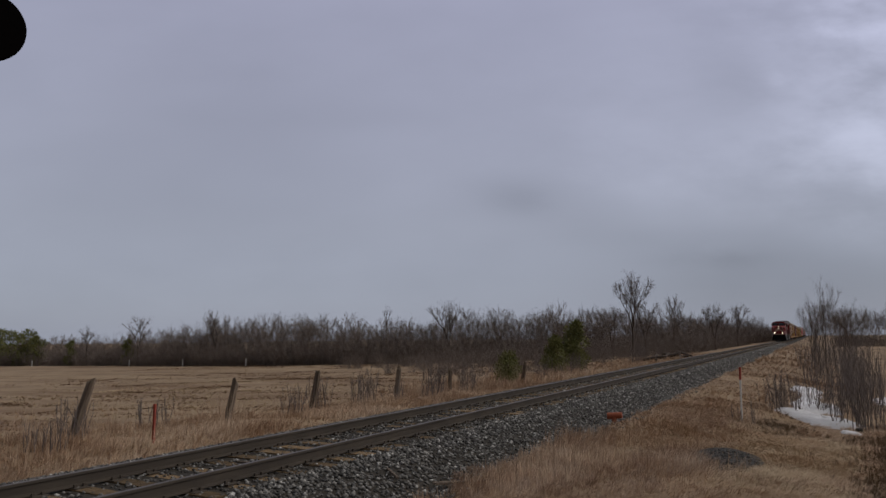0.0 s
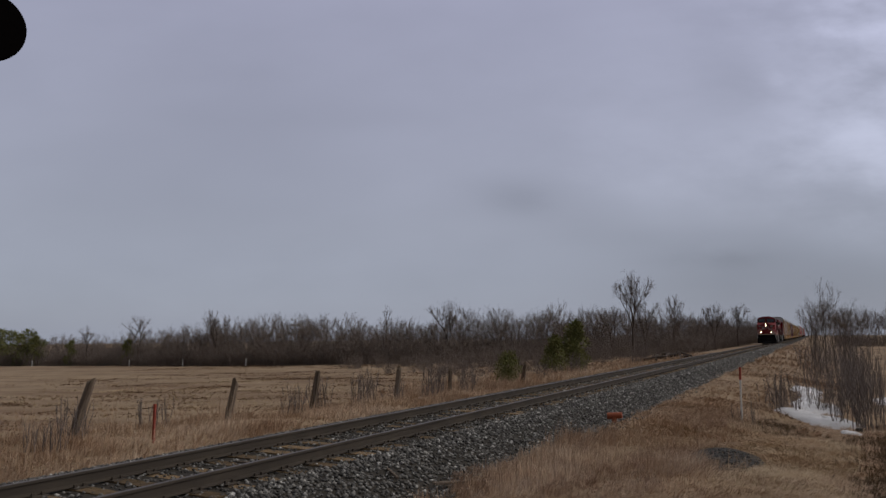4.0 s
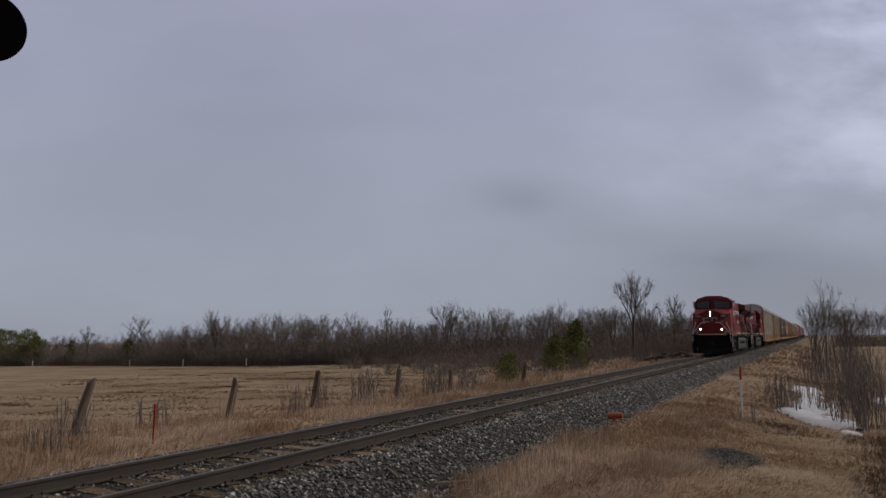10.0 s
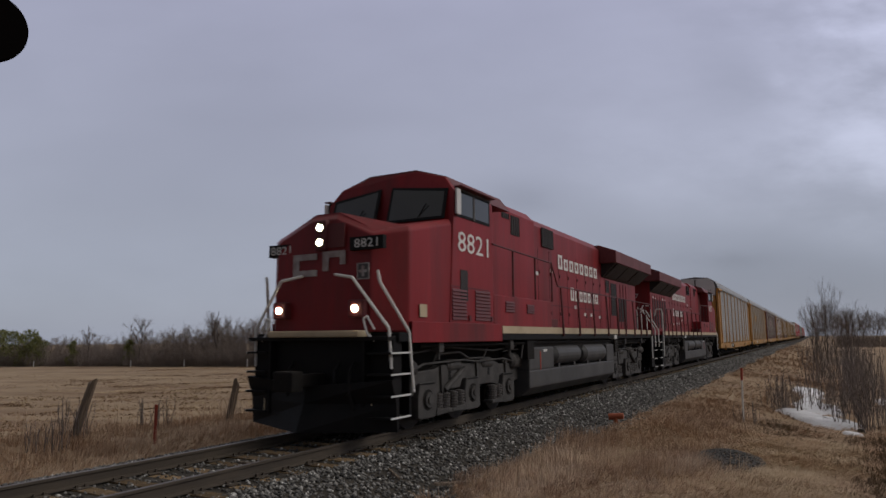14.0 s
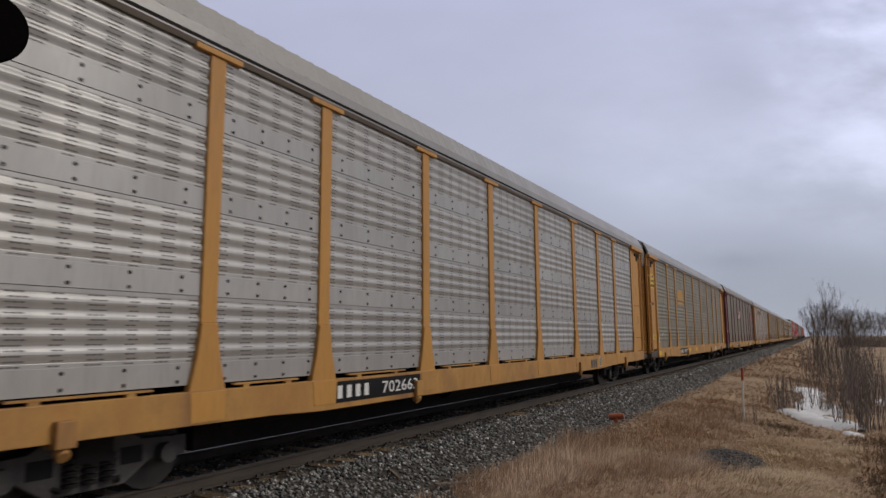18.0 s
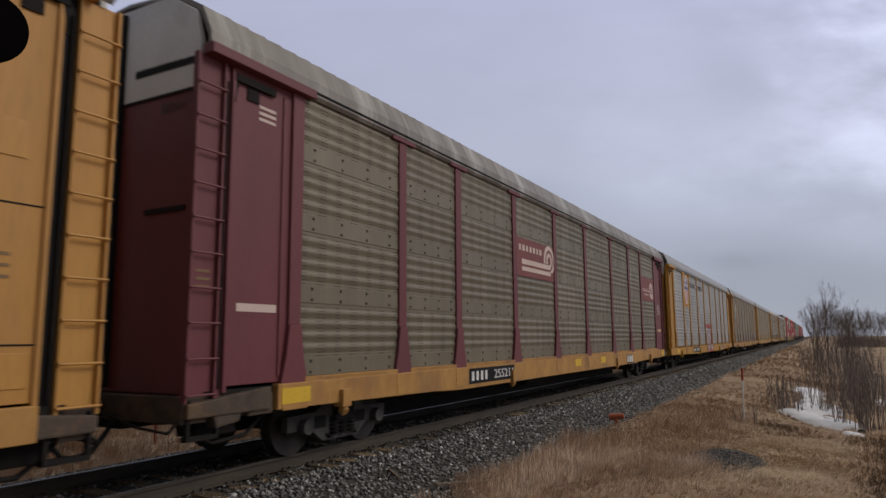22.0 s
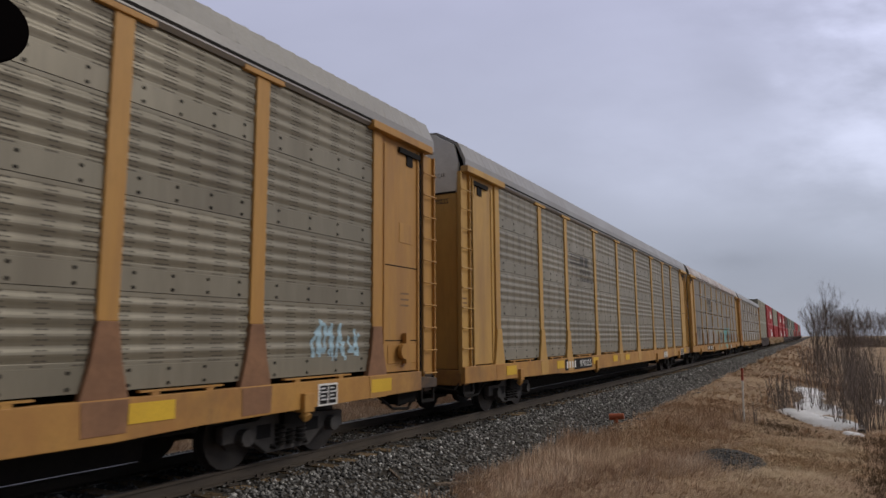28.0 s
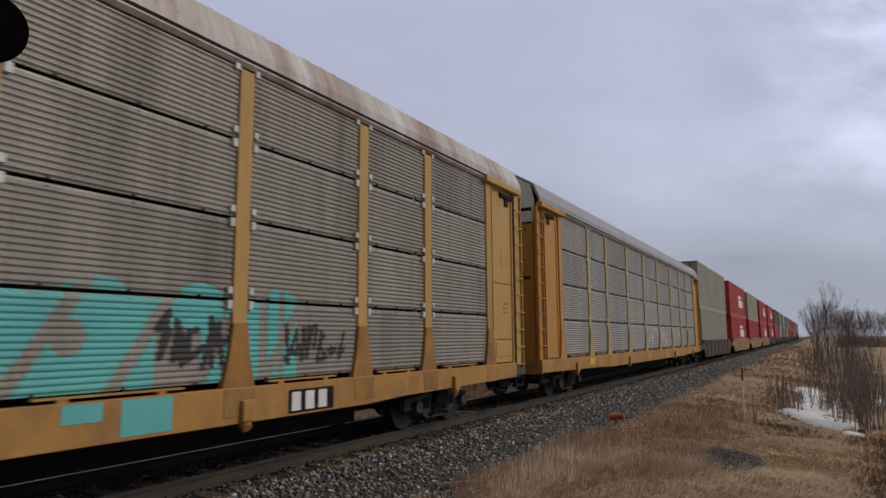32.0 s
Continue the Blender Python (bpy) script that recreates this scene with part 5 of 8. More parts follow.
    for k, x in enumerate((-0.85, -0.68, -0.35, 0.3, 0.62, 0.85)):
        sag = 0.42 + 0.12 * (k % 3)
        part("jumper_hose", Mesh().path([(x, 20.5, 1.45), (x + 0.03, 20.68, 1.38), (x + 0.08, 20.80, 1.0), (x + 0.05, 20.86, sag + 0.2), (x - 0.03, 20.80, sag), (x - 0.10, 20.66, sag + 0.12), (x - 0.12, 20.55, sag + 0.5)], 0.024, 7), M["under"], lo)
    part("drop_step", Mesh().box(-0.42, 0.42, 20.52, 20.86, 1.66, 1.70), M["black"], lo, bevel=0.01)
    part("buffer_plate", Mesh().box(-0.5, 0.5, 20.52, 20.68, 0.60, 1.30), M["under"], lo, bevel=0.03)
    part("jumper_socket", Mesh().box(0.18, 0.44, 20.44, 20.56, 1.86, 2.12), M["rail_red"], lo, bevel=0.02)
    for s in (-1, 1):
        part("corner_brace", Mesh().tube((s * 0.98, 20.45, 0.5), (s * 0.98, 20.45, 1.6), 0.035, 8).tube((s * 0.6, 20.5, 0.35), (s * 0.98, 20.5, 0.55), 0.03, 8), M["truck"], lo)
    # rear end
    part("rear_plate", Mesh().box(-0.98, 0.98, 20.35, 20.52, 0.16, 1.66), M["black"], lo, bevel=0.02)
    sign(lo, number, 0.72, 0.19, M["end_white"], (0.30, 19.456, 3.46), "+y", "road_number")
    rl = part("rear_lamp_housing", Mesh().box(-0.14, 0.14, 19.94, 20.02, 4.10, 4.62), M["black"], lo)
    for z in (4.22, 4.48):
        part("rear_lamp", Mesh().tube((0, 20.01, z), (0, 20.04, z), 0.085, 14), M["glass"], rl)
    gr = Mesh().path([(0.55, 19.5, 2.6), (0.55, 19.5, 3.35)], 0.02)
    part("grab_iron", gr, M["white"], lo)
    for y in (3.0, 3.4):
        part("roof_aerial", Mesh().tube((-0.3, y, 4.86), (-0.3, y, 5.0), 0.03, 8), M["white"], lo)
    part("air_horn", Mesh().tube((-0.55, 2.6, 4.95), (-0.55, 2.95, 4.95), 0.05, 10, 0.02).tube((-0.4, 2.5, 4.97), (-0.4, 2.95, 4.95), 0.05, 10, 0.02).box(-0.6, -0.35, 2.85, 2.92, 4.84, 4.96), M["truck"], lo)
    part("exhaust_stack", Mesh().box(-0.35, 0.35, 9.6, 10.6, 4.74, 4.86), M["black"], lo, bevel=0.02)
    part("dynamic_brake_vent", Mesh().box(-0.7, 0.7, 12.0, 13.8, 4.75, 4.80), M["black"], lo)
    loco_truck(lo, 3.35, 1)
    loco_truck(lo, 16.55, -1)
    return lo


locomotive(-29.35, "8821", False, True, "red lead diesel locomotive with lit headlights and a black plough")
locomotive(12.75, "8897", True, False, "red diesel locomotive coupled back to front behind the first")


# ---- well cars with stacked containers ----
M["box_grey"] = surf("beige_grey_container_paint", (0.31, 0.30, 0.235), (0.27, 0.26, 0.205), 0.5, 0.6, 0, 0.05, 14.0, dirt=(0.2, 0.18, 0.15), amount=0.2)
M["box_red"] = surf("red_container_paint", (0.40, 0.030, 0.035), (0.34, 0.028, 0.03), 0.5, 0.55, 0, 0.05, 14.0, dirt=(0.25, 0.03, 0.03), amount=0.2)
M["box_green"] = surf("grey_green_container_paint", (0.17, 0.20, 0.165), (0.14, 0.165, 0.14), 0.5, 0.6, 0, 0.05, 14.0)
M["box_brown"] = surf("brown_container_paint", (0.16, 0.06, 0.045), (0.13, 0.05, 0.04), 0.5, 0.6, 0, 0.05, 14.0)
M["well_rust"] = surf("rusty_brown_well", (0.062, 0.038, 0.031), (0.042, 0.029, 0.025), 0.8, 0.75, 0, 0.15, 16.0)
M["well_yellow"] = surf("dusty_yellow_well", (0.33, 0.21, 0.09), (0.27, 0.17, 0.08), 0.8, 0.7, 0, 0.15, 16.0)


def container(y0, y1, z0, z1, paint, label, marked):
    """A ribbed steel container with corner posts, rails and end doors, riding on the train."""
    c = thing("shipping_container", label, "container", "containers on the train", (TX, train_y(y0, 0), 0))
    MOVING.append((c, y0))
    L, h = y1 - y0, 1.28
    shell = Mesh()
    pts, y = [], 0.12
    while y < L - 0.15:
        pts += [(y, 0.0), (y + 0.05, 0.035), (y + 0.14, 0.035), (y + 0.19, 0.0)]
        y += 0.28
    for s in (-1, 1):
        prof = [(s * (h - 0.05 + d), yy) for yy, d in pts]
        shell.prism(prof + [(s * (h - 0.09), pts[-1][0]), (s * (h - 0.09), pts[0][0])], z0 + 0.14, z1 - 0.10, "z")
    part("side_wall", shell, paint, c)
    part("roof", Mesh().box(-h + 0.03, h - 0.03, 0.05, L - 0.05, z1 - 0.06, z1 - 0.01), paint, c)
    part("floor", Mesh().box(-h + 0.03, h - 0.03, 0.05, L - 0.05, z0 + 0.02, z0 + 0.14), paint, c)
    for s in (-1, 1):
        for a in (0.0, L - 0.14):
            part("corner_post", Mesh().box(s * h, s * (h - 0.14), a, a + 0.14, z0, z1), paint, c)
        part("top_rail", Mesh().box(s * h, s * (h - 0.07), 0.14, L - 0.14, z1 - 0.11, z1), paint, c)
        part("bottom_rail", Mesh().box(s * h, s * (h - 0.07), 0.14, L - 0.14, z0, z0 + 0.15), paint, c)
        d = part("end_door", Mesh().box(s * 0.01, s * (h - 0.14), 0.02, 0.07, z0 + 0.1, z1 - 0.1), paint, c)
        part("lock_rod", Mesh().tube((s * 0.4, 0.01, z0 + 0.1), (s * 0.4, 0.01, z1 - 0.1), 0.02, 6).tube((s * 0.85, 0.01, z0 + 0.1), (s * 0.85, 0.01, z1 - 0.1), 0.02, 6), M["truck"], d)
    part("end_wall", Mesh().box(-h + 0.14, h - 0.14, L - 0.06, L - 0.02, z0 + 0.1, z1 - 0.1), paint, c)
    if marked:
        part("emblem", Mesh().box(h + 0.001, h + 0.006, L * 0.52, L * 0.80, z0 + 0.95, z0 + 1.65).box(h + 0.001, h + 0.006, L * 0.52, L * 0.70, z0 + 1.75, z0 + 2.05), M["white"], c, "white painted emblem block")


def well_car(y0, L, paint):
    w = thing("well_car", "low well car carrying stacked containers", "railway car", "well cars of the train", (TX, train_y(y0, 0), 0))
    MOVING.append((w, y0))
    for s in (-1, 1):
        prof = [(0.2, 1.15), (1.3, 1.15), (1.65, 1.36), (L - 1.65, 1.36), (L - 1.3, 1.15), (L - 0.2, 1.15), (L - 0.2, 0.85), (L - 1.4, 0.85), (L - 1.9, 0.35), (1.9, 0.35), (1.4, 0.85), (0.2, 0.85)]
        part("side_sill", Mesh().prism(prof, s * 1.33, s * 1.45, "x"), paint, w, bevel=0.015)
        part("top_chord", Mesh().box(s * 1.30, s * 1.49, 1.6, L - 1.6, 1.32, 1.42), paint, w)
        for y in np.arange(2.6, L - 2, 1.9):
            part("side_rib", Mesh().box(s * 1.45, s * 1.48, y - 0.05, y + 0.05, 0.4, 1.32), paint, w)
    part("well_floor", Mesh().box(-1.33, 1.33, 1.9, L - 1.9, 0.35, 0.48), M["under"], w)
    for a, b in ((0.2, 1.6), (L - 1.6, L - 0.2)):
        part("end_platform", Mesh().box(-1.4, 1.4, a, b, 0.88, 1.1), paint, w, bevel=0.02)
    freight_truck(w, 0.75)
    coupler(w, 0.2, -1)
    coupler(w, L - 0.2, 1)


def build_stacks():
    red, grey, green, brown = M["box_red"], M["box_grey"], M["box_green"], M["box_brown"]
    tone = {red: "bright red", grey: "beige-grey", green: "dull grey-green", brown: "brown"}
    # lower box, upper box, upper box's length, emblem, well colour
    rows = [(grey, grey, 14.6, 0, M["well_rust"]), (red, red, 14.6, 1, M["well_yellow"]), (red, grey, 14.6, 0, M["well_yellow"]), (red, red, 14.6, 1, M["well_yellow"]),
            (red, red, 14.6, 1, M["well_rust"]), (red, brown, 14.6, 0, M["well_rust"]), (grey, green, 14.6, 0, M["well_rust"]), (green, grey, 14.6, 0, M["well_rust"]),
            (grey, green, 14.6, 0, M["well_rust"]), (red, green, 14.6, 0, M["well_rust"]), (brown, red, 14.6, 0, M["well_rust"]), (red, red, 14.6, 0, M["well_rust"]),
            (grey, red, 14.6, 0, M["well_rust"]), (red, green, 14.6, 0, M["well_rust"]), (brown, grey, 14.6, 0, M["well_rust"]), (red, red, 14.6, 0, M["well_rust"])]
    y = 236.3
    for low, up, n, mark, well in rows:
        well_car(y, 17.6, well)
        container(y + 1.9, y + 15.8, 0.62, 3.48, low, tone[low] + " ribbed steel container in the well of a railway car", mark)
        container(y + 1.55, y + 16.1, 3.481, 6.46, up, tone[up] + " ribbed steel container stacked on another one", mark)
        y += 17.75


build_stacks()


# ---- plants, stones and lineside things ----
def limb_arrays(limbs, n=4):
    p, q = np.array([l[0] for l in limbs]), np.array([l[1] for l in limbs])
    r0, r1 = np.array([l[2] for l in limbs]), np.array([l[3] for l in limbs])
    d = q - p
    d /= np.linalg.norm(d, axis=1, keepdims=True) + 1e-9
    ref = np.where(np.abs(d[:, 2:3]) > 0.9, [[1.0, 0, 0]], [[0, 0, 1.0]])
    u = np.cross(d, ref)
    u /= np.linalg.norm(u, axis=1, keepdims=True) + 1e-9
    w = np.cross(d, u)
    rings = []
    for c, r in ((p, r0), (q, r1)):
        for i in range(n):
            a = 2 * math.pi * i / n
            rings.append(c + r[:, None] * (math.cos(a) * u + math.sin(a) * w))
    v = np.stack(rings, 1).reshape(-1, 3)
    k = np.arange(len(limbs))[:, None] * 2 * n
    f = []
    for i in range(n):
        j = (i + 1) % n
        f += [k + [[i, j, n + j]], k + [[i, n + j, n + i]]]
    return v, np.concatenate(f)


def twig_arrays(fine, rng, widen=1.0):
    p, q = np.array([l[0] for l in fine]), np.array([l[1] for l in fine])
    w = np.array([l[2] for l in fine])[:, None] * widen
    d = q - p
    s = np.cross(d, rng.normal(0, 1, (len(fine), 3)))
    s /= np.linalg.norm(s, axis=1, keepdims=True) + 1e-9
    v = np.stack([p - s * w, p + s * w, q], 1).reshape(-1, 3)
    return v, np.arange(len(v)).reshape(-1, 3)


def joined(pieces):
    vs, fs, k = [], [], 0
    for v, f in pieces:
        vs.append(v)
        fs.append(f + k)
        k += len(v)
    return np.concatenate(vs), np.concatenate(fs)


def crown(rng, height, width, base=0.35, leaders=2, limbs_n=24, r=0.12, per=6):
    """A leafless tree: leaders that part from the trunk and fork again and again, bending upward, into an uneven crown of fine twigs.
    limbs_n sets how densely it forks, per how many twigs each last shoot carries."""
    limbs, fine = [], []
    depth_most = 4 if limbs_n > 24 else 3
    top = height * (1 - base)
    half = width / 2

    def shoot(p, d, length, rad, depth):
        n = 3 if depth < 2 else 2
        q = p
        for k in range(n):
            d = d + rng.normal(0, 0.09, 3) + np.array([0, 0, 0.05])
            d /= np.linalg.norm(d)
            e = q + d * length / n
            e[0] = np.clip(e[0], -half, half) * 0.3 + e[0] * 0.7
            e[1] = np.clip(e[1], -half, half) * 0.3 + e[1] * 0.7
            limbs.append((q, e, rad * (1 - 0.45 * k / n), rad * (1 - 0.45 * (k + 1) / n)))
            if depth >= depth_most - 1:
                for _ in range(per // 2):
                    t = q + (e - q) * rng.random()
                    v = d + rng.normal(0, 0.55, 3)
                    v = v / np.linalg.norm(v) * height * rng.uniform(0.03, 0.085)
                    fine.append((t, t + v, rad * 0.42 + 0.002))
                    for _ in range(2):
                        u = t + v * rng.uniform(0.3, 0.9)
                        w = v * 0.55 + rng.normal(0, 0.014, 3) * height
                        fine.append((u, u + w, rad * 0.28 + 0.002))
            elif k == n - 2 and rng.random() < 0.75:
                side = d + rng.normal(0, 0.55, 3) * (1, 1, 0.4)
                shoot(e, side / np.linalg.norm(side), length * rng.uniform(0.45, 0.65), rad * 0.5, depth + 1)
            q = e
        if depth < depth_most:
            kids = 2 + (rng.random() < 0.45)
            a0 = rng.uniform(0, 6.28)
            for c in range(kids):
                a = a0 + 2 * math.pi * c / kids + rng.normal(0, 0.35)
                open_ = rng.uniform(0.28, 0.62)
                v = d + np.array([math.cos(a), math.sin(a), 0.0]) * open_
                shoot(q, v / np.linalg.norm(v), length * rng.uniform(0.60, 0.84), rad * 0.55 * rng.uniform(0.9, 1.1), depth + 1)

    fork = np.array([rng.normal(0, 0.08), rng.normal(0, 0.08), height * base * rng.uniform(0.55, 0.9)])
    limbs.append((np.zeros(3), fork, r, r * 0.85))
    first = top * 0.36
    lean = min(0.42, 0.55 * width / height)
    for k in range(leaders):
        a = 2 * math.pi * k / leaders + rng.uniform(0, 1)
        off = 0.0 if leaders == 1 else lean * rng.uniform(0.6, 1.1)
        d = np.array([math.cos(a) * off, math.sin(a) * off, 1.0])
        shoot(fork, d / np.linalg.norm(d), first * rng.uniform(0.85, 1.1), r * 0.66, 1)
    # brought to the height and width that the tree has
    hi = max(max(l[1][2] for l in limbs), max(l[1][2] for l in fine))
    out = np.percentile([math.hypot(l[1][0], l[1][1]) for l in fine], 94)
    k = np.array([half / out, half / out, (height - fork[2]) / (hi - fork[2])])
    fix = lambda p: np.array([p[0] * k[0], p[1] * k[1], p[2] if p[2] < fork[2] else fork[2] + (p[2] - fork[2]) * k[2]])
    limbs = [(fix(p), fix(q), a, b) for p, q, a, b in limbs]
    fine = [(fix(p), fix(q), w) for p, q, w in fine]
    return limbs, fine


def bare_tree(name, x, y, height, seed, label, width, base=0.35, leaders=2, r=0.13, limbs_n=34, per=7, widen=1.0):
    rng = np.random.default_rng(seed)
    limbs, fine = crown(rng, height, width, base, leaders, limbs_n, r, per)
    t = thing(name, label, "tree", at=(x, y, land(x, y) - 0.05))
    part("trunk", cloud_mesh("trunk", *limb_arrays(limbs, 5), M["bark"]), None, t)
    part("crown", cloud_mesh("crown", *twig_arrays(fine, rng, widen), M["twig"]), None, t, "fine bare twigs")


def shrub_arrays(rng, height, stems, spread, width=0.010, side=7, foot=0.3, wild=0.45):
    """Upright bare stems from one foot, with side twigs."""
    limbs, fine = [], []
    for _ in range(stems):
        a = rng.uniform(0, 2 * math.pi)
        lean = rng.uniform(0, spread)
        h = height * rng.uniform(0.55, 1.0)
        b = rng.uniform(0, 6.28)
        p = np.array([math.cos(b), math.sin(b), 0]) * foot * rng.random() ** 0.5
        d = np.array([math.cos(a) * lean, math.sin(a) * lean, 1.0])
        r = width * rng.uniform(0.7, 1.5)
        for k in range(3):
            d2 = d + rng.normal(0, 0.10, 3)
            q = p + d2 / np.linalg.norm(d2) * h / 3
            limbs.append((p, q, r, r * 0.75))
            for _ in range(side if k else side // 3):
                s = p + (q - p) * rng.random()
                v = d2 + rng.normal(0, wild, 3)
                fine.append((s, s + v / np.linalg.norm(v) * h * rng.uniform(0.12, 0.32), r * 0.5))
            p, r = q, r * 0.75
    return limbs, fine


def shrub(x, y, height, stems, spread, seed, label, width=0.010, side=7, foot=0.3):
    rng = np.random.default_rng(seed)
    limbs, fine = shrub_arrays(rng, height, stems, spread, width, side, foot)
    s = thing("bare_shrub", label, "shrub", "bare shrubs by the railway", (x, y, land(x, y) - 0.04))
    part("stem", cloud_mesh("stem", *limb_arrays(limbs, 4), M["stem"]), None, s)["kind"] = "stuff"
    part("twig", cloud_mesh("twig", *twig_arrays(fine, rng), M["stem"]), None, s)["kind"] = "stuff"


def conifer(x, y, height, seed, label, wide=0.42, lumps=14):
    """An evergreen of ragged boughs: sprays of foliage round uneven lumps up the trunk."""
    rng = np.random.default_rng(seed)
    t = thing("cedar_tree", label, "tree", at=(x, y, land(x, y) - 0.05))
    part("trunk", Mesh().tube((0, 0, 0), (0, 0, height * 0.9), 0.05 * height / 3, 7, 0.02), M["bark"], t)
    v = []
    k = height / 3
    for i in range(lumps):
        z = height * (0.12 + 0.80 * (i + rng.uniform(-0.3, 0.3)) / lumps)
        full = wide * height * 0.5 * (1 - 0.75 * max(0.0, z / height - 0.25))
        a, off = rng.uniform(0, 6.28), full * rng.uniform(0.15, 0.65)
        c0 = np.array([math.cos(a) * off, math.sin(a) * off, z])
        size = full * rng.uniform(0.45, 0.75)
        for _ in range(170):
            d = rng.normal(0, 1, 3)
            d /= np.linalg.norm(d)
            c = c0 + d * size * rng.uniform(0.35, 1.0) * (1, 1, 0.75)
            out = d + np.array([0, 0, 0.35]) + rng.normal(0, 0.35, 3)
            out /= np.linalg.norm(out)
            s = np.cross(out, rng.normal(0, 1, 3))
            s *= 0.035 * k / np.linalg.norm(s)
            v += [c - s, c + s, c + out * 0.19 * k]
    part("foliage", cloud_mesh("foliage", np.array(v), np.arange(len(v)).reshape(-1, 3), M["needles"]), None, t, "ragged dark green sprays")


def scatter_arrays(tv, tf, places):
    """Copies of one little mesh at rows of (x, y, z, turn, scale)."""
    P = np.array(places)
    c, s = np.cos(P[:, 3]), np.sin(P[:, 3])
    x = tv[None, :, 0] * c[:, None] - tv[None, :, 1] * s[:, None]
    y = tv[None, :, 0] * s[:, None] + tv[None, :, 1] * c[:, None]
    v = np.stack([x, y, np.broadcast_to(tv[None, :, 2], x.shape)], 2) * P[:, 4][:, None, None] + P[:, None, :3]
    f = tf[None] + (np.arange(len(P)) * len(tv))[:, None, None]
    return v.reshape(-1, 3), f.reshape(-1, 3)


def at_bearing(deg, r):
    return r * math.sin(radians(deg)), r * math.cos(radians(deg))


def build_woods():
    rng = np.random.default_rng(11)
    pieces, kinds = [], []
    for k in range(8):
        limbs, fine = crown(rng, 9.0, 4.2 + 0.5 * (k % 5), 0.12 + 0.05 * (k % 4), 2 + k % 2, 24, 0.11, 10)
        v, f = joined([limb_arrays(limbs, 3), twig_arrays(fine, rng, 1.3)])
        kinds.append((v / 9.0, f))
    for k in range(5):
        limbs, fine = shrub_arrays(rng, 3.6, 26, 0.95, 0.018, 14, 1.3, 0.95)
        v, f = joined([limb_arrays(limbs, 3), twig_arrays(fine, rng, 1.1)])
        kinds.append((v / 3.6, f))
    spots = [[] for _ in kinds]

    def put(kind, x, y, size):
        spots[kind].append((x, y, land(x, y) - 0.1, rng.uniform(0, 6.28), size))

    def tree(x, y, size):
        put(rng.integers(0, 8), x, y, size)

    def bush(x, y, size):
        put(8 + rng.integers(0, 5), x, y, size)

    # the wood's edge across the end of the meadow, and its height along it
    edge = [(-260, 99), (-167, 88), (-139, 84.5), (-115, 81), (-96, 78), (-80, 75.5), (-57, 74.4), (-47, 73), (-41.8, 75), (-38, 80), (-34, 89), (-31, 104)]
    tall = [(-260, 8), (-167, 7.6), (-139, 7.0), (-115, 7.4), (-104, 8.4), (-90, 9.3), (-76, 9.0), (-62, 7.4), (-50, 6.8), (-44, 7.4), (-38, 7.6), (-31, 8.4)]
    x = -215.0
    while x < -30:
        e = table(x, edge)
        d = 1.0 + 0.012 * max(0, -x - 60)
        for row in range(4):
            tree(x + rng.uniform(-0.9, 0.9) * d, e + 3 + row * 6.5 + rng.uniform(-2.5, 2.5), table(x, tall) * rng.uniform(0.70, 1.04) * (0.95 + 0.04 * row))
        for row in range(4):
            tree(x + rng.uniform(-0.9, 0.9) * d, e + 1.5 + row * 4.0 + rng.uniform(-1, 1), table(x, tall) * rng.uniform(0.45, 0.78))
        for row in range(3):
            for _ in range(3):
                bush(x + rng.uniform(-1.2, 1.2) * d, e + row * 3.2 + rng.uniform(-0.7, 1.5), rng.uniform(2.2, 4.4))
        x += 1.5 * d
    # scrub and trees along the far side of the line
    y = 60.0
    while y < 360:
        d = 1 + max(0, y - 90) / 140
        for row in range(3):
            x = TX - 10 - 7 * row - rng.uniform(0, 6) - max(0, (110 - y) * 0.20)
            if y > 82:
                tree(x - 3, y + rng.uniform(-1, 1), rng.uniform(5.2, 8.6) * (1 + max(0, y - 150) / 420))
                tree(x - 1, y + rng.uniform(-1, 1), rng.uniform(3.0, 5.2) * (1 + max(0, y - 150) / 420))
            for _ in range(3):
                bush(x + rng.uniform(-2, 4), y + rng.uniform(-1.5, 1.5), rng.uniform(1.8, 3.4) * (0.6 if y < 72 else 1.0) * (1 + max(0, y - 85) / 160))
        y += 2.1 * d
    for _ in range(230):
        x, y = TX - rng.uniform(8.5, 26), rng.uniform(44, 130)
        bush(x, y, rng.uniform(0.7, 1.9) * (0.7 if x > TX - 11 else 1.0))
    # beyond the field on the camera's side
    for x in np.arange(5, 120, 1.4):
        for row in range(3):
            tree(x, 172 + 10 * row + rng.uniform(-4, 4), rng.uniform(6.0, 10.0))
            bush(x, 166 + 4 * row + rng.uniform(-3, 3), rng.uniform(2.6, 4.2))
    for (v, f), s in zip(kinds, spots):
        if s:
            pieces.append(scatter_arrays(v, f, s))
    v, f = joined(pieces)
    tagged(new("far_woods", cloud_mesh("far_woods", v, f, M["hazed_twig"])), "distant leafless grey-brown woods beyond the meadow", "woods", kind="stuff")


build_woods()
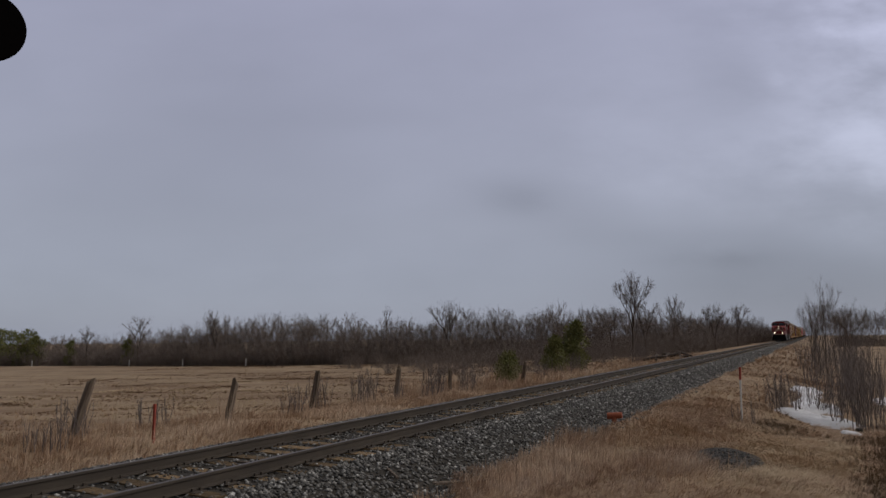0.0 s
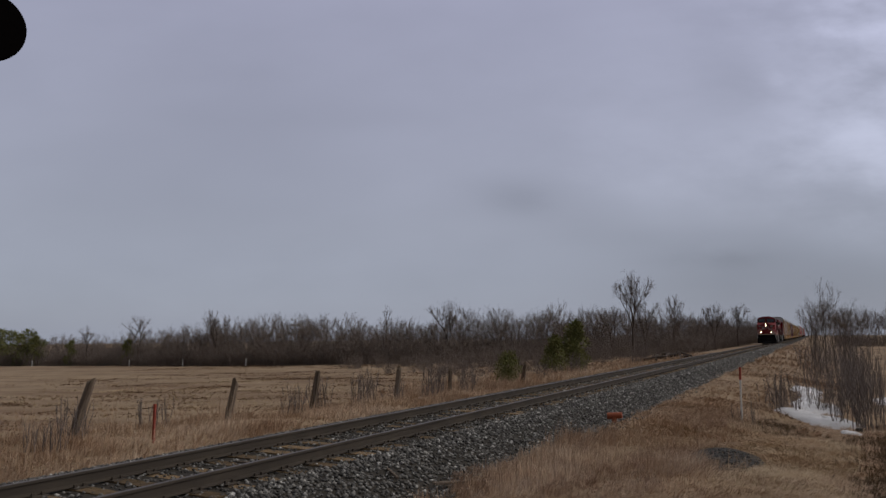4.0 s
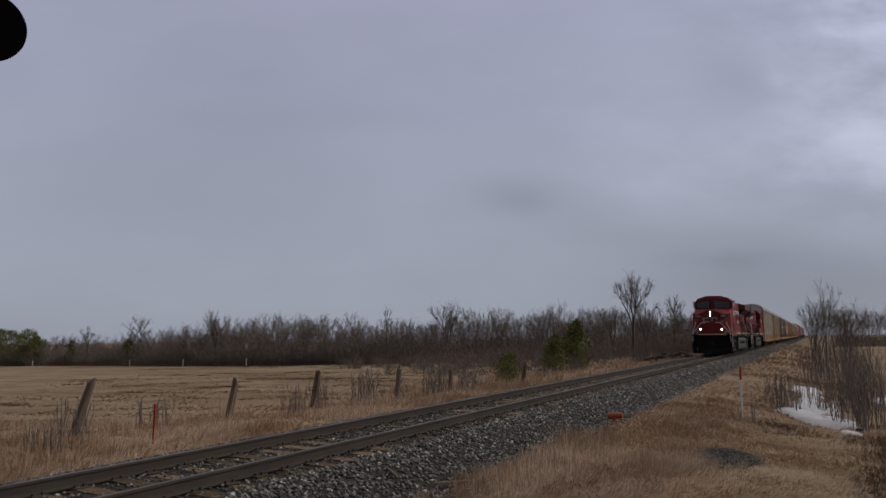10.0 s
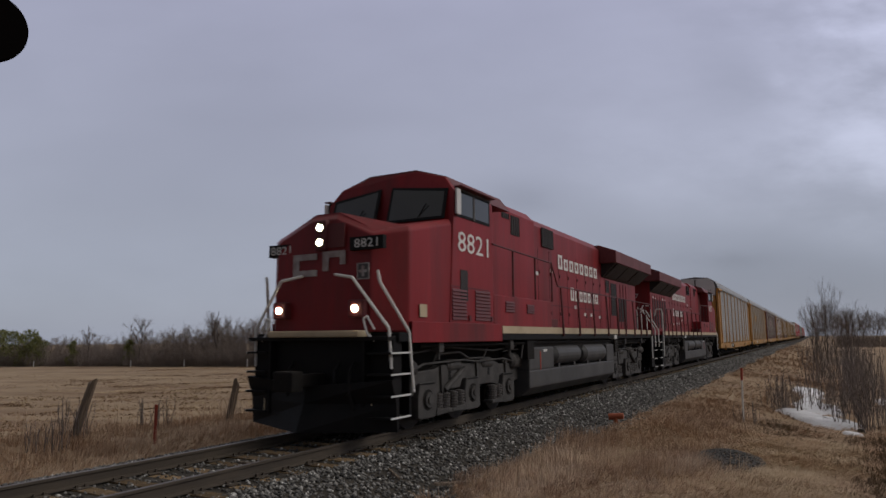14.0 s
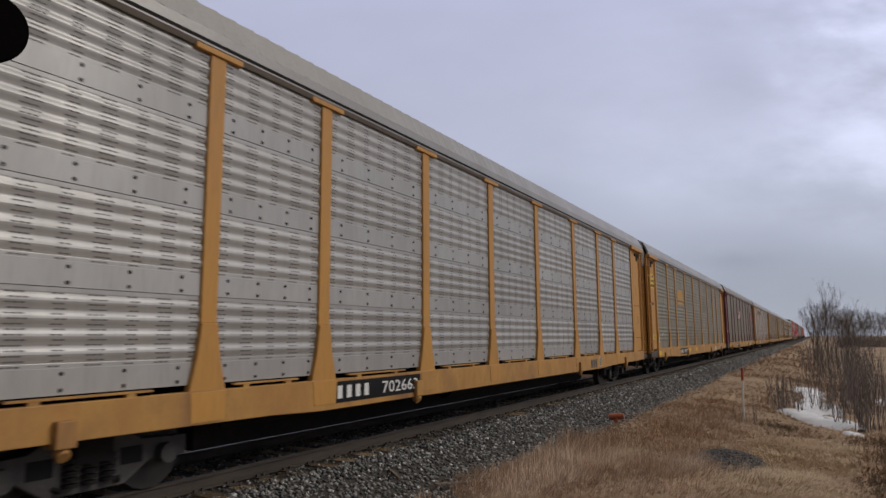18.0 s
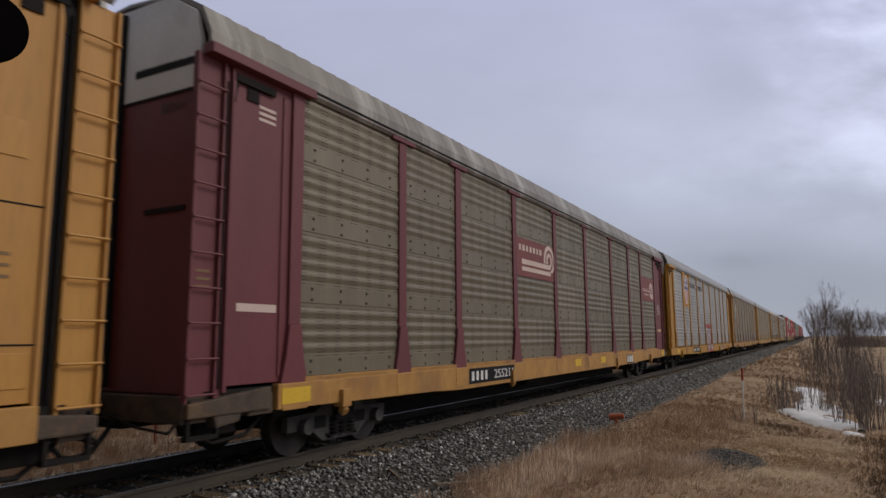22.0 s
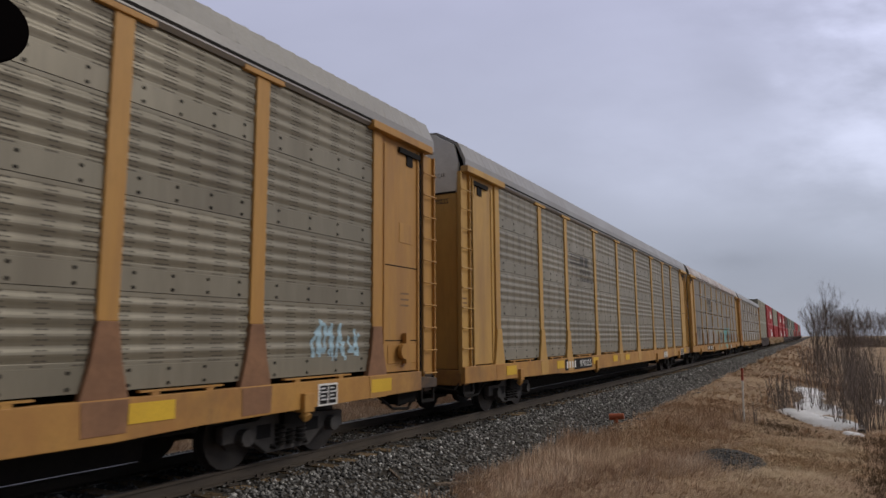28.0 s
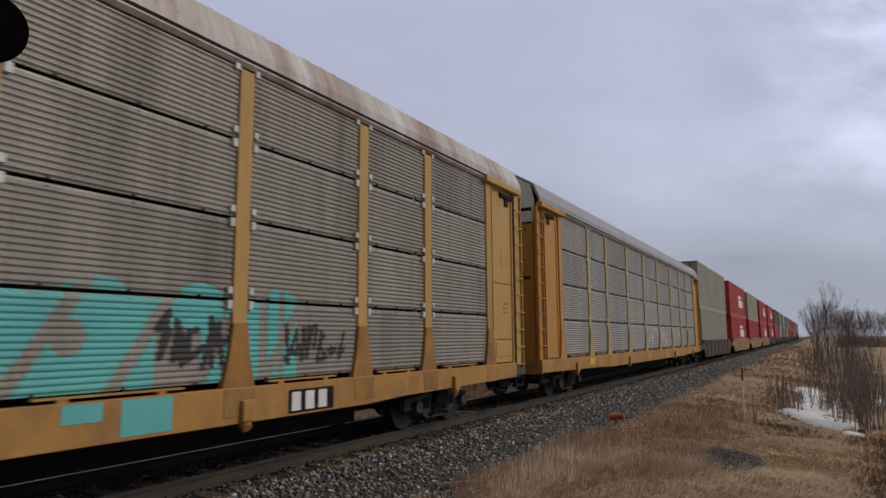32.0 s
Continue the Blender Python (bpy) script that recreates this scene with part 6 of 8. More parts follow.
# trees that stand out
bare_tree("bare_tree", -21.5, 92.3, 12.4, 3, "tall leafless tree with a fan-shaped crown beside the line", 5.6, 0.36, 4, 0.16, 70, 10, 1.0)
bare_tree("bare_tree", -20.1, 93.6, 7.4, 25, "low leafless tree beside a tall one", 3.0, 0.35, 2, 0.09, 26, 6, 0.8)
bare_tree("bare_tree", -24.8, 95, 7.6, 26, "low leafless tree beside taller ones", 4.2, 0.3, 2, 0.12)
bare_tree("bare_tree", -50.4, 75.8, 8.7, 8, "slender leafless tree rising above the wood", 1.6, 0.58, 1, 0.10, 22, 7)
bare_tree("bare_tree", -109, 81.5, 9.6, 9, "round-crowned leafless tree rising above the wood", 4.6, 0.40, 2, 0.17, 40, 8)
bare_tree("bare_tree", -128, 84.0, 8.8, 10, "round-crowned leafless tree rising above the wood", 3.8, 0.45, 2, 0.16)
bare_tree("bare_tree", -86, 78.5, 9.6, 11, "leafless tree with an upswept crown in the wood", 4.5, 0.35, 3, 0.16)
bare_tree("bare_tree", -43.0, 79.5, 8.9, 12, "spreading leafless tree rising above the wood", 5.4, 0.35, 3, 0.16, 44, 8)
bare_tree("bare_tree", -20.6, 118, 10.2, 14, "leafless tree with an upswept crown", 4.2, 0.32, 2, 0.17, 40, 8, 1.2)
bare_tree("bare_tree", -25.2, 117, 9.6, 15, "leafless tree with a rounded crown", 5.0, 0.40, 2, 0.17, 40, 8, 1.2)
bare_tree("bare_tree", -16.5, 138, 9.8, 16, "leafless tree beside the line", 4.6, 0.35, 2, 0.17, 40, 8, 1.3)
bare_tree("bare_tree", -15.0, 165, 10.8, 17, "leafless tree beside the line", 6.0, 0.35, 2, 0.18, 40, 8, 1.5)
for k, (x, y, h, w) in enumerate(((0.75, 60, 7.6, 2.8), (-0.05, 62, 5.6, 2.2), (0.3, 55, 4.9, 2.0), (1.5, 66, 6.2, 3.0), (0.1, 70, 6.4, 2.6), (2.5, 74, 6.6, 3.2), (-0.2, 82, 6.6, 3.0), (1.2, 88, 7.2, 3.6), (3.9, 84, 6.2, 3.0), (2.6, 60, 5.4, 2.6), (1.8, 50, 4.6, 2.0))):
    bare_tree("bare_tree", x, y, h, 300 + k, "thin leafless young tree in the thicket by the ditch", w, 0.22, 3, 0.042, 26, 8, 0.8)
for k, (x, y, h, w) in enumerate(((-168, 88, 9.4, 0.85), (-161, 87.5, 8.6, 0.85), (-154, 87.0, 8.8, 0.8), (-149, 86.6, 7.2, 0.7), (-134, 84.4, 5.6, 0.55), (-112, 81.4, 5.4, 0.6))):
    conifer(x, y, h, 30 + k, "dark green conifer at the edge of the wood", w, 10)
conifer(-14.7, 34, 2.0, 41, "small bushy green cedar beside the track", 1.15, 18)
conifer(-18.3, 57, 4.4, 42, "dark green cedar beside the track", 0.75, 20)
conifer(-18.2, 51.5, 3.1, 43, "dark green cedar beside the track", 0.8, 18)
conifer(-17.2, 54, 2.4, 44, "dark green cedar beside the track", 0.7)

# shrubs: along the old fence, and the thicket by the ditch
for k, (x, y, h) in enumerate(((-14.3, 16.2, 0.85), (-14.6, 18.0, 1.0), (-14.0, 19.5, 1.1), (-14.4, 20.4, 1.2), (-13.8, 21.3, 0.9), (-13.2, 23.0, 1.25), (-13.6, 24.2, 1.35), (-13.0, 25.6, 1.3), (-14.6, 29.5, 1.2), (-14.8, 11.6, 0.7), (-14.6, 9.2, 0.8), (-13.4, 8.0, 0.6), (-15.0, 35.0, 1.3), (-14.2, 38.0, 1.5), (-14.0, 43.0, 1.6), (-14.8, 47.0, 1.6), (-13.8, 60.0, 2.0), (-14.5, 66.0, 2.2), (-15.5, 71.0, 2.4), (-14.8, 76.0, 2.2))):
    shrub(x, y, h * 1.15, 22, 0.28, 60 + k, "low bare shrub with reddish-brown stems beside the old fence", 0.011, 8, 0.45)
rs = random.Random(9)
k = 0
for x0, x1, y0, y1, n, h0, h1 in ((-1.6, -0.9, 25.5, 29, 5, 1.0, 1.7), (0.7, 1.9, 23.5, 28, 7, 1.7, 2.8), (-0.5, 0.5, 28, 31, 4, 1.2, 2.0), (0.3, 2.0, 29, 36, 9, 1.9, 2.9), (-0.5, 2.7, 37, 52, 14, 2.2, 3.2), (-0.8, 4.5, 53, 85, 14, 2.6, 3.8)):
    for _ in range(n):
        x, y = rs.uniform(x0, x1), rs.uniform(y0, y1)
        x = min(x, 0.060 * y)
        shrub(x, y, rs.uniform(h0, h1), 12, 0.24, 200 + k, "leafless grey-brown willow shrub in the ditch", 0.0085, 9, 0.55)
        k += 1
shrub(-1.62, 20.9, 0.95, 8, 0.22, 400, "small bare shrub at the foot of a marker post", 0.008, 6, 0.15)
shrub(-2.0, 20.7, 0.65, 8, 0.30, 401, "small bare shrub at the foot of a marker post", 0.008, 6, 0.2)


def build_snow():
    def patch(cx, cy, ax, ay, seed, label, turn=0.0, lift=0.07):
        rng = np.random.default_rng(seed)
        n, rows = 40, 6
        ph = rng.uniform(0, 6.28, 4)
        v = []
        for j in range(rows + 1):
            f = j / rows
            for i in range(n):
                a = 2 * math.pi * i / n
                e = 1 + 0.16 * math.sin(2 * a + ph[0]) + 0.12 * math.sin(3 * a + ph[1]) + 0.07 * math.sin(7 * a + ph[2])
                px, py = ax * f * e * math.cos(a), ay * f * e * math.sin(a)
                x, y = cx + px * math.cos(turn) - py * math.sin(turn), cy + px * math.sin(turn) + py * math.cos(turn)
                v.append((x, y, land(x, y) + (lift + 0.07) * (1 - f ** 5) - 0.03 + 0.012 * math.sin(9 * a + 5 * f)))
        tris = []
        for j in range(rows):
            for i in range(n):
                a, b = j * n + i, j * n + (i + 1) % n
                tris += [(a, b, b + n), (a, b + n, a + n)]
        me = cloud_mesh("snow_patch", v, tris, M["snow"])
        me.polygons.foreach_set("use_smooth", np.ones(len(me.polygons), dtype=bool))
        tagged(new("snow_patch", me), label, "snow", "snow patches")
    patch(0.06, 25.2, 1.25, 1.15, 1, "melting patch of old snow in the ditch", lift=0.15)
    patch(-0.15, 29.6, 0.78, 3.3, 2, "long strip of old snow between shrubs", lift=0.12)
    patch(-0.40, 36.5, 0.75, 4.0, 7, "long strip of old snow between shrubs")
    patch(0.75, 22.9, 0.28, 0.35, 3, "small melting patch of old snow on grass", lift=0.05)
    patch(2.55, 33.5, 0.6, 1.6, 6, "patch of old snow behind the shrubs")
    patch(4.2, 40.0, 1.2, 2.5, 4, "patch of old snow behind the shrubs")
    patch(-46, 78, 1.6, 1.0, 5, "patch of old snow at the edge of the wood", lift=0.35)


build_snow()


def build_fence():
    for k, (x, y, h, lx, ly) in enumerate(((-14.65, 9.4, 1.3, 12, -9), (-14.6, 13.9, 1.14, 8, -6), (-14.65, 17.6, 1.25, 7, -5), (-14.6, 22.6, 1.38, 5, -2), (-14.5, 26.9, 1.22, 2, 1), (-12.9, 31.6, 1.0, 14, 6))):
        p = Mesh()
        rng = random.Random(50 + k)
        n, rings = 9, 5
        base = [0.098 * rng.uniform(0.66, 1.25) for _ in range(n)]
        for j in range(rings):
            z = -0.2 + (h + 0.2) * j / (rings - 1)
            for i in range(n):
                a = 2 * math.pi * i / n
                top = rng.uniform(-0.22, 0.07) if j == rings - 1 else 0
                r = base[i] * (1 - 0.12 * j / rings) * rng.uniform(0.96, 1.04)
                p.v.append((r * math.cos(a), r * math.sin(a), z + top))
        for j in range(rings - 1):
            for i in range(n):
                a, b = j * n + i, j * n + (i + 1) % n
                p.f.append((a, b, b + n, a + n))
        p.f.append(tuple(range((rings - 1) * n, rings * n)))
        ob = solid("fence_post", p, M["post_wood"], "leaning weathered grey wooden fence post", "fence post", "old fence posts")
        ob.matrix_world = pose(x, y, land(x, y), ly, lx, 0) 
    for x, y in ((-146, 83.6), (-107, 78.3), (-90, 75.6), (-74, 73.6)):
        ob = solid("fence_post", Mesh().tube((0, 0, -0.2), (0, 0, 1.15), 0.09, 7, 0.08), M["end_white"], "pale wooden post at the far edge of the meadow", "fence post", "far fence posts")
        ob.location = (x, y, land(x, y))
    st = solid("survey_stake", Mesh().box(-0.028, 0.028, -0.02, 0.02, -0.2, 0.80), M["hazard_red"], "faded red wooden stake in dry grass", "stake", bevel=0.006)
    st.location = (-12.15, 9.55, land(-12.15, 9.55))
    x, y = -1.9, 20.6
    mk = thing("marker_post", "thin white marker post with a red top in dry grass", "marker post", at=(x, y, land(x, y)))
    part("post", Mesh().tube((0, 0, -0.2), (0.03, 0, 1.18), 0.025, 10), M["white"], mk)
    part("red_top", Mesh().tube((0.03, 0, 1.18), (0.04, 0, 1.52), 0.032, 10), M["hazard_red"], mk, "red painted top")
    x, y = -4.55, 17.2
    dr = thing("orange_drain_cap", "orange plastic drain cap at the ballast edge", "drain cap", at=(x, y, land(x, y)))
    part("cap", Mesh().tube((-0.17, 0, 0.16), (0.19, 0.05, 0.19), 0.085, 12, 0.075), M["orange"], dr, bevel=0.01)
    part("stand_pipe", Mesh().tube((0, 0, -0.1), (0, 0, 0.15), 0.055, 10), M["orange"], dr)
    # loose wood
    for bx, by, ln, turn, w, lab in ((-4.55, 8.95, 1.15, 62, 0.10, "weathered board lying along the ballast edge"), (-5.35, 8.2, 0.5, -40, 0.035, "broken stick lying on the ballast"), (-7.2, 7.4, 0.55, 20, 0.05, "splinter of wood between the rails")):
        o = solid("loose_board", Mesh().box(-ln / 2, ln / 2, -w / 2, w / 2, 0, 0.035), M["post_wood"], lab, "board", "loose wood", bevel=0.008)
        o.matrix_world = pose(bx, by, land(bx, by) + 0.05, 0, 4, turn)
    # debris heap on the far side of the line
    for k in range(9):
        rng = random.Random(k)
        x, y = -12.2 + rng.uniform(-0.9, 0.9), 66 + rng.uniform(-5, 5)
        o = solid("log", Mesh().tube((-0.9, 0, 0.0), (0.9, 0, 0.05), rng.uniform(0.10, 0.2), 8), M["bark"], "dark fallen log in a heap beside the line", "log", "heap of logs", bevel=0.02)
        o.matrix_world = pose(x, y, land(x, y) + 0.15 + 0.12 * (k % 3), 0, rng.uniform(-12, 12), rng.uniform(0, 180))
    o = solid("boulder", Mesh().tube((0, 0, -0.1), (0, 0, 0.16), 0.17, 8, 0.09), M["ballast_bed"], "small grey boulder beside the ditch", "boulder", bevel=0.05)
    o.location = (1.0, 23.6, land(1.0, 23.6))


build_fence()


def build_signal():
    """The crossing signal whose lamp head reaches into the picture: black disc and hood on a crossarm, on a mast by the road."""
    cx, cy, cz = -4.290, 2.012, 3.566
    s = thing("crossing_signal", "black level crossing lamp with a round backing disc on a mast", "crossing signal", at=(cx - 1.35, cy - 0.2, land(cx - 1.35, cy - 0.2)))
    g = land(cx - 1.35, cy - 0.2)
    z = cz - g
    d = Vector((cx, cy, 0)).normalized()
    side = Vector((-d.y, d.x, 0))
    o = Vector((1.35, 0.2, z))
    disc = Mesh().tube(o - d * 0.01, o + d * 0.01, 0.228, 40)
    head = part("backing_disc", disc, M["matt_black"], s, "matt black round backing disc")
    part("lamp_body", Mesh().tube(o + d * 0.01, o + d * 0.16, 0.17, 24, 0.14), M["black"], head)
    part("hood", Mesh().tube(o - d * 0.02, o - d * 0.012, 0.222, 40), M["matt_black"], head)
    arm = o + d * 0.2
    part("crossarm", Mesh().tube(arm, (0, 0, z), 0.035, 10), M["black"], s)
    part("mast", Mesh().tube((0, 0, 0), (0, 0, z + 0.6), 0.06, 14), M["truck"], s)
    part("base", Mesh().box(-0.2, 0.2, -0.2, 0.2, -0.1, 0.25), M["truck"], s, bevel=0.03)


build_signal()


def build_stones():
    rng = np.random.default_rng(5)
    shapes = []
    for k in range(6):
        v = np.array([(1, 0, 0), (-1, 0, 0), (0, 1, 0), (0, -1, 0), (0, 0, 1), (0, 0, -1.0)]) * rng.uniform(0.65, 1.15, (6, 1)) * (1.0, 0.8, 0.62)
        v += rng.normal(0, 0.12, v.shape)
        f = np.array([(0, 2, 4), (2, 1, 4), (1, 3, 4), (3, 0, 4), (2, 0, 5), (1, 2, 5), (3, 1, 5), (0, 3, 5)])
        shapes.append((v, f))
    spots = [[] for _ in shapes]

    def fill(u0, u1, y0, y1, per_m2, size, lift=0.006):
        n = int((u1 - u0) * (y1 - y0) * per_m2)
        U, Y = rng.uniform(u0, u1, n), rng.uniform(y0, y1, n)
        for u, y in zip(U, Y):
            s = size * rng.uniform(0.5, 1.25)
            spots[rng.integers(0, 6)].append((TX + u, y, land(TX + u, y) + lift + 0.2 * s, rng.uniform(0, 6.28), s))
    fill(1.25, 3.15, 3, 16, 330, 0.042)
    fill(3.05, 3.45, 5, 30, 50, 0.034)
    fill(1.25, 3.1, 16, 32, 300, 0.042)
    fill(1.25, 3.1, 32, 70, 110, 0.06)
    fill(1.25, 3.0, 70, 160, 30, 0.10)
    fill(-0.68, 0.68, 3, 30, 105, 0.036, 0.008)
    fill(0.82, 1.35, 3, 30, 100, 0.036, 0.008)
    fill(-1.35, -0.82, 3, 30, 90, 0.036, 0.010)
    fill(-2.6, -1.2, 4, 30, 200, 0.036)
    fill(-0.68, 0.68, 30, 70, 40, 0.05, 0.0)
    fill(-2.6, -1.2, 30, 80, 60, 0.055)
    v, f = joined([scatter_arrays(a, b, s) for (a, b), s in zip(shapes, spots)])
    tagged(new("ballast_stones", cloud_mesh("ballast_stones", v, f, M["stone"])), "loose grey crushed stones of the railway bed", "ballast", kind="stuff")
    # a spill of dark gravel in the grass
    heap = []
    for _ in range(1700):
        a, r = rng.uniform(0, 6.28), rng.random() ** 0.5
        x, y = -1.5 + 0.60 * r * math.cos(a), 13.2 + 1.35 * r * math.sin(a)
        heap.append((x, y, land(x, y) + 0.03 + 0.11 * (1 - r * r), rng.uniform(0, 6.28), 0.038 * rng.uniform(0.6, 1.2)))
    v, f = scatter_arrays(shapes[0][0], shapes[0][1], heap)
    tagged(new("gravel_spill", cloud_mesh("gravel_spill", v, f, M["cinder"])), "low spill of dark gravel in the grass", "gravel", kind="stuff")


build_stones()


def build_grass():
    rng = np.random.default_rng(6)

    def tufts(n, per, place, h0, h1, w, flat=0.5):
        """Tufts of bent blades; flat: how far they are laid over."""
        X, Y = place(n)
        Z = np.array([land(x, y) for x, y in zip(X, Y)]) - 0.01
        clump = np.array([0.35 + 1.3 * max(0.0, 0.5 + 0.9 * noise.noise(Vector((x * 0.55, y * 0.55, 9)))) for x, y in zip(X, Y)])
        way = np.array([5.0 * noise.noise(Vector((x * 0.22, y * 0.22, 3))) + 2.0 * noise.noise(Vector((x * 0.9, y * 0.9, 6))) for x, y in zip(X, Y)]) + rng.normal(0, 0.5, n)
        h = np.repeat(rng.uniform(h0, h1, n) * clump, per) * rng.uniform(0.55, 1.1, n * per)
        k = n * per
        a = np.repeat(way, per) + rng.normal(0, 0.6, k)
        b = rng.uniform(0, 6.28, k)
        lean = h * np.clip(rng.normal(flat, 0.35, k), 0.05, 1.6)
        r = rng.uniform(0, 1, k) * np.repeat(0.35 * rng.uniform(h0, h1, n) + 0.02, per)
        o = rng.uniform(0, 6.28, k)
        p = np.stack([np.repeat(X, per) + r * np.cos(o), np.repeat(Y, per) + r * np.sin(o), np.repeat(Z, per)], 1)
        s = np.stack([np.cos(b), np.sin(b), np.zeros(k)], 1) * w * rng.uniform(0.6, 1.3, (k, 1))
        up = np.maximum(h * (1 - 0.45 * np.minimum(lean / h, 1.6)), 0.02)
        m = p + np.stack([np.cos(a) * lean * 0.35, np.sin(a) * lean * 0.35, up * 0.75], 1)
        t = p + np.stack([np.cos(a) * lean, np.sin(a) * lean, up], 1)
        v = np.stack([p - s, p + s, m + s * 0.6, m - s * 0.6, t], 1).reshape(-1, 3)
        q = (np.arange(k) * 5)[:, None]
        return v, np.concatenate([q + [[0, 1, 2]], q + [[0, 2, 3]], q + [[3, 2, 4]]])

    def band(u0, u1, y0, y1, power=1.5):
        def pick(n):
            return TX + rng.uniform(u0, u1, n), y0 + (y1 - y0) * rng.random(n) ** power
        return pick
    def drift(cx, sx, cy, sy):
        def pick(n):
            return np.clip(rng.normal(cx, sx, n), TX + 3.1, 6), np.clip(rng.normal(cy, sy, n), 7.5, 30)
        return pick
    def patchy(cx, cy, ax, ay, turn=0.0):
        def pick(n):
            a, r = rng.uniform(0, 6.28, n), rng.random(n) ** 0.5
            px, py = ax * r * np.cos(a), ay * r * np.sin(a)
            return cx + px * math.cos(turn) - py * math.sin(turn), cy + px * math.sin(turn) + py * math.cos(turn)
        return pick

    near = joined([tufts(14000, 12, band(3.0, 10.0, 7.5, 26), 0.08, 0.22, 0.0045, 1.35), tufts(520, 15, drift(-3.6, 0.9, 10.6, 2.2), 0.20, 0.40, 0.0035, 0.55), tufts(500, 12, band(3.0, 6.0, 14, 30), 0.16, 0.32, 0.0045, 0.8),
                   tufts(2600, 12, band(8.5, 15, 9, 32), 0.06, 0.20, 0.007, 0.9), tufts(4200, 10, band(3.0, 8.6, 17, 46, 1.0), 0.09, 0.22, 0.007, 1.4), tufts(1500, 10, band(3.0, 9, 40, 75), 0.1, 0.30, 0.014, 1.0), tufts(500, 9, band(3.0, 8, 60, 160), 0.2, 0.45, 0.03, 0.6)])
    tagged(new("verge_grass", cloud_mesh("verge_grass", *near, M["grass"])), "dry matted straw-brown grass on the verge", "grass", kind="stuff")
    # flattened pale straw in the hollow, and rough reddish tufts by the ballast's foot
    pale = joined([tufts(3000, 14, patchy(-0.45, 15.8, 1.15, 4.2, -0.12), 0.10, 0.22, 0.005, 1.45), tufts(900, 14, patchy(-1.3, 19.6, 0.8, 3.0), 0.08, 0.18, 0.005, 1.5), tufts(700, 12, patchy(-3.2, 15.5, 0.9, 3.2), 0.08, 0.17, 0.005, 1.5), tufts(600, 12, patchy(-0.6, 11.0, 0.9, 1.8), 0.09, 0.2, 0.005, 1.4)])
    tagged(new("pale_straw", cloud_mesh("pale_straw", *pale, M["straw"])), "flattened pale straw lying in the hollow", "straw", kind="stuff")
    rough = joined([tufts(900, 14, patchy(-3.5, 9.6, 1.5, 1.6), 0.10, 0.26, 0.004, 0.8), tufts(420, 14, patchy(-2.3, 12.2, 0.7, 1.6), 0.10, 0.24, 0.004, 0.8), tufts(320, 12, patchy(-4.2, 13.6, 0.4, 2.6), 0.08, 0.2, 0.004, 0.9), tufts(260, 12, patchy(-2.6, 19.8, 0.9, 2.4), 0.08, 0.2, 0.005, 0.9)])
    tagged(new("rough_sedge", cloud_mesh("rough_sedge", *rough, M["rough"])), "rough brown tufts of dead sedge on the verge", "sedge", kind="stuff")
    left = joined([tufts(6000, 13, band(-8.5, -2.8, 4, 30, 1.2), 0.10, 0.30, 0.0055, 0.7), tufts(420, 12, band(-9, -4.0, 5, 40, 1.2), 0.4, 0.75, 0.004, 0.25), tufts(2600, 12, band(-12, -3, 28, 90), 0.15, 0.45, 0.013, 0.6)])
    tagged(new("trackside_grass", cloud_mesh("trackside_grass", *left, M["grass"])), "dry straw-brown grass along the old fence", "grass", kind="stuff")
    field = joined([tufts(9000, 8, band(-32, -8.0, 6, 45, 1.0), 0.05, 0.13, 0.012, 1.5), tufts(6000, 7, band(-85, -25, 20, 78, 1.0), 0.05, 0.11, 0.03, 1.6)])
    tagged(new("meadow_grass", cloud_mesh("meadow_grass", *field, M["meadow"])), "short dry straw-coloured meadow grass", "grass", kind="stuff")

    # drifts of reddish sedge across the meadow
    rd = random.Random(77)
    drifts = []
    for k in range(84):
        y0 = 9 + 66 * rd.random() ** 0.8
        x0 = TX - rd.uniform(8.5, 14 + 0.95 * y0) if k % 3 else TX - rd.uniform(8.5, 26)
        w0, d0 = rd.uniform(2.5, 7.5), rd.uniform(0.35, 1.3) * (1 + y0 / 60)
        drifts.append(tufts(int(60 + 22 * w0), 10, lambda n: (np.minimum(rng.normal(x0, w0 * 0.5, n), TX - 7.6), rng.normal(y0, d0 * 0.5, n)), 0.05, 0.13, 0.008 * (1 + y0 / 60), 1.2))
    pale_drifts = []
    for k in range(60):
        y0 = 14 + 62 * rd.random() ** 0.7
        x0 = TX - rd.uniform(9, 14 + 0.95 * y0)
        w0, d0 = rd.uniform(3.0, 10.0), rd.uniform(0.3, 1.0) * (1 + y0 / 60)
        pale_drifts.append(tufts(int(40 + 16 * w0), 10, lambda n: (np.minimum(rng.normal(x0, w0 * 0.5, n), TX - 7.6), rng.normal(y0, d0 * 0.5, n)), 0.05, 0.12, 0.009 * (1 + y0 / 60), 1.4))
    tagged(new("meadow_straw", cloud_mesh("meadow_straw", *joined(pale_drifts), M["straw"])), "pale streaks of flattened straw in the meadow", "straw", kind="stuff")
    tagged(new("meadow_sedge", cloud_mesh("meadow_sedge", *joined(drifts), M["sedge"])), "reddish-brown drifts of dead sedge in the meadow", "sedge", kind="stuff")
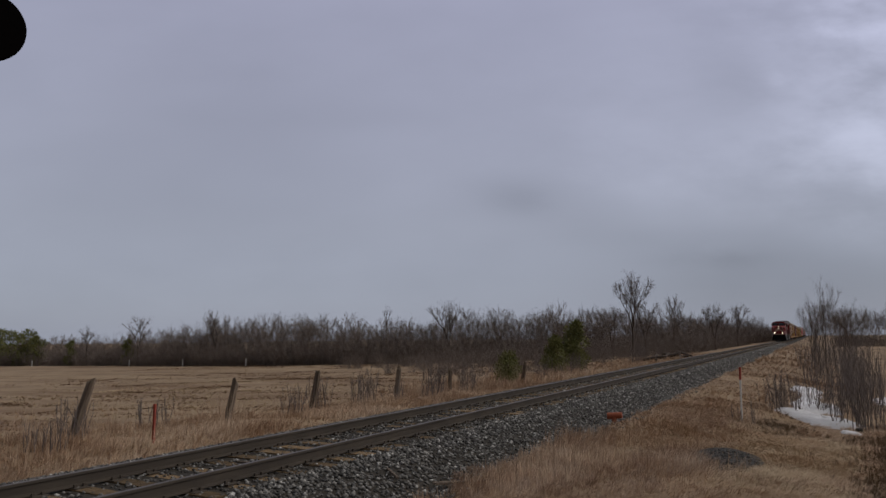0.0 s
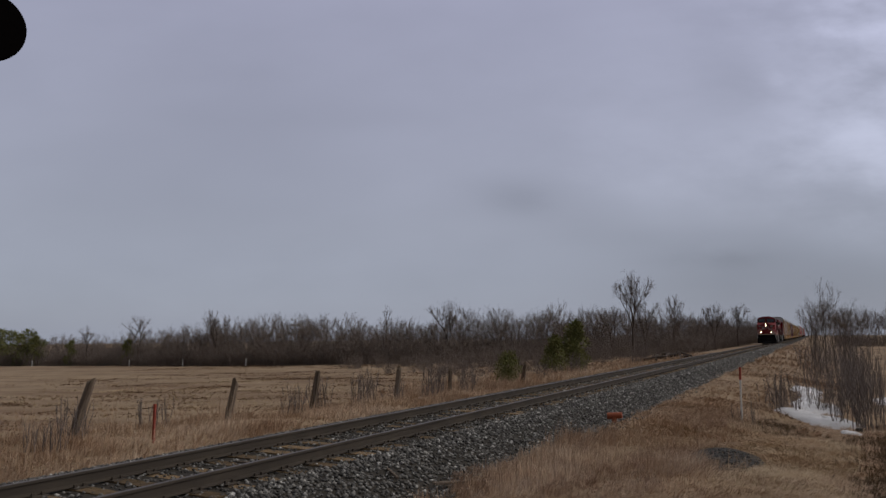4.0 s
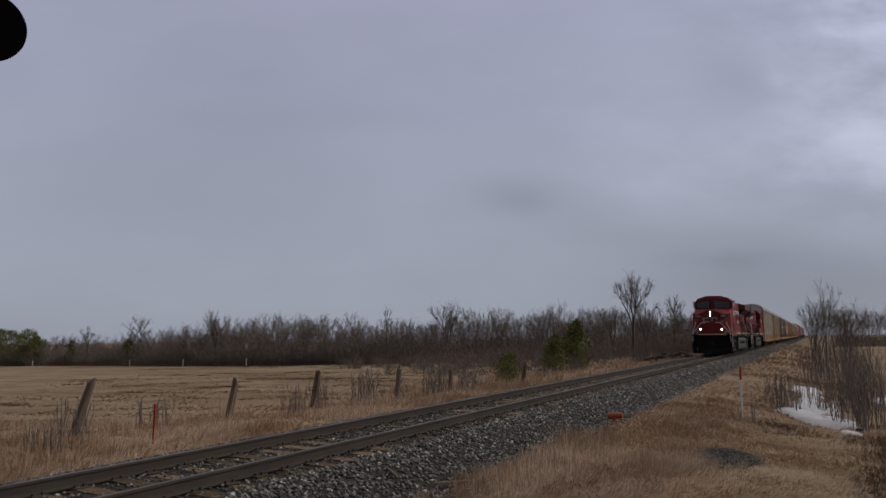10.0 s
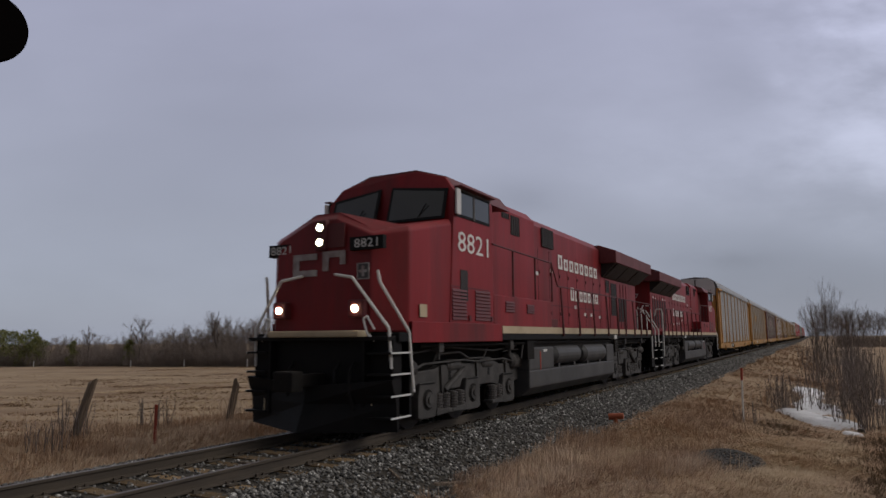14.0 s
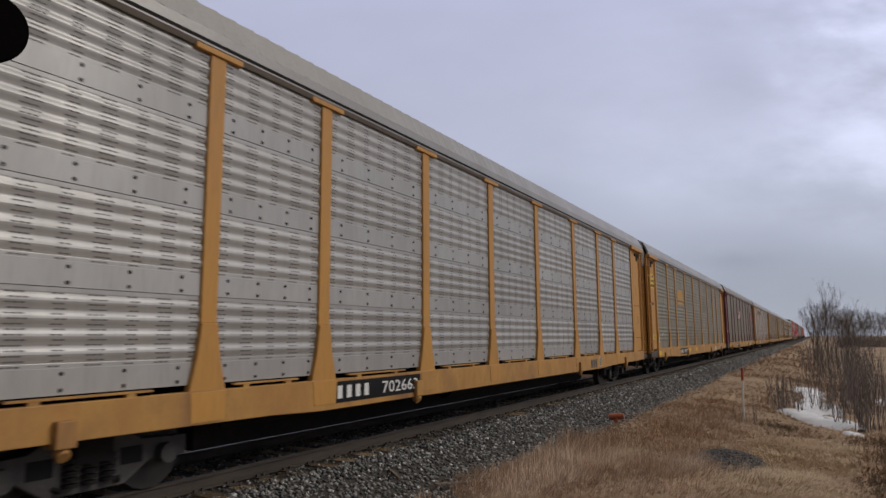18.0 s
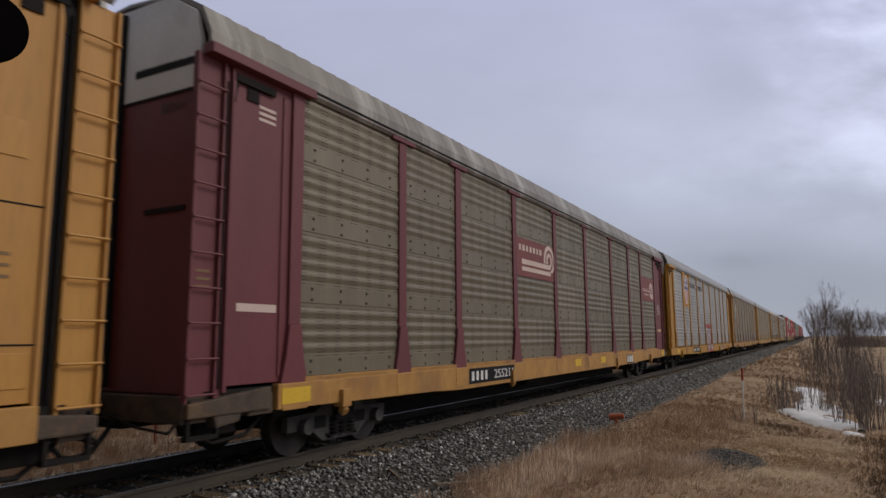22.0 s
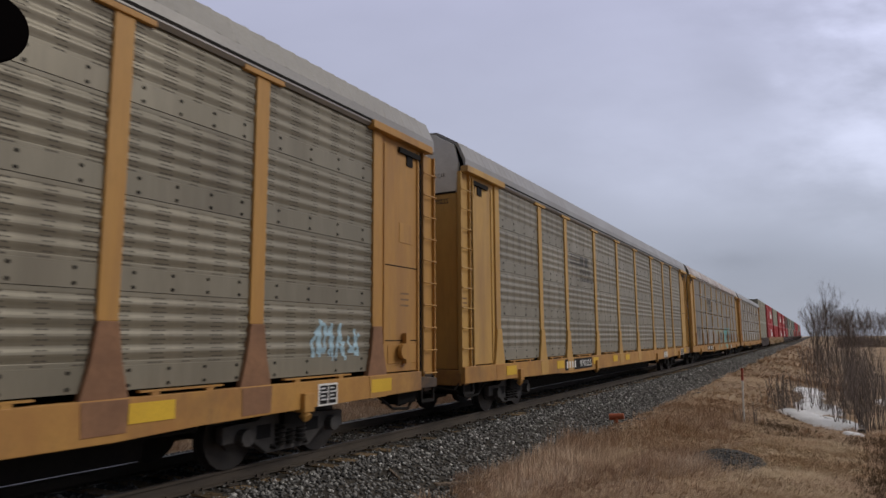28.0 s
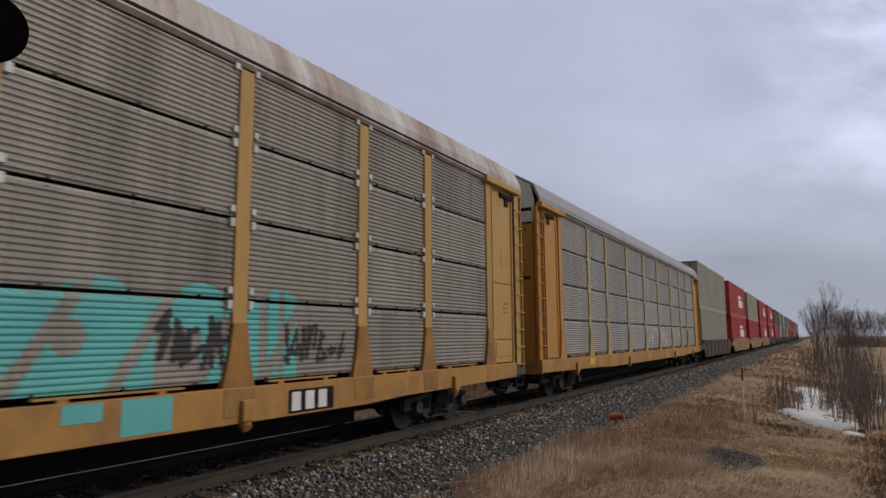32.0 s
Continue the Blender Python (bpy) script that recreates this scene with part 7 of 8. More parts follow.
    weeds = joined([tufts(420, 14, lambda n: (rng.normal(0.85, 0.22, n), rng.uniform(8.0, 13.5, n)), 0.08, 0.2, 0.006, 0.8), tufts(500, 12, lambda n: (rng.normal(1.3, 0.45, n), rng.uniform(13, 22, n)), 0.08, 0.24, 0.007, 0.7), tufts(260, 12, lambda n: (rng.normal(-1.1, 0.35, n), rng.normal(21.5, 1.2, n)), 0.08, 0.22, 0.006, 0.6)])
    tagged(new("brown_weeds", cloud_mesh("brown_weeds", *weeds, M["weeds"])), "dead dark brown weeds beside the ditch", "weeds", kind="stuff")


build_grass()


# ---- paint on the cars: emblems, lettering and graffiti, laid on the ribs of the panels ----
M["logo_yellow"] = surf("yellow_emblem_paint", (0.52, 0.27, 0.03), (0.46, 0.24, 0.03), 2.0, 0.6, 0, 0.05)
M["logo_black"] = surf("faded_black_paint", (0.06, 0.058, 0.055), (0.09, 0.085, 0.08), 2.0, 0.7, 0, 0.05)
M["faded_mark"] = surf("faded_brown_stencil_paint", (0.17, 0.10, 0.05), (0.22, 0.13, 0.055), 3.0, 0.7, 0, 0.05)
M["logo_maroon"] = surf("maroon_panel_paint", (0.19, 0.045, 0.04), (0.16, 0.04, 0.036), 1.2, 0.6, 0, 0.05)
M["logo_blue"] = surf("blue_emblem_paint", (0.05, 0.06, 0.28), (0.06, 0.07, 0.24), 2.0, 0.6, 0, 0.05)
M["logo_red"] = surf("red_emblem_paint", (0.42, 0.06, 0.06), (0.36, 0.055, 0.055), 2.0, 0.6, 0, 0.05)
M["pink_white"] = surf("pinkish_white_paint", (0.62, 0.50, 0.44), (0.55, 0.43, 0.38), 2.0, 0.6, 0, 0.05)
M["spray_teal"] = surf("teal_spray_paint", (0.10, 0.40, 0.40), (0.13, 0.46, 0.44), 1.5, 0.6, 0, 0.05, dirt=(0.2, 0.3, 0.3), amount=0.3)
M["spray_white"] = surf("white_spray_paint", (0.60, 0.60, 0.60), (0.46, 0.46, 0.47), 1.5, 0.5, 0.2, 0.05, dirt=(0.33, 0.33, 0.33), amount=0.4)
M["spray_dark"] = surf("black_spray_paint", (0.035, 0.033, 0.035), (0.06, 0.055, 0.055), 2.0, 0.7, 0, 0.05)
M["spray_red"] = surf("red_spray_paint", (0.42, 0.045, 0.05), (0.36, 0.04, 0.045), 1.5, 0.6, 0, 0.05)
M["spray_grey"] = surf("grey_white_spray_paint", (0.42, 0.41, 0.39), (0.31, 0.30, 0.28), 1.5, 0.6, 0, 0.05, dirt=(0.2, 0.19, 0.17), amount=0.4)
M["spray_lime"] = surf("pale_lime_spray_paint", (0.40, 0.40, 0.27), (0.32, 0.32, 0.22), 1.5, 0.6, 0, 0.05)
M["spray_blue"] = surf("pale_blue_spray_paint", (0.36, 0.52, 0.60), (0.30, 0.45, 0.54), 1.5, 0.6, 0, 0.05)
M["patch_yellow"] = surf("fresh_yellow_paint", (0.66, 0.42, 0.025), (0.60, 0.37, 0.025), 2.0, 0.6, 0, 0.05)

RACKS = [o for o, *_ in MOVING if o.name.startswith("autorack_car")]


def painted(car, kind, material, inside, y0, y1, z0, z1, name, label, step=0.04, lift=0.005):
    """Lays paint on the ribs of the near side wherever inside(y, z) holds."""
    rows, base, top = 4, 1.17, 5.12
    h = (top - base) / rows
    prof = [(0.031, 0.0), (0.031, h)] if kind == "flat" else sheet_profile(kind, h - (0.042 if kind == "fine" else 0.006))
    m = Mesh()
    ys = np.arange(y0, y1, step)
    for i in range(rows):
        for (da, za), (db, zb) in zip(prof, prof[1:]):
            parts_ = max(1, int(round((zb - za) / (0.02 if kind == "flat" else 0.06))))
            for k in range(parts_):
                fa, fb = k / parts_, (k + 1) / parts_
                pa, pb = da + (db - da) * fa, da + (db - da) * fb
                qa, qb = za + (zb - za) * fa + base + i * h, za + (zb - za) * fb + base + i * h
                zm = (qa + qb) / 2
                if zm < z0 or zm > z1 or qb - qa < 1e-4:
                    continue
                run = None
                for y in list(ys) + [y1 + 9]:
                    on = y < y1 and inside(y + step / 2, zm)
                    if on and run is None:
                        run = y
                    elif not on and run is not None:
                        e = min(y, y1)
                        m.add([(1.47 + pa + lift, run, qa), (1.47 + pa + lift, e, qa), (1.47 + pb + lift, e, qb), (1.47 + pb + lift, run, qb)], [(0, 1, 2, 3)])
                        run = None
    if m.f:
        ob = part(name, m, material, car, label)
        if name.startswith(("graffiti", "name_bar", "shield_stripe")):
            ob["kind"] = "stuff"


def clear(y):
    """Off the side posts."""
    return all(abs(y - b) > 0.13 for b in BAYS)


def rect(a, b, c, d):
    return lambda y, z: a <= y <= b and c <= z <= d and clear(y)


def strokes(lines, w):
    """Round-tipped brush strokes through lists of (y, z)."""
    seg = [(p, q) for ln in lines for p, q in zip(ln, ln[1:])]

    def on(y, z):
        for (a, b), (c, d) in seg:
            L = (c - a) ** 2 + (d - b) ** 2
            t = 0 if L == 0 else max(0, min(1, ((y - a) * (c - a) + (z - b) * (d - b)) / L))
            if (y - a - t * (c - a)) ** 2 + (z - b - t * (d - b)) ** 2 < w * w:
                return True
        return False
    return on


def plain_bars(n, y0, y1, z0, z1, share=0.6):
    """Upright bars in a row, in place of a name."""
    s = (y1 - y0) / n
    return lambda y, z: y0 <= y <= y1 and z0 <= z <= z1 and ((y - y0) % s) < s * share and clear(y)


def sill_plate(car, y0, y1, number, brand=4, plate=True, z0=0.76, z1=1.06):
    """The black plate on the side sill: plain bars for the owner's mark, and the car's number."""
    if plate:
        part("number_plate", Mesh().box(1.5605, 1.5635, y0, y1, z0, z1), M["black"], car, "black plate with white markings")
    L = y1 - y0
    step = 0.36 * L / brand
    for i in range(brand):
        a = y0 + 0.05 * L + i * step
        part("mark_bar", Mesh().box(1.565, 1.568, a, a + step * 0.5, z0 + 0.06, z1 - 0.06), M["white"], car)
    sign(car, number, 0.44 * L, z1 - z0 - 0.12, M["white"], (1.565, y0 + 0.52 * L, z0 + 0.06), "+x", "car_number")


def owner_bars(car, y0, y1, material, plate=True, z0=0.74, z1=0.98):
    if plate:
        part("owner_plate", Mesh().box(1.5605, 1.5635, y0 - 0.06, y1 + 0.06, z0 - 0.03, z1 + 0.03), M["black"], car)
    for i in range(3):
        a = y0 + i * (y1 - y0) / 3
        part("mark_bar", Mesh().box(1.565, 1.568, a, a + (y1 - y0) / 3 * 0.65, z0, z1), material, car)


def data_panel(car, y, z=0.90, w=0.34):
    """A white-edged panel of unreadable data, in dark blocks with pale lines."""
    pan = part("data_panel", Mesh().box(1.5605, 1.5635, y, y + w, z - 0.15, z + 0.15), M["white"], car, "white-edged data panel")
    for a, b in ((0.03, w / 2 - 0.012), (w / 2 + 0.012, w - 0.03)):
        part("data_block", Mesh().box(1.565, 1.567, y + a, y + b, z - 0.125, z + 0.125), M["black"], pan)
        for k in range(4):
            part("data_line", Mesh().box(1.5675, 1.5685, y + a + 0.02, y + a + (b - a) * (0.9 if k % 2 else 0.7), z + 0.075 - 0.05 * k, z + 0.095 - 0.05 * k), M["end_white"], car)


def yellow_patch(car, y, w=0.55):
    part("yellow_patch", Mesh().box(1.5605, 1.5695, y, y + w, 0.84, 1.04), M["patch_yellow"], car, "fresh yellow paint patch")


def end_panel_marks(car, number):
    """Small stencils on the end doors and wings."""
    sign(car, "EXCESS HEIGHT CAR", 0.85, 0.09, M["logo_black"], (0.25, 0.094, 4.95), "-y", "stencil")
    sign(car, number, 0.42, 0.10, M["logo_black"], (0.75, 0.094, 4.40), "-y", "car_number")
    for k in range(3):
        part("stencil_bar", Mesh().box(1.452, 1.455, 0.12, 0.32, 2.25 + 0.09 * k, 2.285 + 0.09 * k), M["faded_mark"], car)
        part("stencil_bar", Mesh().box(1.481, 1.484, CAR_L - 1.15, CAR_L - 0.90, 2.2 + 0.10 * k, 2.23 + 0.10 * k), M["faded_mark"], car)


c1, c2, c3, c4, c5, c6, c7, c8 = RACKS
for c, num in zip(RACKS, ("702663", "996120", "255211", "993028", "853007", "970225", "255502", "604118")):
    end_panel_marks(c, num)
sill_plate(c1, 6.6, 9.0, "702663")
owner_bars(c1, 19.05, 19.75, M["logo_black"], False)
data_panel(c1, 20.0)
sill_plate(c2, 6.75, 8.95, "996120")
owner_bars(c2, 20.0, 20.7, M["white"])
data_panel(c2, 22.9)
sill_plate(c3, 6.75, 9.0, "255211")
owner_bars(c3, 19.4, 20.3, M["white"])
sill_plate(c4, 6.55, 8.95, "993028")
owner_bars(c4, 19.0, 19.8, M["white"])
data_panel(c4, 20.75)
owner_bars(c5, 18.5, 19.2, M["white"])
data_panel(c5, 23.5, w=0.42)
sill_plate(c6, 5.95, 8.45, "970225")
owner_bars(c6, 19.6, 20.4, M["white"])
data_panel(c6, 23.85, w=0.5)
data_panel(c6, 24.42, w=0.26)
sill_plate(c7, 5.7, 8.35, "255502")
owner_bars(c7, 18.75, 19.55, M["white"])
for c, ys in ((c2, (9.4, 11.6, 1.46)), (c3, (1.46, 16.0, 13.4, CAR_L - 1.3)), (c5, (16.2, 18.0, 20.6, 13.0, 24.75)), (c6, (2.0, 5.3, 8.6, 10.9, 12.6, 24.78)), (c4, (1.58,)), (c8, (4.0,))):
    for y in ys:
        yellow_patch(c, y)
# yellow notices on the second car's end wing
for z in (3.75, 1.55):
    part("notice", Mesh().box(1.481, 1.485, 0.72, 1.42, z, z + (0.62 if z > 3 else 0.2)), M["patch_yellow"], c2, "yellow notice sheet")
    if z > 3:
        part("notice_line", Mesh().box(1.486, 1.488, 0.80, 0.86, z + 0.48, z + 0.55).box(1.486, 1.488, 0.94, 1.30, z + 0.46, z + 0.57), M["logo_black"], c2)
        sign(c2, "Quality", 0.50, 0.13, M["logo_black"], (1.486, 0.82, z + 0.25), "+x", "notice_word")
        sign(c2, "Auto Rack", 0.60, 0.13, M["logo_black"], (1.486, 0.77, z + 0.06), "+x", "notice_word")
        part("notice_line", Mesh().box(1.486, 1.488, 0.80, 1.34, z + 0.225, z + 0.235), M["logo_black"], c2)
    else:
        for k in range(2):
            part("notice_line", Mesh().box(1.486, 1.488, 0.86, 1.28, z + 0.05 + 0.07 * k, z + 0.085 + 0.07 * k), M["logo_black"], c2)
sign(c2, "B-1249", 0.42, 0.11, M["logo_black"], (1.482, 0.78, 3.02), "+x", "stencil")
# a round white sign with a slanting bar on the first post's foot
disc = part("round_sign", Mesh().tube((1.546, 1.72, 1.52), (1.550, 1.72, 1.52), 0.115, 20), M["white"], c2, "round white sign with a dark slanting bar")
part("sign_bar", Mesh().prism([(1.63, 1.58), (1.66, 1.61), (1.81, 1.46), (1.78, 1.43)], 1.551, 1.553, "x"), M["logo_black"], disc)
# a pale chalk curve and two dark spots on the first bay
painted(c2, "wide", M["spray_white"], strokes([[(2.55, 1.52), (2.62, 1.70), (2.78, 1.80), (3.0, 1.82)]], 0.02), 2.4, 3.1, 1.3, 1.95, "chalk_mark", "pale chalk curve", 0.02, 0.006)
# second car: three yellow blocks with a line beneath
for a in (7.05, 7.58, 8.08):
    painted(c2, "flat", M["logo_yellow"], rect(a, a + 0.42, 3.52, 4.04), a, a + 0.46, 3.5, 4.06, "emblem_block", "yellow emblem block")
painted(c2, "flat", M["logo_yellow"], rect(6.98, 8.56, 3.30, 3.42), 6.9, 8.6, 3.28, 3.45, "emblem_line", "yellow emblem line")
# third car: maroon panels with a pale wheel sign
painted(c3, "flat", M["logo_maroon"], rect(9.43, 12.0, 3.12, 4.06), 9.4, 12.0, 3.1, 4.1, "emblem_panel", "maroon emblem panel", 0.08)


def wheel_sign(y0, z0, k):
    def on(y, z):
        dy, dz = (y - y0) / k, (z - z0) / k
        r = math.hypot(dy, dz)
        arc = (0.30 < r < 0.42 or 0.12 < r < 0.22) and not (dy < 0 and dz < -0.1) and dz > -0.3
        lines = dy < 0.1 and dy > -2.0 and (-0.42 < dz < -0.30 or -0.24 < dz < -0.12)
        return (arc or lines) and clear(y)
    return on


painted(c3, "flat", M["pink_white"], wheel_sign(11.62, 3.66, 0.95), 9.5, 12.0, 3.1, 4.1, "wheel_sign", "pinkish white wheel sign", 0.025, 0.010)
painted(c3, "flat", M["pink_white"], plain_bars(7, 9.55, 11.15, 3.74, 3.90), 9.5, 11.2, 3.7, 3.95, "name_bars", "pinkish white name bars", 0.03, 0.010)
painted(c3, "flat", M["logo_maroon"], rect(22.5, 24.8, 3.15, 4.12), 22.45, 24.8, 3.15, 4.12, "emblem_panel", "maroon emblem panel", 0.08)


def tail_sign(y, z):
    """A thick open ring with an inner arc, a short tail and two lines running into it."""
    dy, dz = y - 24.22, z - 3.60
    r = math.hypot(dy, dz)
    ring = 0.17 < r < 0.33 and not (dy < -0.05 and abs(dz + 0.02) < 0.09)
    tail = 0.12 < dy < 0.36 and -0.36 < dz < -0.22 and dy + dz > -0.14
    arc = 0.07 < r < 0.11 and dz > 0
    return (ring or tail or arc or (-1.6 < dy < 0.02 and (0.0 < dz < 0.035 or -0.075 < dz < -0.04))) and clear(y)


painted(c3, "flat", M["pink_white"], tail_sign, 22.6, 24.8, 3.15, 4.1, "wheel_sign", "pinkish white ring sign", 0.02, 0.010)
painted(c3, "flat", M["pink_white"], plain_bars(7, 22.9, 23.75, 3.36, 3.42), 22.9, 23.8, 3.34, 3.44, "name_bars", "pinkish white name bars", 0.03, 0.010)
part("end_stripe", Mesh().box(1.481, 1.485, 0.72, 1.4, 2.0, 2.10), M["pink_white"], c3)
for k in range(3):
    part("end_bar", Mesh().box(1.481, 1.485, 1.0, 1.3, 4.62 - 0.08 * k, 4.66 - 0.08 * k), M["pink_white"], c3)
tail_panel = part("data_panel", Mesh().box(1.487, 1.490, CAR_L - 1.45, CAR_L - 0.9, 2.62, 3.02), M["pink_white"], c3, "pale-edged data panel")
part("panel_field", Mesh().box(1.491, 1.493, CAR_L - 1.43, CAR_L - 0.92, 2.64, 3.0), M["maroon"], tail_panel)
for k in range(4):
    for a in (0.0, 0.17, 0.34):
        part("data_line", Mesh().box(1.494, 1.496, CAR_L - 1.40 + a, CAR_L - 1.28 + a, 2.68 + 0.08 * k, 2.715 + 0.08 * k), M["pink_white"], c3)
part("end_stripe", Mesh().box(1.487, 1.490, CAR_L - 1.5, CAR_L - 0.85, 1.88, 1.98), M["pink_white"], c3, "pale stripe")
part("stripe_line", Mesh().box(1.491, 1.493, CAR_L - 1.47, CAR_L - 0.88, 1.91, 1.95), M["patch_yellow"], c3)


def shield(y, z, k=1.0):
    """A shield with a shouldered top and a pointed foot."""
    dy, dz = (y - 5.45) / (0.62 * k), (z - 4.2) / (0.78 * k)
    if dz > 0.62:
        return abs(dy) < 0.95 - 0.25 * (dz - 0.62) and dz < 1.0 - 0.22 * abs(abs(dy) - 0.05) * 2 * (abs(dy) < 0.6) - 0.12 * (abs(dy) >= 0.6)
    if dz > -0.35:
        return abs(dy) < 0.86 + 0.10 * math.cos(dz * 3)
    return abs(dy) < 0.92 * math.sqrt(max(0, 1 - ((dz + 0.35) / 0.65) ** 2)) and dz > -1.0


painted(c4, "flat", M["gold"], lambda y, z: clear(y) and 4.4 < y < 6.45 and z > 3.24, 4.4, 6.45, 3.2, 5.12, "emblem_panel", "golden yellow emblem panel", 0.1)
painted(c4, "flat", M["white"], lambda y, z: shield(y, z), 4.6, 6.3, 3.2, 5.1, "shield_edge", "white shield outline", 0.025, 0.009)
painted(c4, "flat", M["logo_blue"], lambda y, z: shield(y, z, 0.92) and z > 4.22, 4.6, 6.3, 4.2, 5.1, "shield_field", "blue head of a shield", 0.025, 0.013)
painted(c4, "flat", M["logo_red"], lambda y, z: shield(y, z, 0.92) and z < 4.19 and ((y - 4.85) % 0.172) < 0.088, 4.6, 6.3, 3.2, 4.2, "shield_stripe", "red shield stripes", 0.022, 0.013)
for n, a, b, z in ((5, 5.05, 5.85, 4.62), (7, 5.0, 5.95, 4.36)):
    painted(c4, "flat", M["white"], plain_bars(n, a, b, z, z + 0.17), a, b, z, z + 0.18, "name_bars", "white name bars", 0.02, 0.017)
sign(c4, "BUILDING", 1.85, 0.27, M["logo_black"], (1.509, 6.72, 4.42), "+x")
sign(c4, "AMERICA", 1.7, 0.27, M["logo_black"], (1.509, 9.66, 4.42), "+x")
def on_sill(car, material, inside, y0, y1, label, x=1.562):
    """Paint on the side sill, in the same strokes."""
    m, step = Mesh(), 0.03
    for z in np.arange(0.70, 1.09, 0.03):
        for y in np.arange(y0, y1, step):
            if inside(y + step / 2, z + 0.015):
                m.add([(x, y, z), (x, y + step, z), (x, y + step, z + 0.03), (x, y, z + 0.03)], [(0, 1, 2, 3)])
    if m.f:
        part("graffiti_foot", m, material, car, label)["kind"] = "stuff"


# fourth car: tall rounded white strokes with dark outlines on a red ground, down over the sill
ground_ = lambda y, z: 12.25 + 0.1 * math.sin(9 * z) < y < 14.75 + 0.08 * math.sin(7 * z) and z < 2.42 + 0.05 * math.sin(11 * y) + 0.03 * math.sin(31 * y)
painted(c4, "wide", M["spray_red"], ground_, 12.1, 14.85, 1.17, 2.55, "graffiti_fill", "red graffiti fill", 0.05)
gl = [[(12.46, 0.80), (12.42, 1.4), (12.55, 2.0), (12.68, 2.18), (12.80, 2.0), (12.80, 1.4), (12.72, 0.80), (12.50, 0.75)],
      [(13.00, 0.95), (13.02, 2.10)], [(13.02, 2.12), (13.22, 2.1), (13.28, 1.85), (13.05, 1.6), (13.25, 1.3), (13.28, 0.85)],
      [(13.46, 1.0), (13.52, 2.1), (13.64, 1.6), (13.78, 2.1), (13.82, 0.95)], [(14.0, 0.9), (14.02, 2.12)],
      [(14.55, 2.1), (14.25, 2.12), (14.2, 1.6), (14.45, 1.55)], [(14.2, 1.6), (14.22, 0.85), (14.5, 0.88)]]
for mat_, w_, lift_, lab_ in ((M["spray_dark"], 0.105, 0.009, "black graffiti outline"), (M["spray_white"], 0.068, 0.013, "white graffiti strokes")):
    painted(c4, "wide", mat_, strokes(gl, w_), 12.2, 14.8, 1.17, 2.4, "graffiti", lab_, 0.025, lift_)
on_sill(c4, M["spray_red"], ground_, 12.1, 14.7, "red graffiti on the sill", 1.5735)
on_sill(c4, M["spray_dark"], strokes(gl, 0.105), 12.1, 14.8, "black graffiti outline on the sill", 1.5755)
on_sill(c4, M["spray_white"], strokes(gl, 0.068), 12.1, 14.8, "white graffiti strokes on the sill", 1.5775)


def scrawl(car, kind, material, y, z, w, h, seed, label, thick=0.028, n=5):
    rng = random.Random(seed)
    ln = []
    for i in range(n):
        a = y + w * i / n
        pts = [(a + rng.uniform(0, w / n * 1.2), z + rng.uniform(0, h)) for _ in range(5)]
        ln.append(pts)
    painted(car, kind, material, strokes(ln, thick), y - 0.1, y + w * 1.3, z - 0.05, z + h + 0.05, "graffiti", label, 0.025, 0.008)


scrawl(c4, "wide", M["spray_dark"], 15.1, 1.95, 0.35, 0.6, 1, "black graffiti scrawl")
scrawl(c4, "wide", M["spray_white"], 22.9, 1.3, 1.3, 0.7, 2, "white graffiti scrawl", 0.02, 7)
scrawl(c4, "wide", M["spray_dark"], 11.6, 2.1, 0.5, 0.4, 3, "black graffiti scrawl")
# fifth car: a worn pink emblem panel near its head, brown stencils, pale blue scrawl
painted(c5, "wide", M["pink_white"], lambda y, z: clear(y) and 3.6 < y < 4.3 and 3.2 < z < 4.5 and (z > 4.0 or ((y - 3.6) % 0.16) < 0.09), 3.55, 4.3, 3.1, 4.6, "faded_emblem", "faded pinkish emblem", 0.04)
scrawl(c5, "wide", M["spray_blue"], 23.4, 1.35, 1.1, 0.6, 4, "pale blue graffiti scrawl", 0.026, 7)
painted(c5, "wide", M["logo_black"], plain_bars(8, 15.6, 17.4, 2.0, 2.22, 0.45), 15.5, 17.5, 1.95, 2.3, "faded_stencil", "faded dark stencil bars", 0.03)
for y in (2.0, 2.9):
    for z in (3.0, 3.6, 4.2):
        painted(c5, "wide", M["logo_black"], rect(y, y + 0.75, z, z + 0.10), y, y + 0.8, z - 0.05, z + 0.12, "stencil_line", "faded stencil line", 0.05)


def speed_lines(car, kind, y0, z0):
    for k in range(4):
        painted(car, kind, M["logo_black"], rect(y0, y0 + 1.05, z0 - 0.085 * k, z0 - 0.085 * k + 0.045), y0, y0 + 1.1, z0 - 0.085 * k - 0.01, z0 - 0.085 * k + 0.06, "emblem_line", "faded black emblem line", 0.05)
    for a in (0.95, 1.38):
        painted(car, kind, M["logo_black"], rect(y0 + a, y0 + a + 0.34, z0 - 0.26, z0 + 0.05), y0 + a, y0 + a + 0.4, z0 - 0.3, z0 + 0.06, "emblem_block", "faded black emblem block", 0.04)
    for n, z, L in ((7, -0.50, 1.1), (8, -0.74, 1.3)):
        painted(car, kind, M["logo_black"], plain_bars(n, y0 + 0.95, y0 + 0.95 + L, z0 + z, z0 + z + 0.16), y0 + 0.9, y0 + 1.0 + L, z0 + z - 0.02, z0 + z + 0.18, "name_bars", "faded black name bars", 0.03)


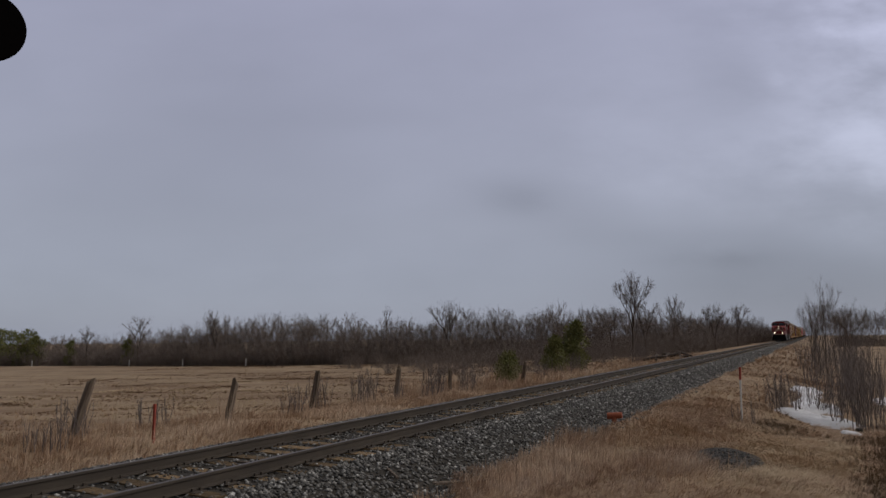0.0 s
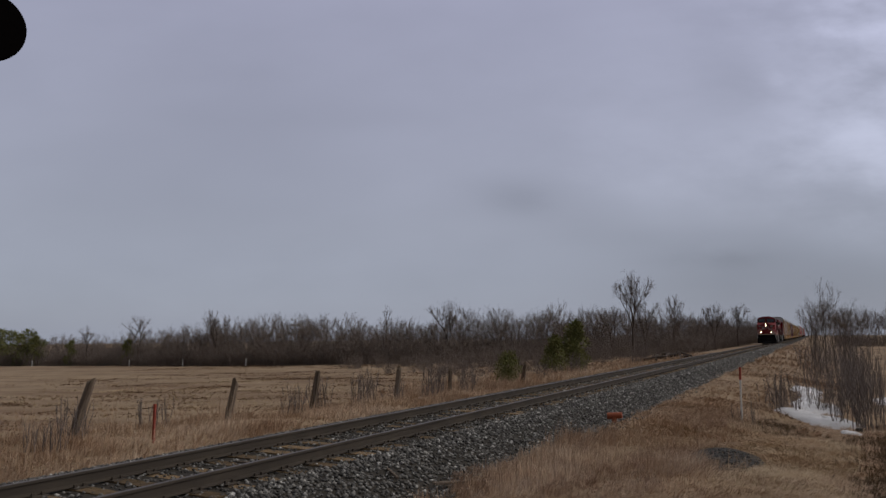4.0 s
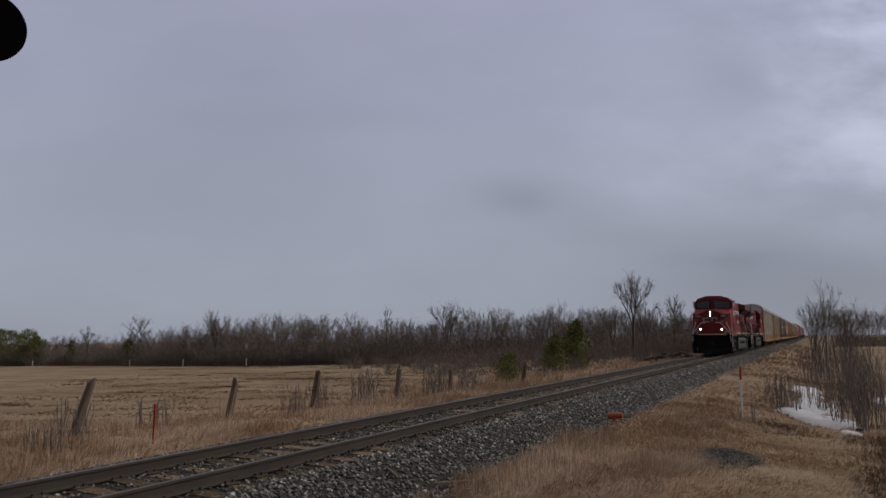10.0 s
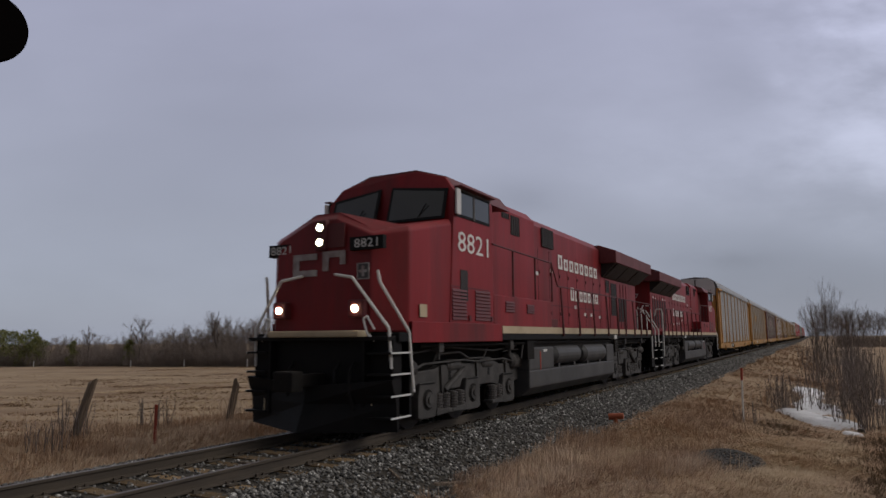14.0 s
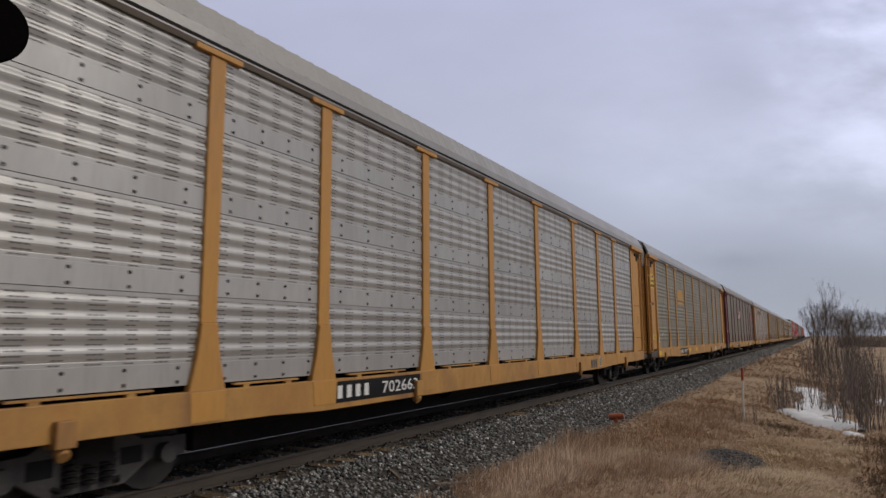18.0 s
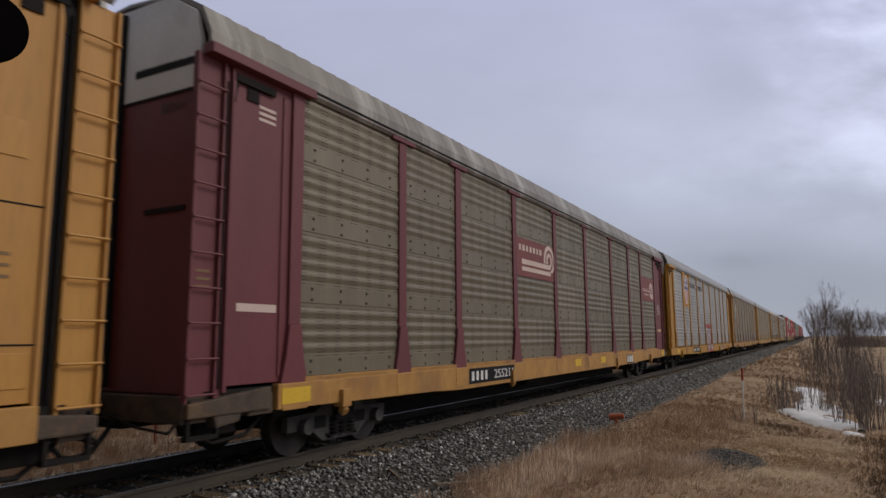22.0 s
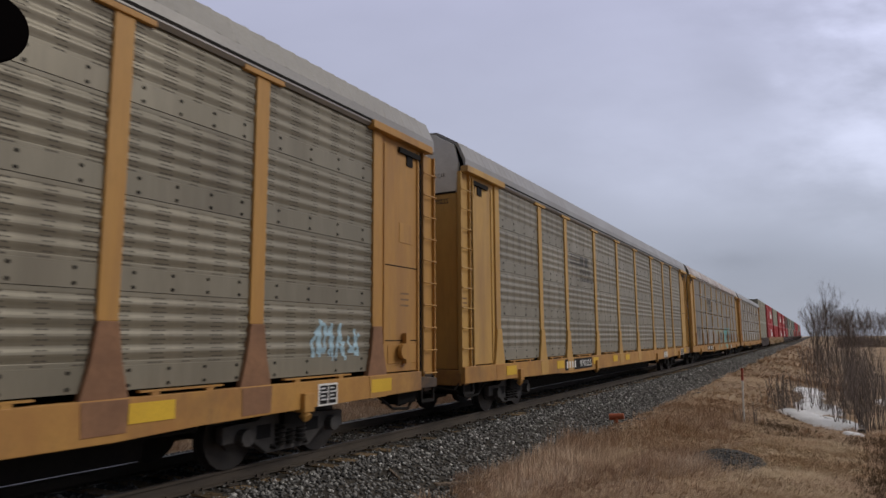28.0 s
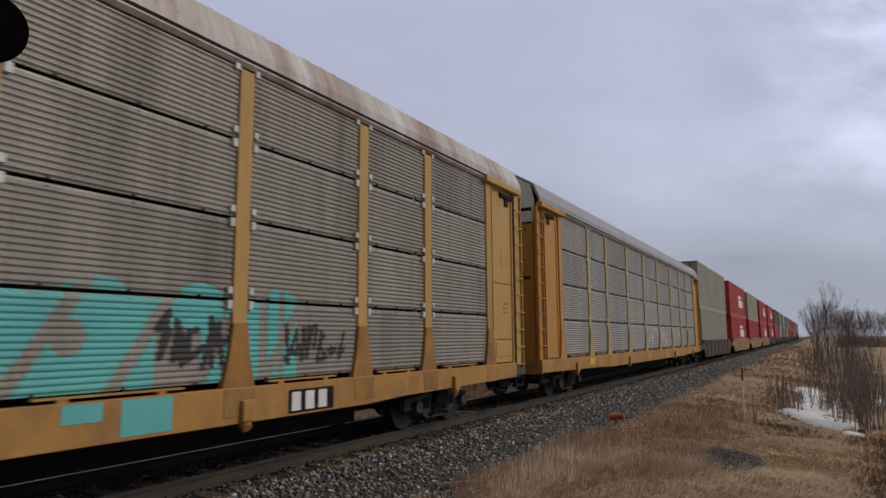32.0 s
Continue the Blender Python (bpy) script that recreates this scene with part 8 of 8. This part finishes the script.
speed_lines(c6, "wide", 6.85, 4.05)
painted(c7, "fine", M["zinc_grey"], lambda y, z: clear(y) and 6.62 < y < 9.2 and 3.17 < z < 4.12, 6.6, 9.2, 3.17, 4.12, "pale_sheet", "pale repainted panel", 0.3, 0.003)
speed_lines(c7, "flat", 6.9, 4.0)
# seventh car: graffiti along the foot of the panels
cloudy = [[(4.5, 1.25), (4.7, 2.0), (5.2, 2.25), (5.6, 1.9), (5.5, 1.3), (4.9, 1.2)], [(5.9, 1.9), (6.0, 2.35), (6.3, 2.45), (6.45, 2.2), (6.1, 1.9)], [(5.8, 1.75), (6.3, 1.5), (6.8, 1.7), (7.2, 2.4), (7.0, 2.5)], [(6.9, 1.2), (7.2, 1.8), (7.6, 2.3)]]
painted(c7, "fine", M["spray_dark"], strokes(cloudy, 0.035), 4.4, 7.8, 1.17, 2.6, "graffiti", "black graffiti outline", 0.03, 0.009)
rg = random.Random(3)
dabs = [[(a, z), (a + rg.uniform(0.2, 0.7), z + rg.uniform(-0.05, 0.05))] for a, z in ((rg.uniform(4.4, 9.3), rg.uniform(1.25, 2.1)) for _ in range(34))]
painted(c7, "fine", M["spray_grey"], strokes(dabs, 0.055), 4.4, 9.6, 1.17, 2.3, "graffiti_fill", "white graffiti highlights", 0.05, 0.006)
scrawl(c7, "fine", M["spray_dark"], 1.9, 1.3, 1.6, 1.0, 8, "black graffiti scrawl", 0.03, 6)
painted(c7, "fine", M["spray_lime"], lambda y, z: 10.9 < y < 14.6 and clear(y) and z < 2.2 - 0.12 * abs(math.sin(1.7 * y)) and (z > 1.85 + 0.12 * math.sin(3.3 * y) or math.sin(5 * y + 3 * z) > 0.72), 10.8, 14.6, 1.17, 2.25, "graffiti_fill", "pale lime graffiti", 0.06)
loops = [[(9.7, 1.4), (9.62, 1.7), (9.8, 2.05), (10.1, 2.1), (10.0, 1.75), (10.25, 1.45), (10.0, 1.25)], [(10.6, 1.7), (10.75, 1.9), (11.05, 1.88), (11.1, 1.65), (10.85, 1.55), (10.6, 1.7)], [(11.3, 1.3), (11.6, 1.25), (11.9, 1.5), (11.95, 1.85), (11.6, 2.05), (11.3, 2.0)],
         [(12.6, 1.95), (12.95, 1.95)], [(12.7, 1.6), (13.1, 1.75), (13.4, 1.6), (13.2, 1.35), (12.8, 1.3)], [(13.8, 1.3), (14.1, 2.0), (14.4, 1.35)]]
painted(c7, "fine", M["spray_grey"], strokes(loops, 0.032), 9.5, 14.6, 1.17, 2.2, "graffiti", "pale graffiti outline", 0.03, 0.010)
scrawl(c7, "fine", M["spray_dark"], 12.9, 1.3, 1.3, 0.65, 10, "black graffiti scrawl", 0.045, 5)
painted(c7, "fine", M["spray_teal"], lambda y, z: 15.0 < y < 18.9 and z < 2.2 - 0.10 * math.sin(5 * y) and not (16.7 < y < 17.3 and z < 1.8) and math.sin(6 * y - 4 * z) > -0.86 and (y > 16.2 or math.hypot(y - 15.75, z - 1.7) > 0.18) and (y < 17.6 or (y * 3) % 1 < 0.66), 15.0, 18.9, 1.17, 2.3, "graffiti_fill", "teal graffiti letters", 0.05)
scrawl(c7, "fine", M["spray_dark"], 16.7, 1.3, 1.0, 0.7, 14, "black graffiti scrawl", 0.04, 5)
scrawl(c7, "fine", M["spray_dark"], 18.5, 1.35, 1.4, 0.5, 15, "black graffiti tag", 0.03, 7)
part("graffiti_foot", Mesh().box(1.562, 1.566, 16.3, 16.9, 0.72, 1.08).box(1.562, 1.566, 15.7, 16.1, 0.9, 1.08), M["spray_teal"], c7)
part("graffiti_foot", Mesh().box(1.562, 1.566, 11.4, 11.8, 0.72, 1.08).box(1.562, 1.566, 12.6, 13.3, 0.86, 1.08), M["spray_lime"], c7)
scrawl(c8, "fine", M["spray_white"], 11.8, 1.25, 9.0, 0.85, 17, "white graffiti letters", 0.05, 16)
# weld bolts beside the posts of the old cars
for c in (c7, c8):
    bm_ = Mesh()
    for y in BAYS[1:-1]:
        for k in range(5):
            for d in (-0.17, 0.17):
                zc = 1.17 + k * 0.9875
                bm_.box(1.49, 1.53, y + d - 0.035, y + d + 0.035, zc - 0.13 if k else zc, zc - 0.03 if k else zc + 0.08).box(1.49, 1.53, y + d - 0.035, y + d + 0.035, zc + 0.05, zc + 0.13)
    part("post_bolts", bm_, M["spray_white"], c)["kind"] = "stuff"


def motions():
    for ob, y0, *turn in MOVING:
        walk(ob, [(t, pose(TX, train_y(y0, t), 0, 0, 0, turn[0] if turn else 0)) for t in range(0, 33, 4)])


motions()
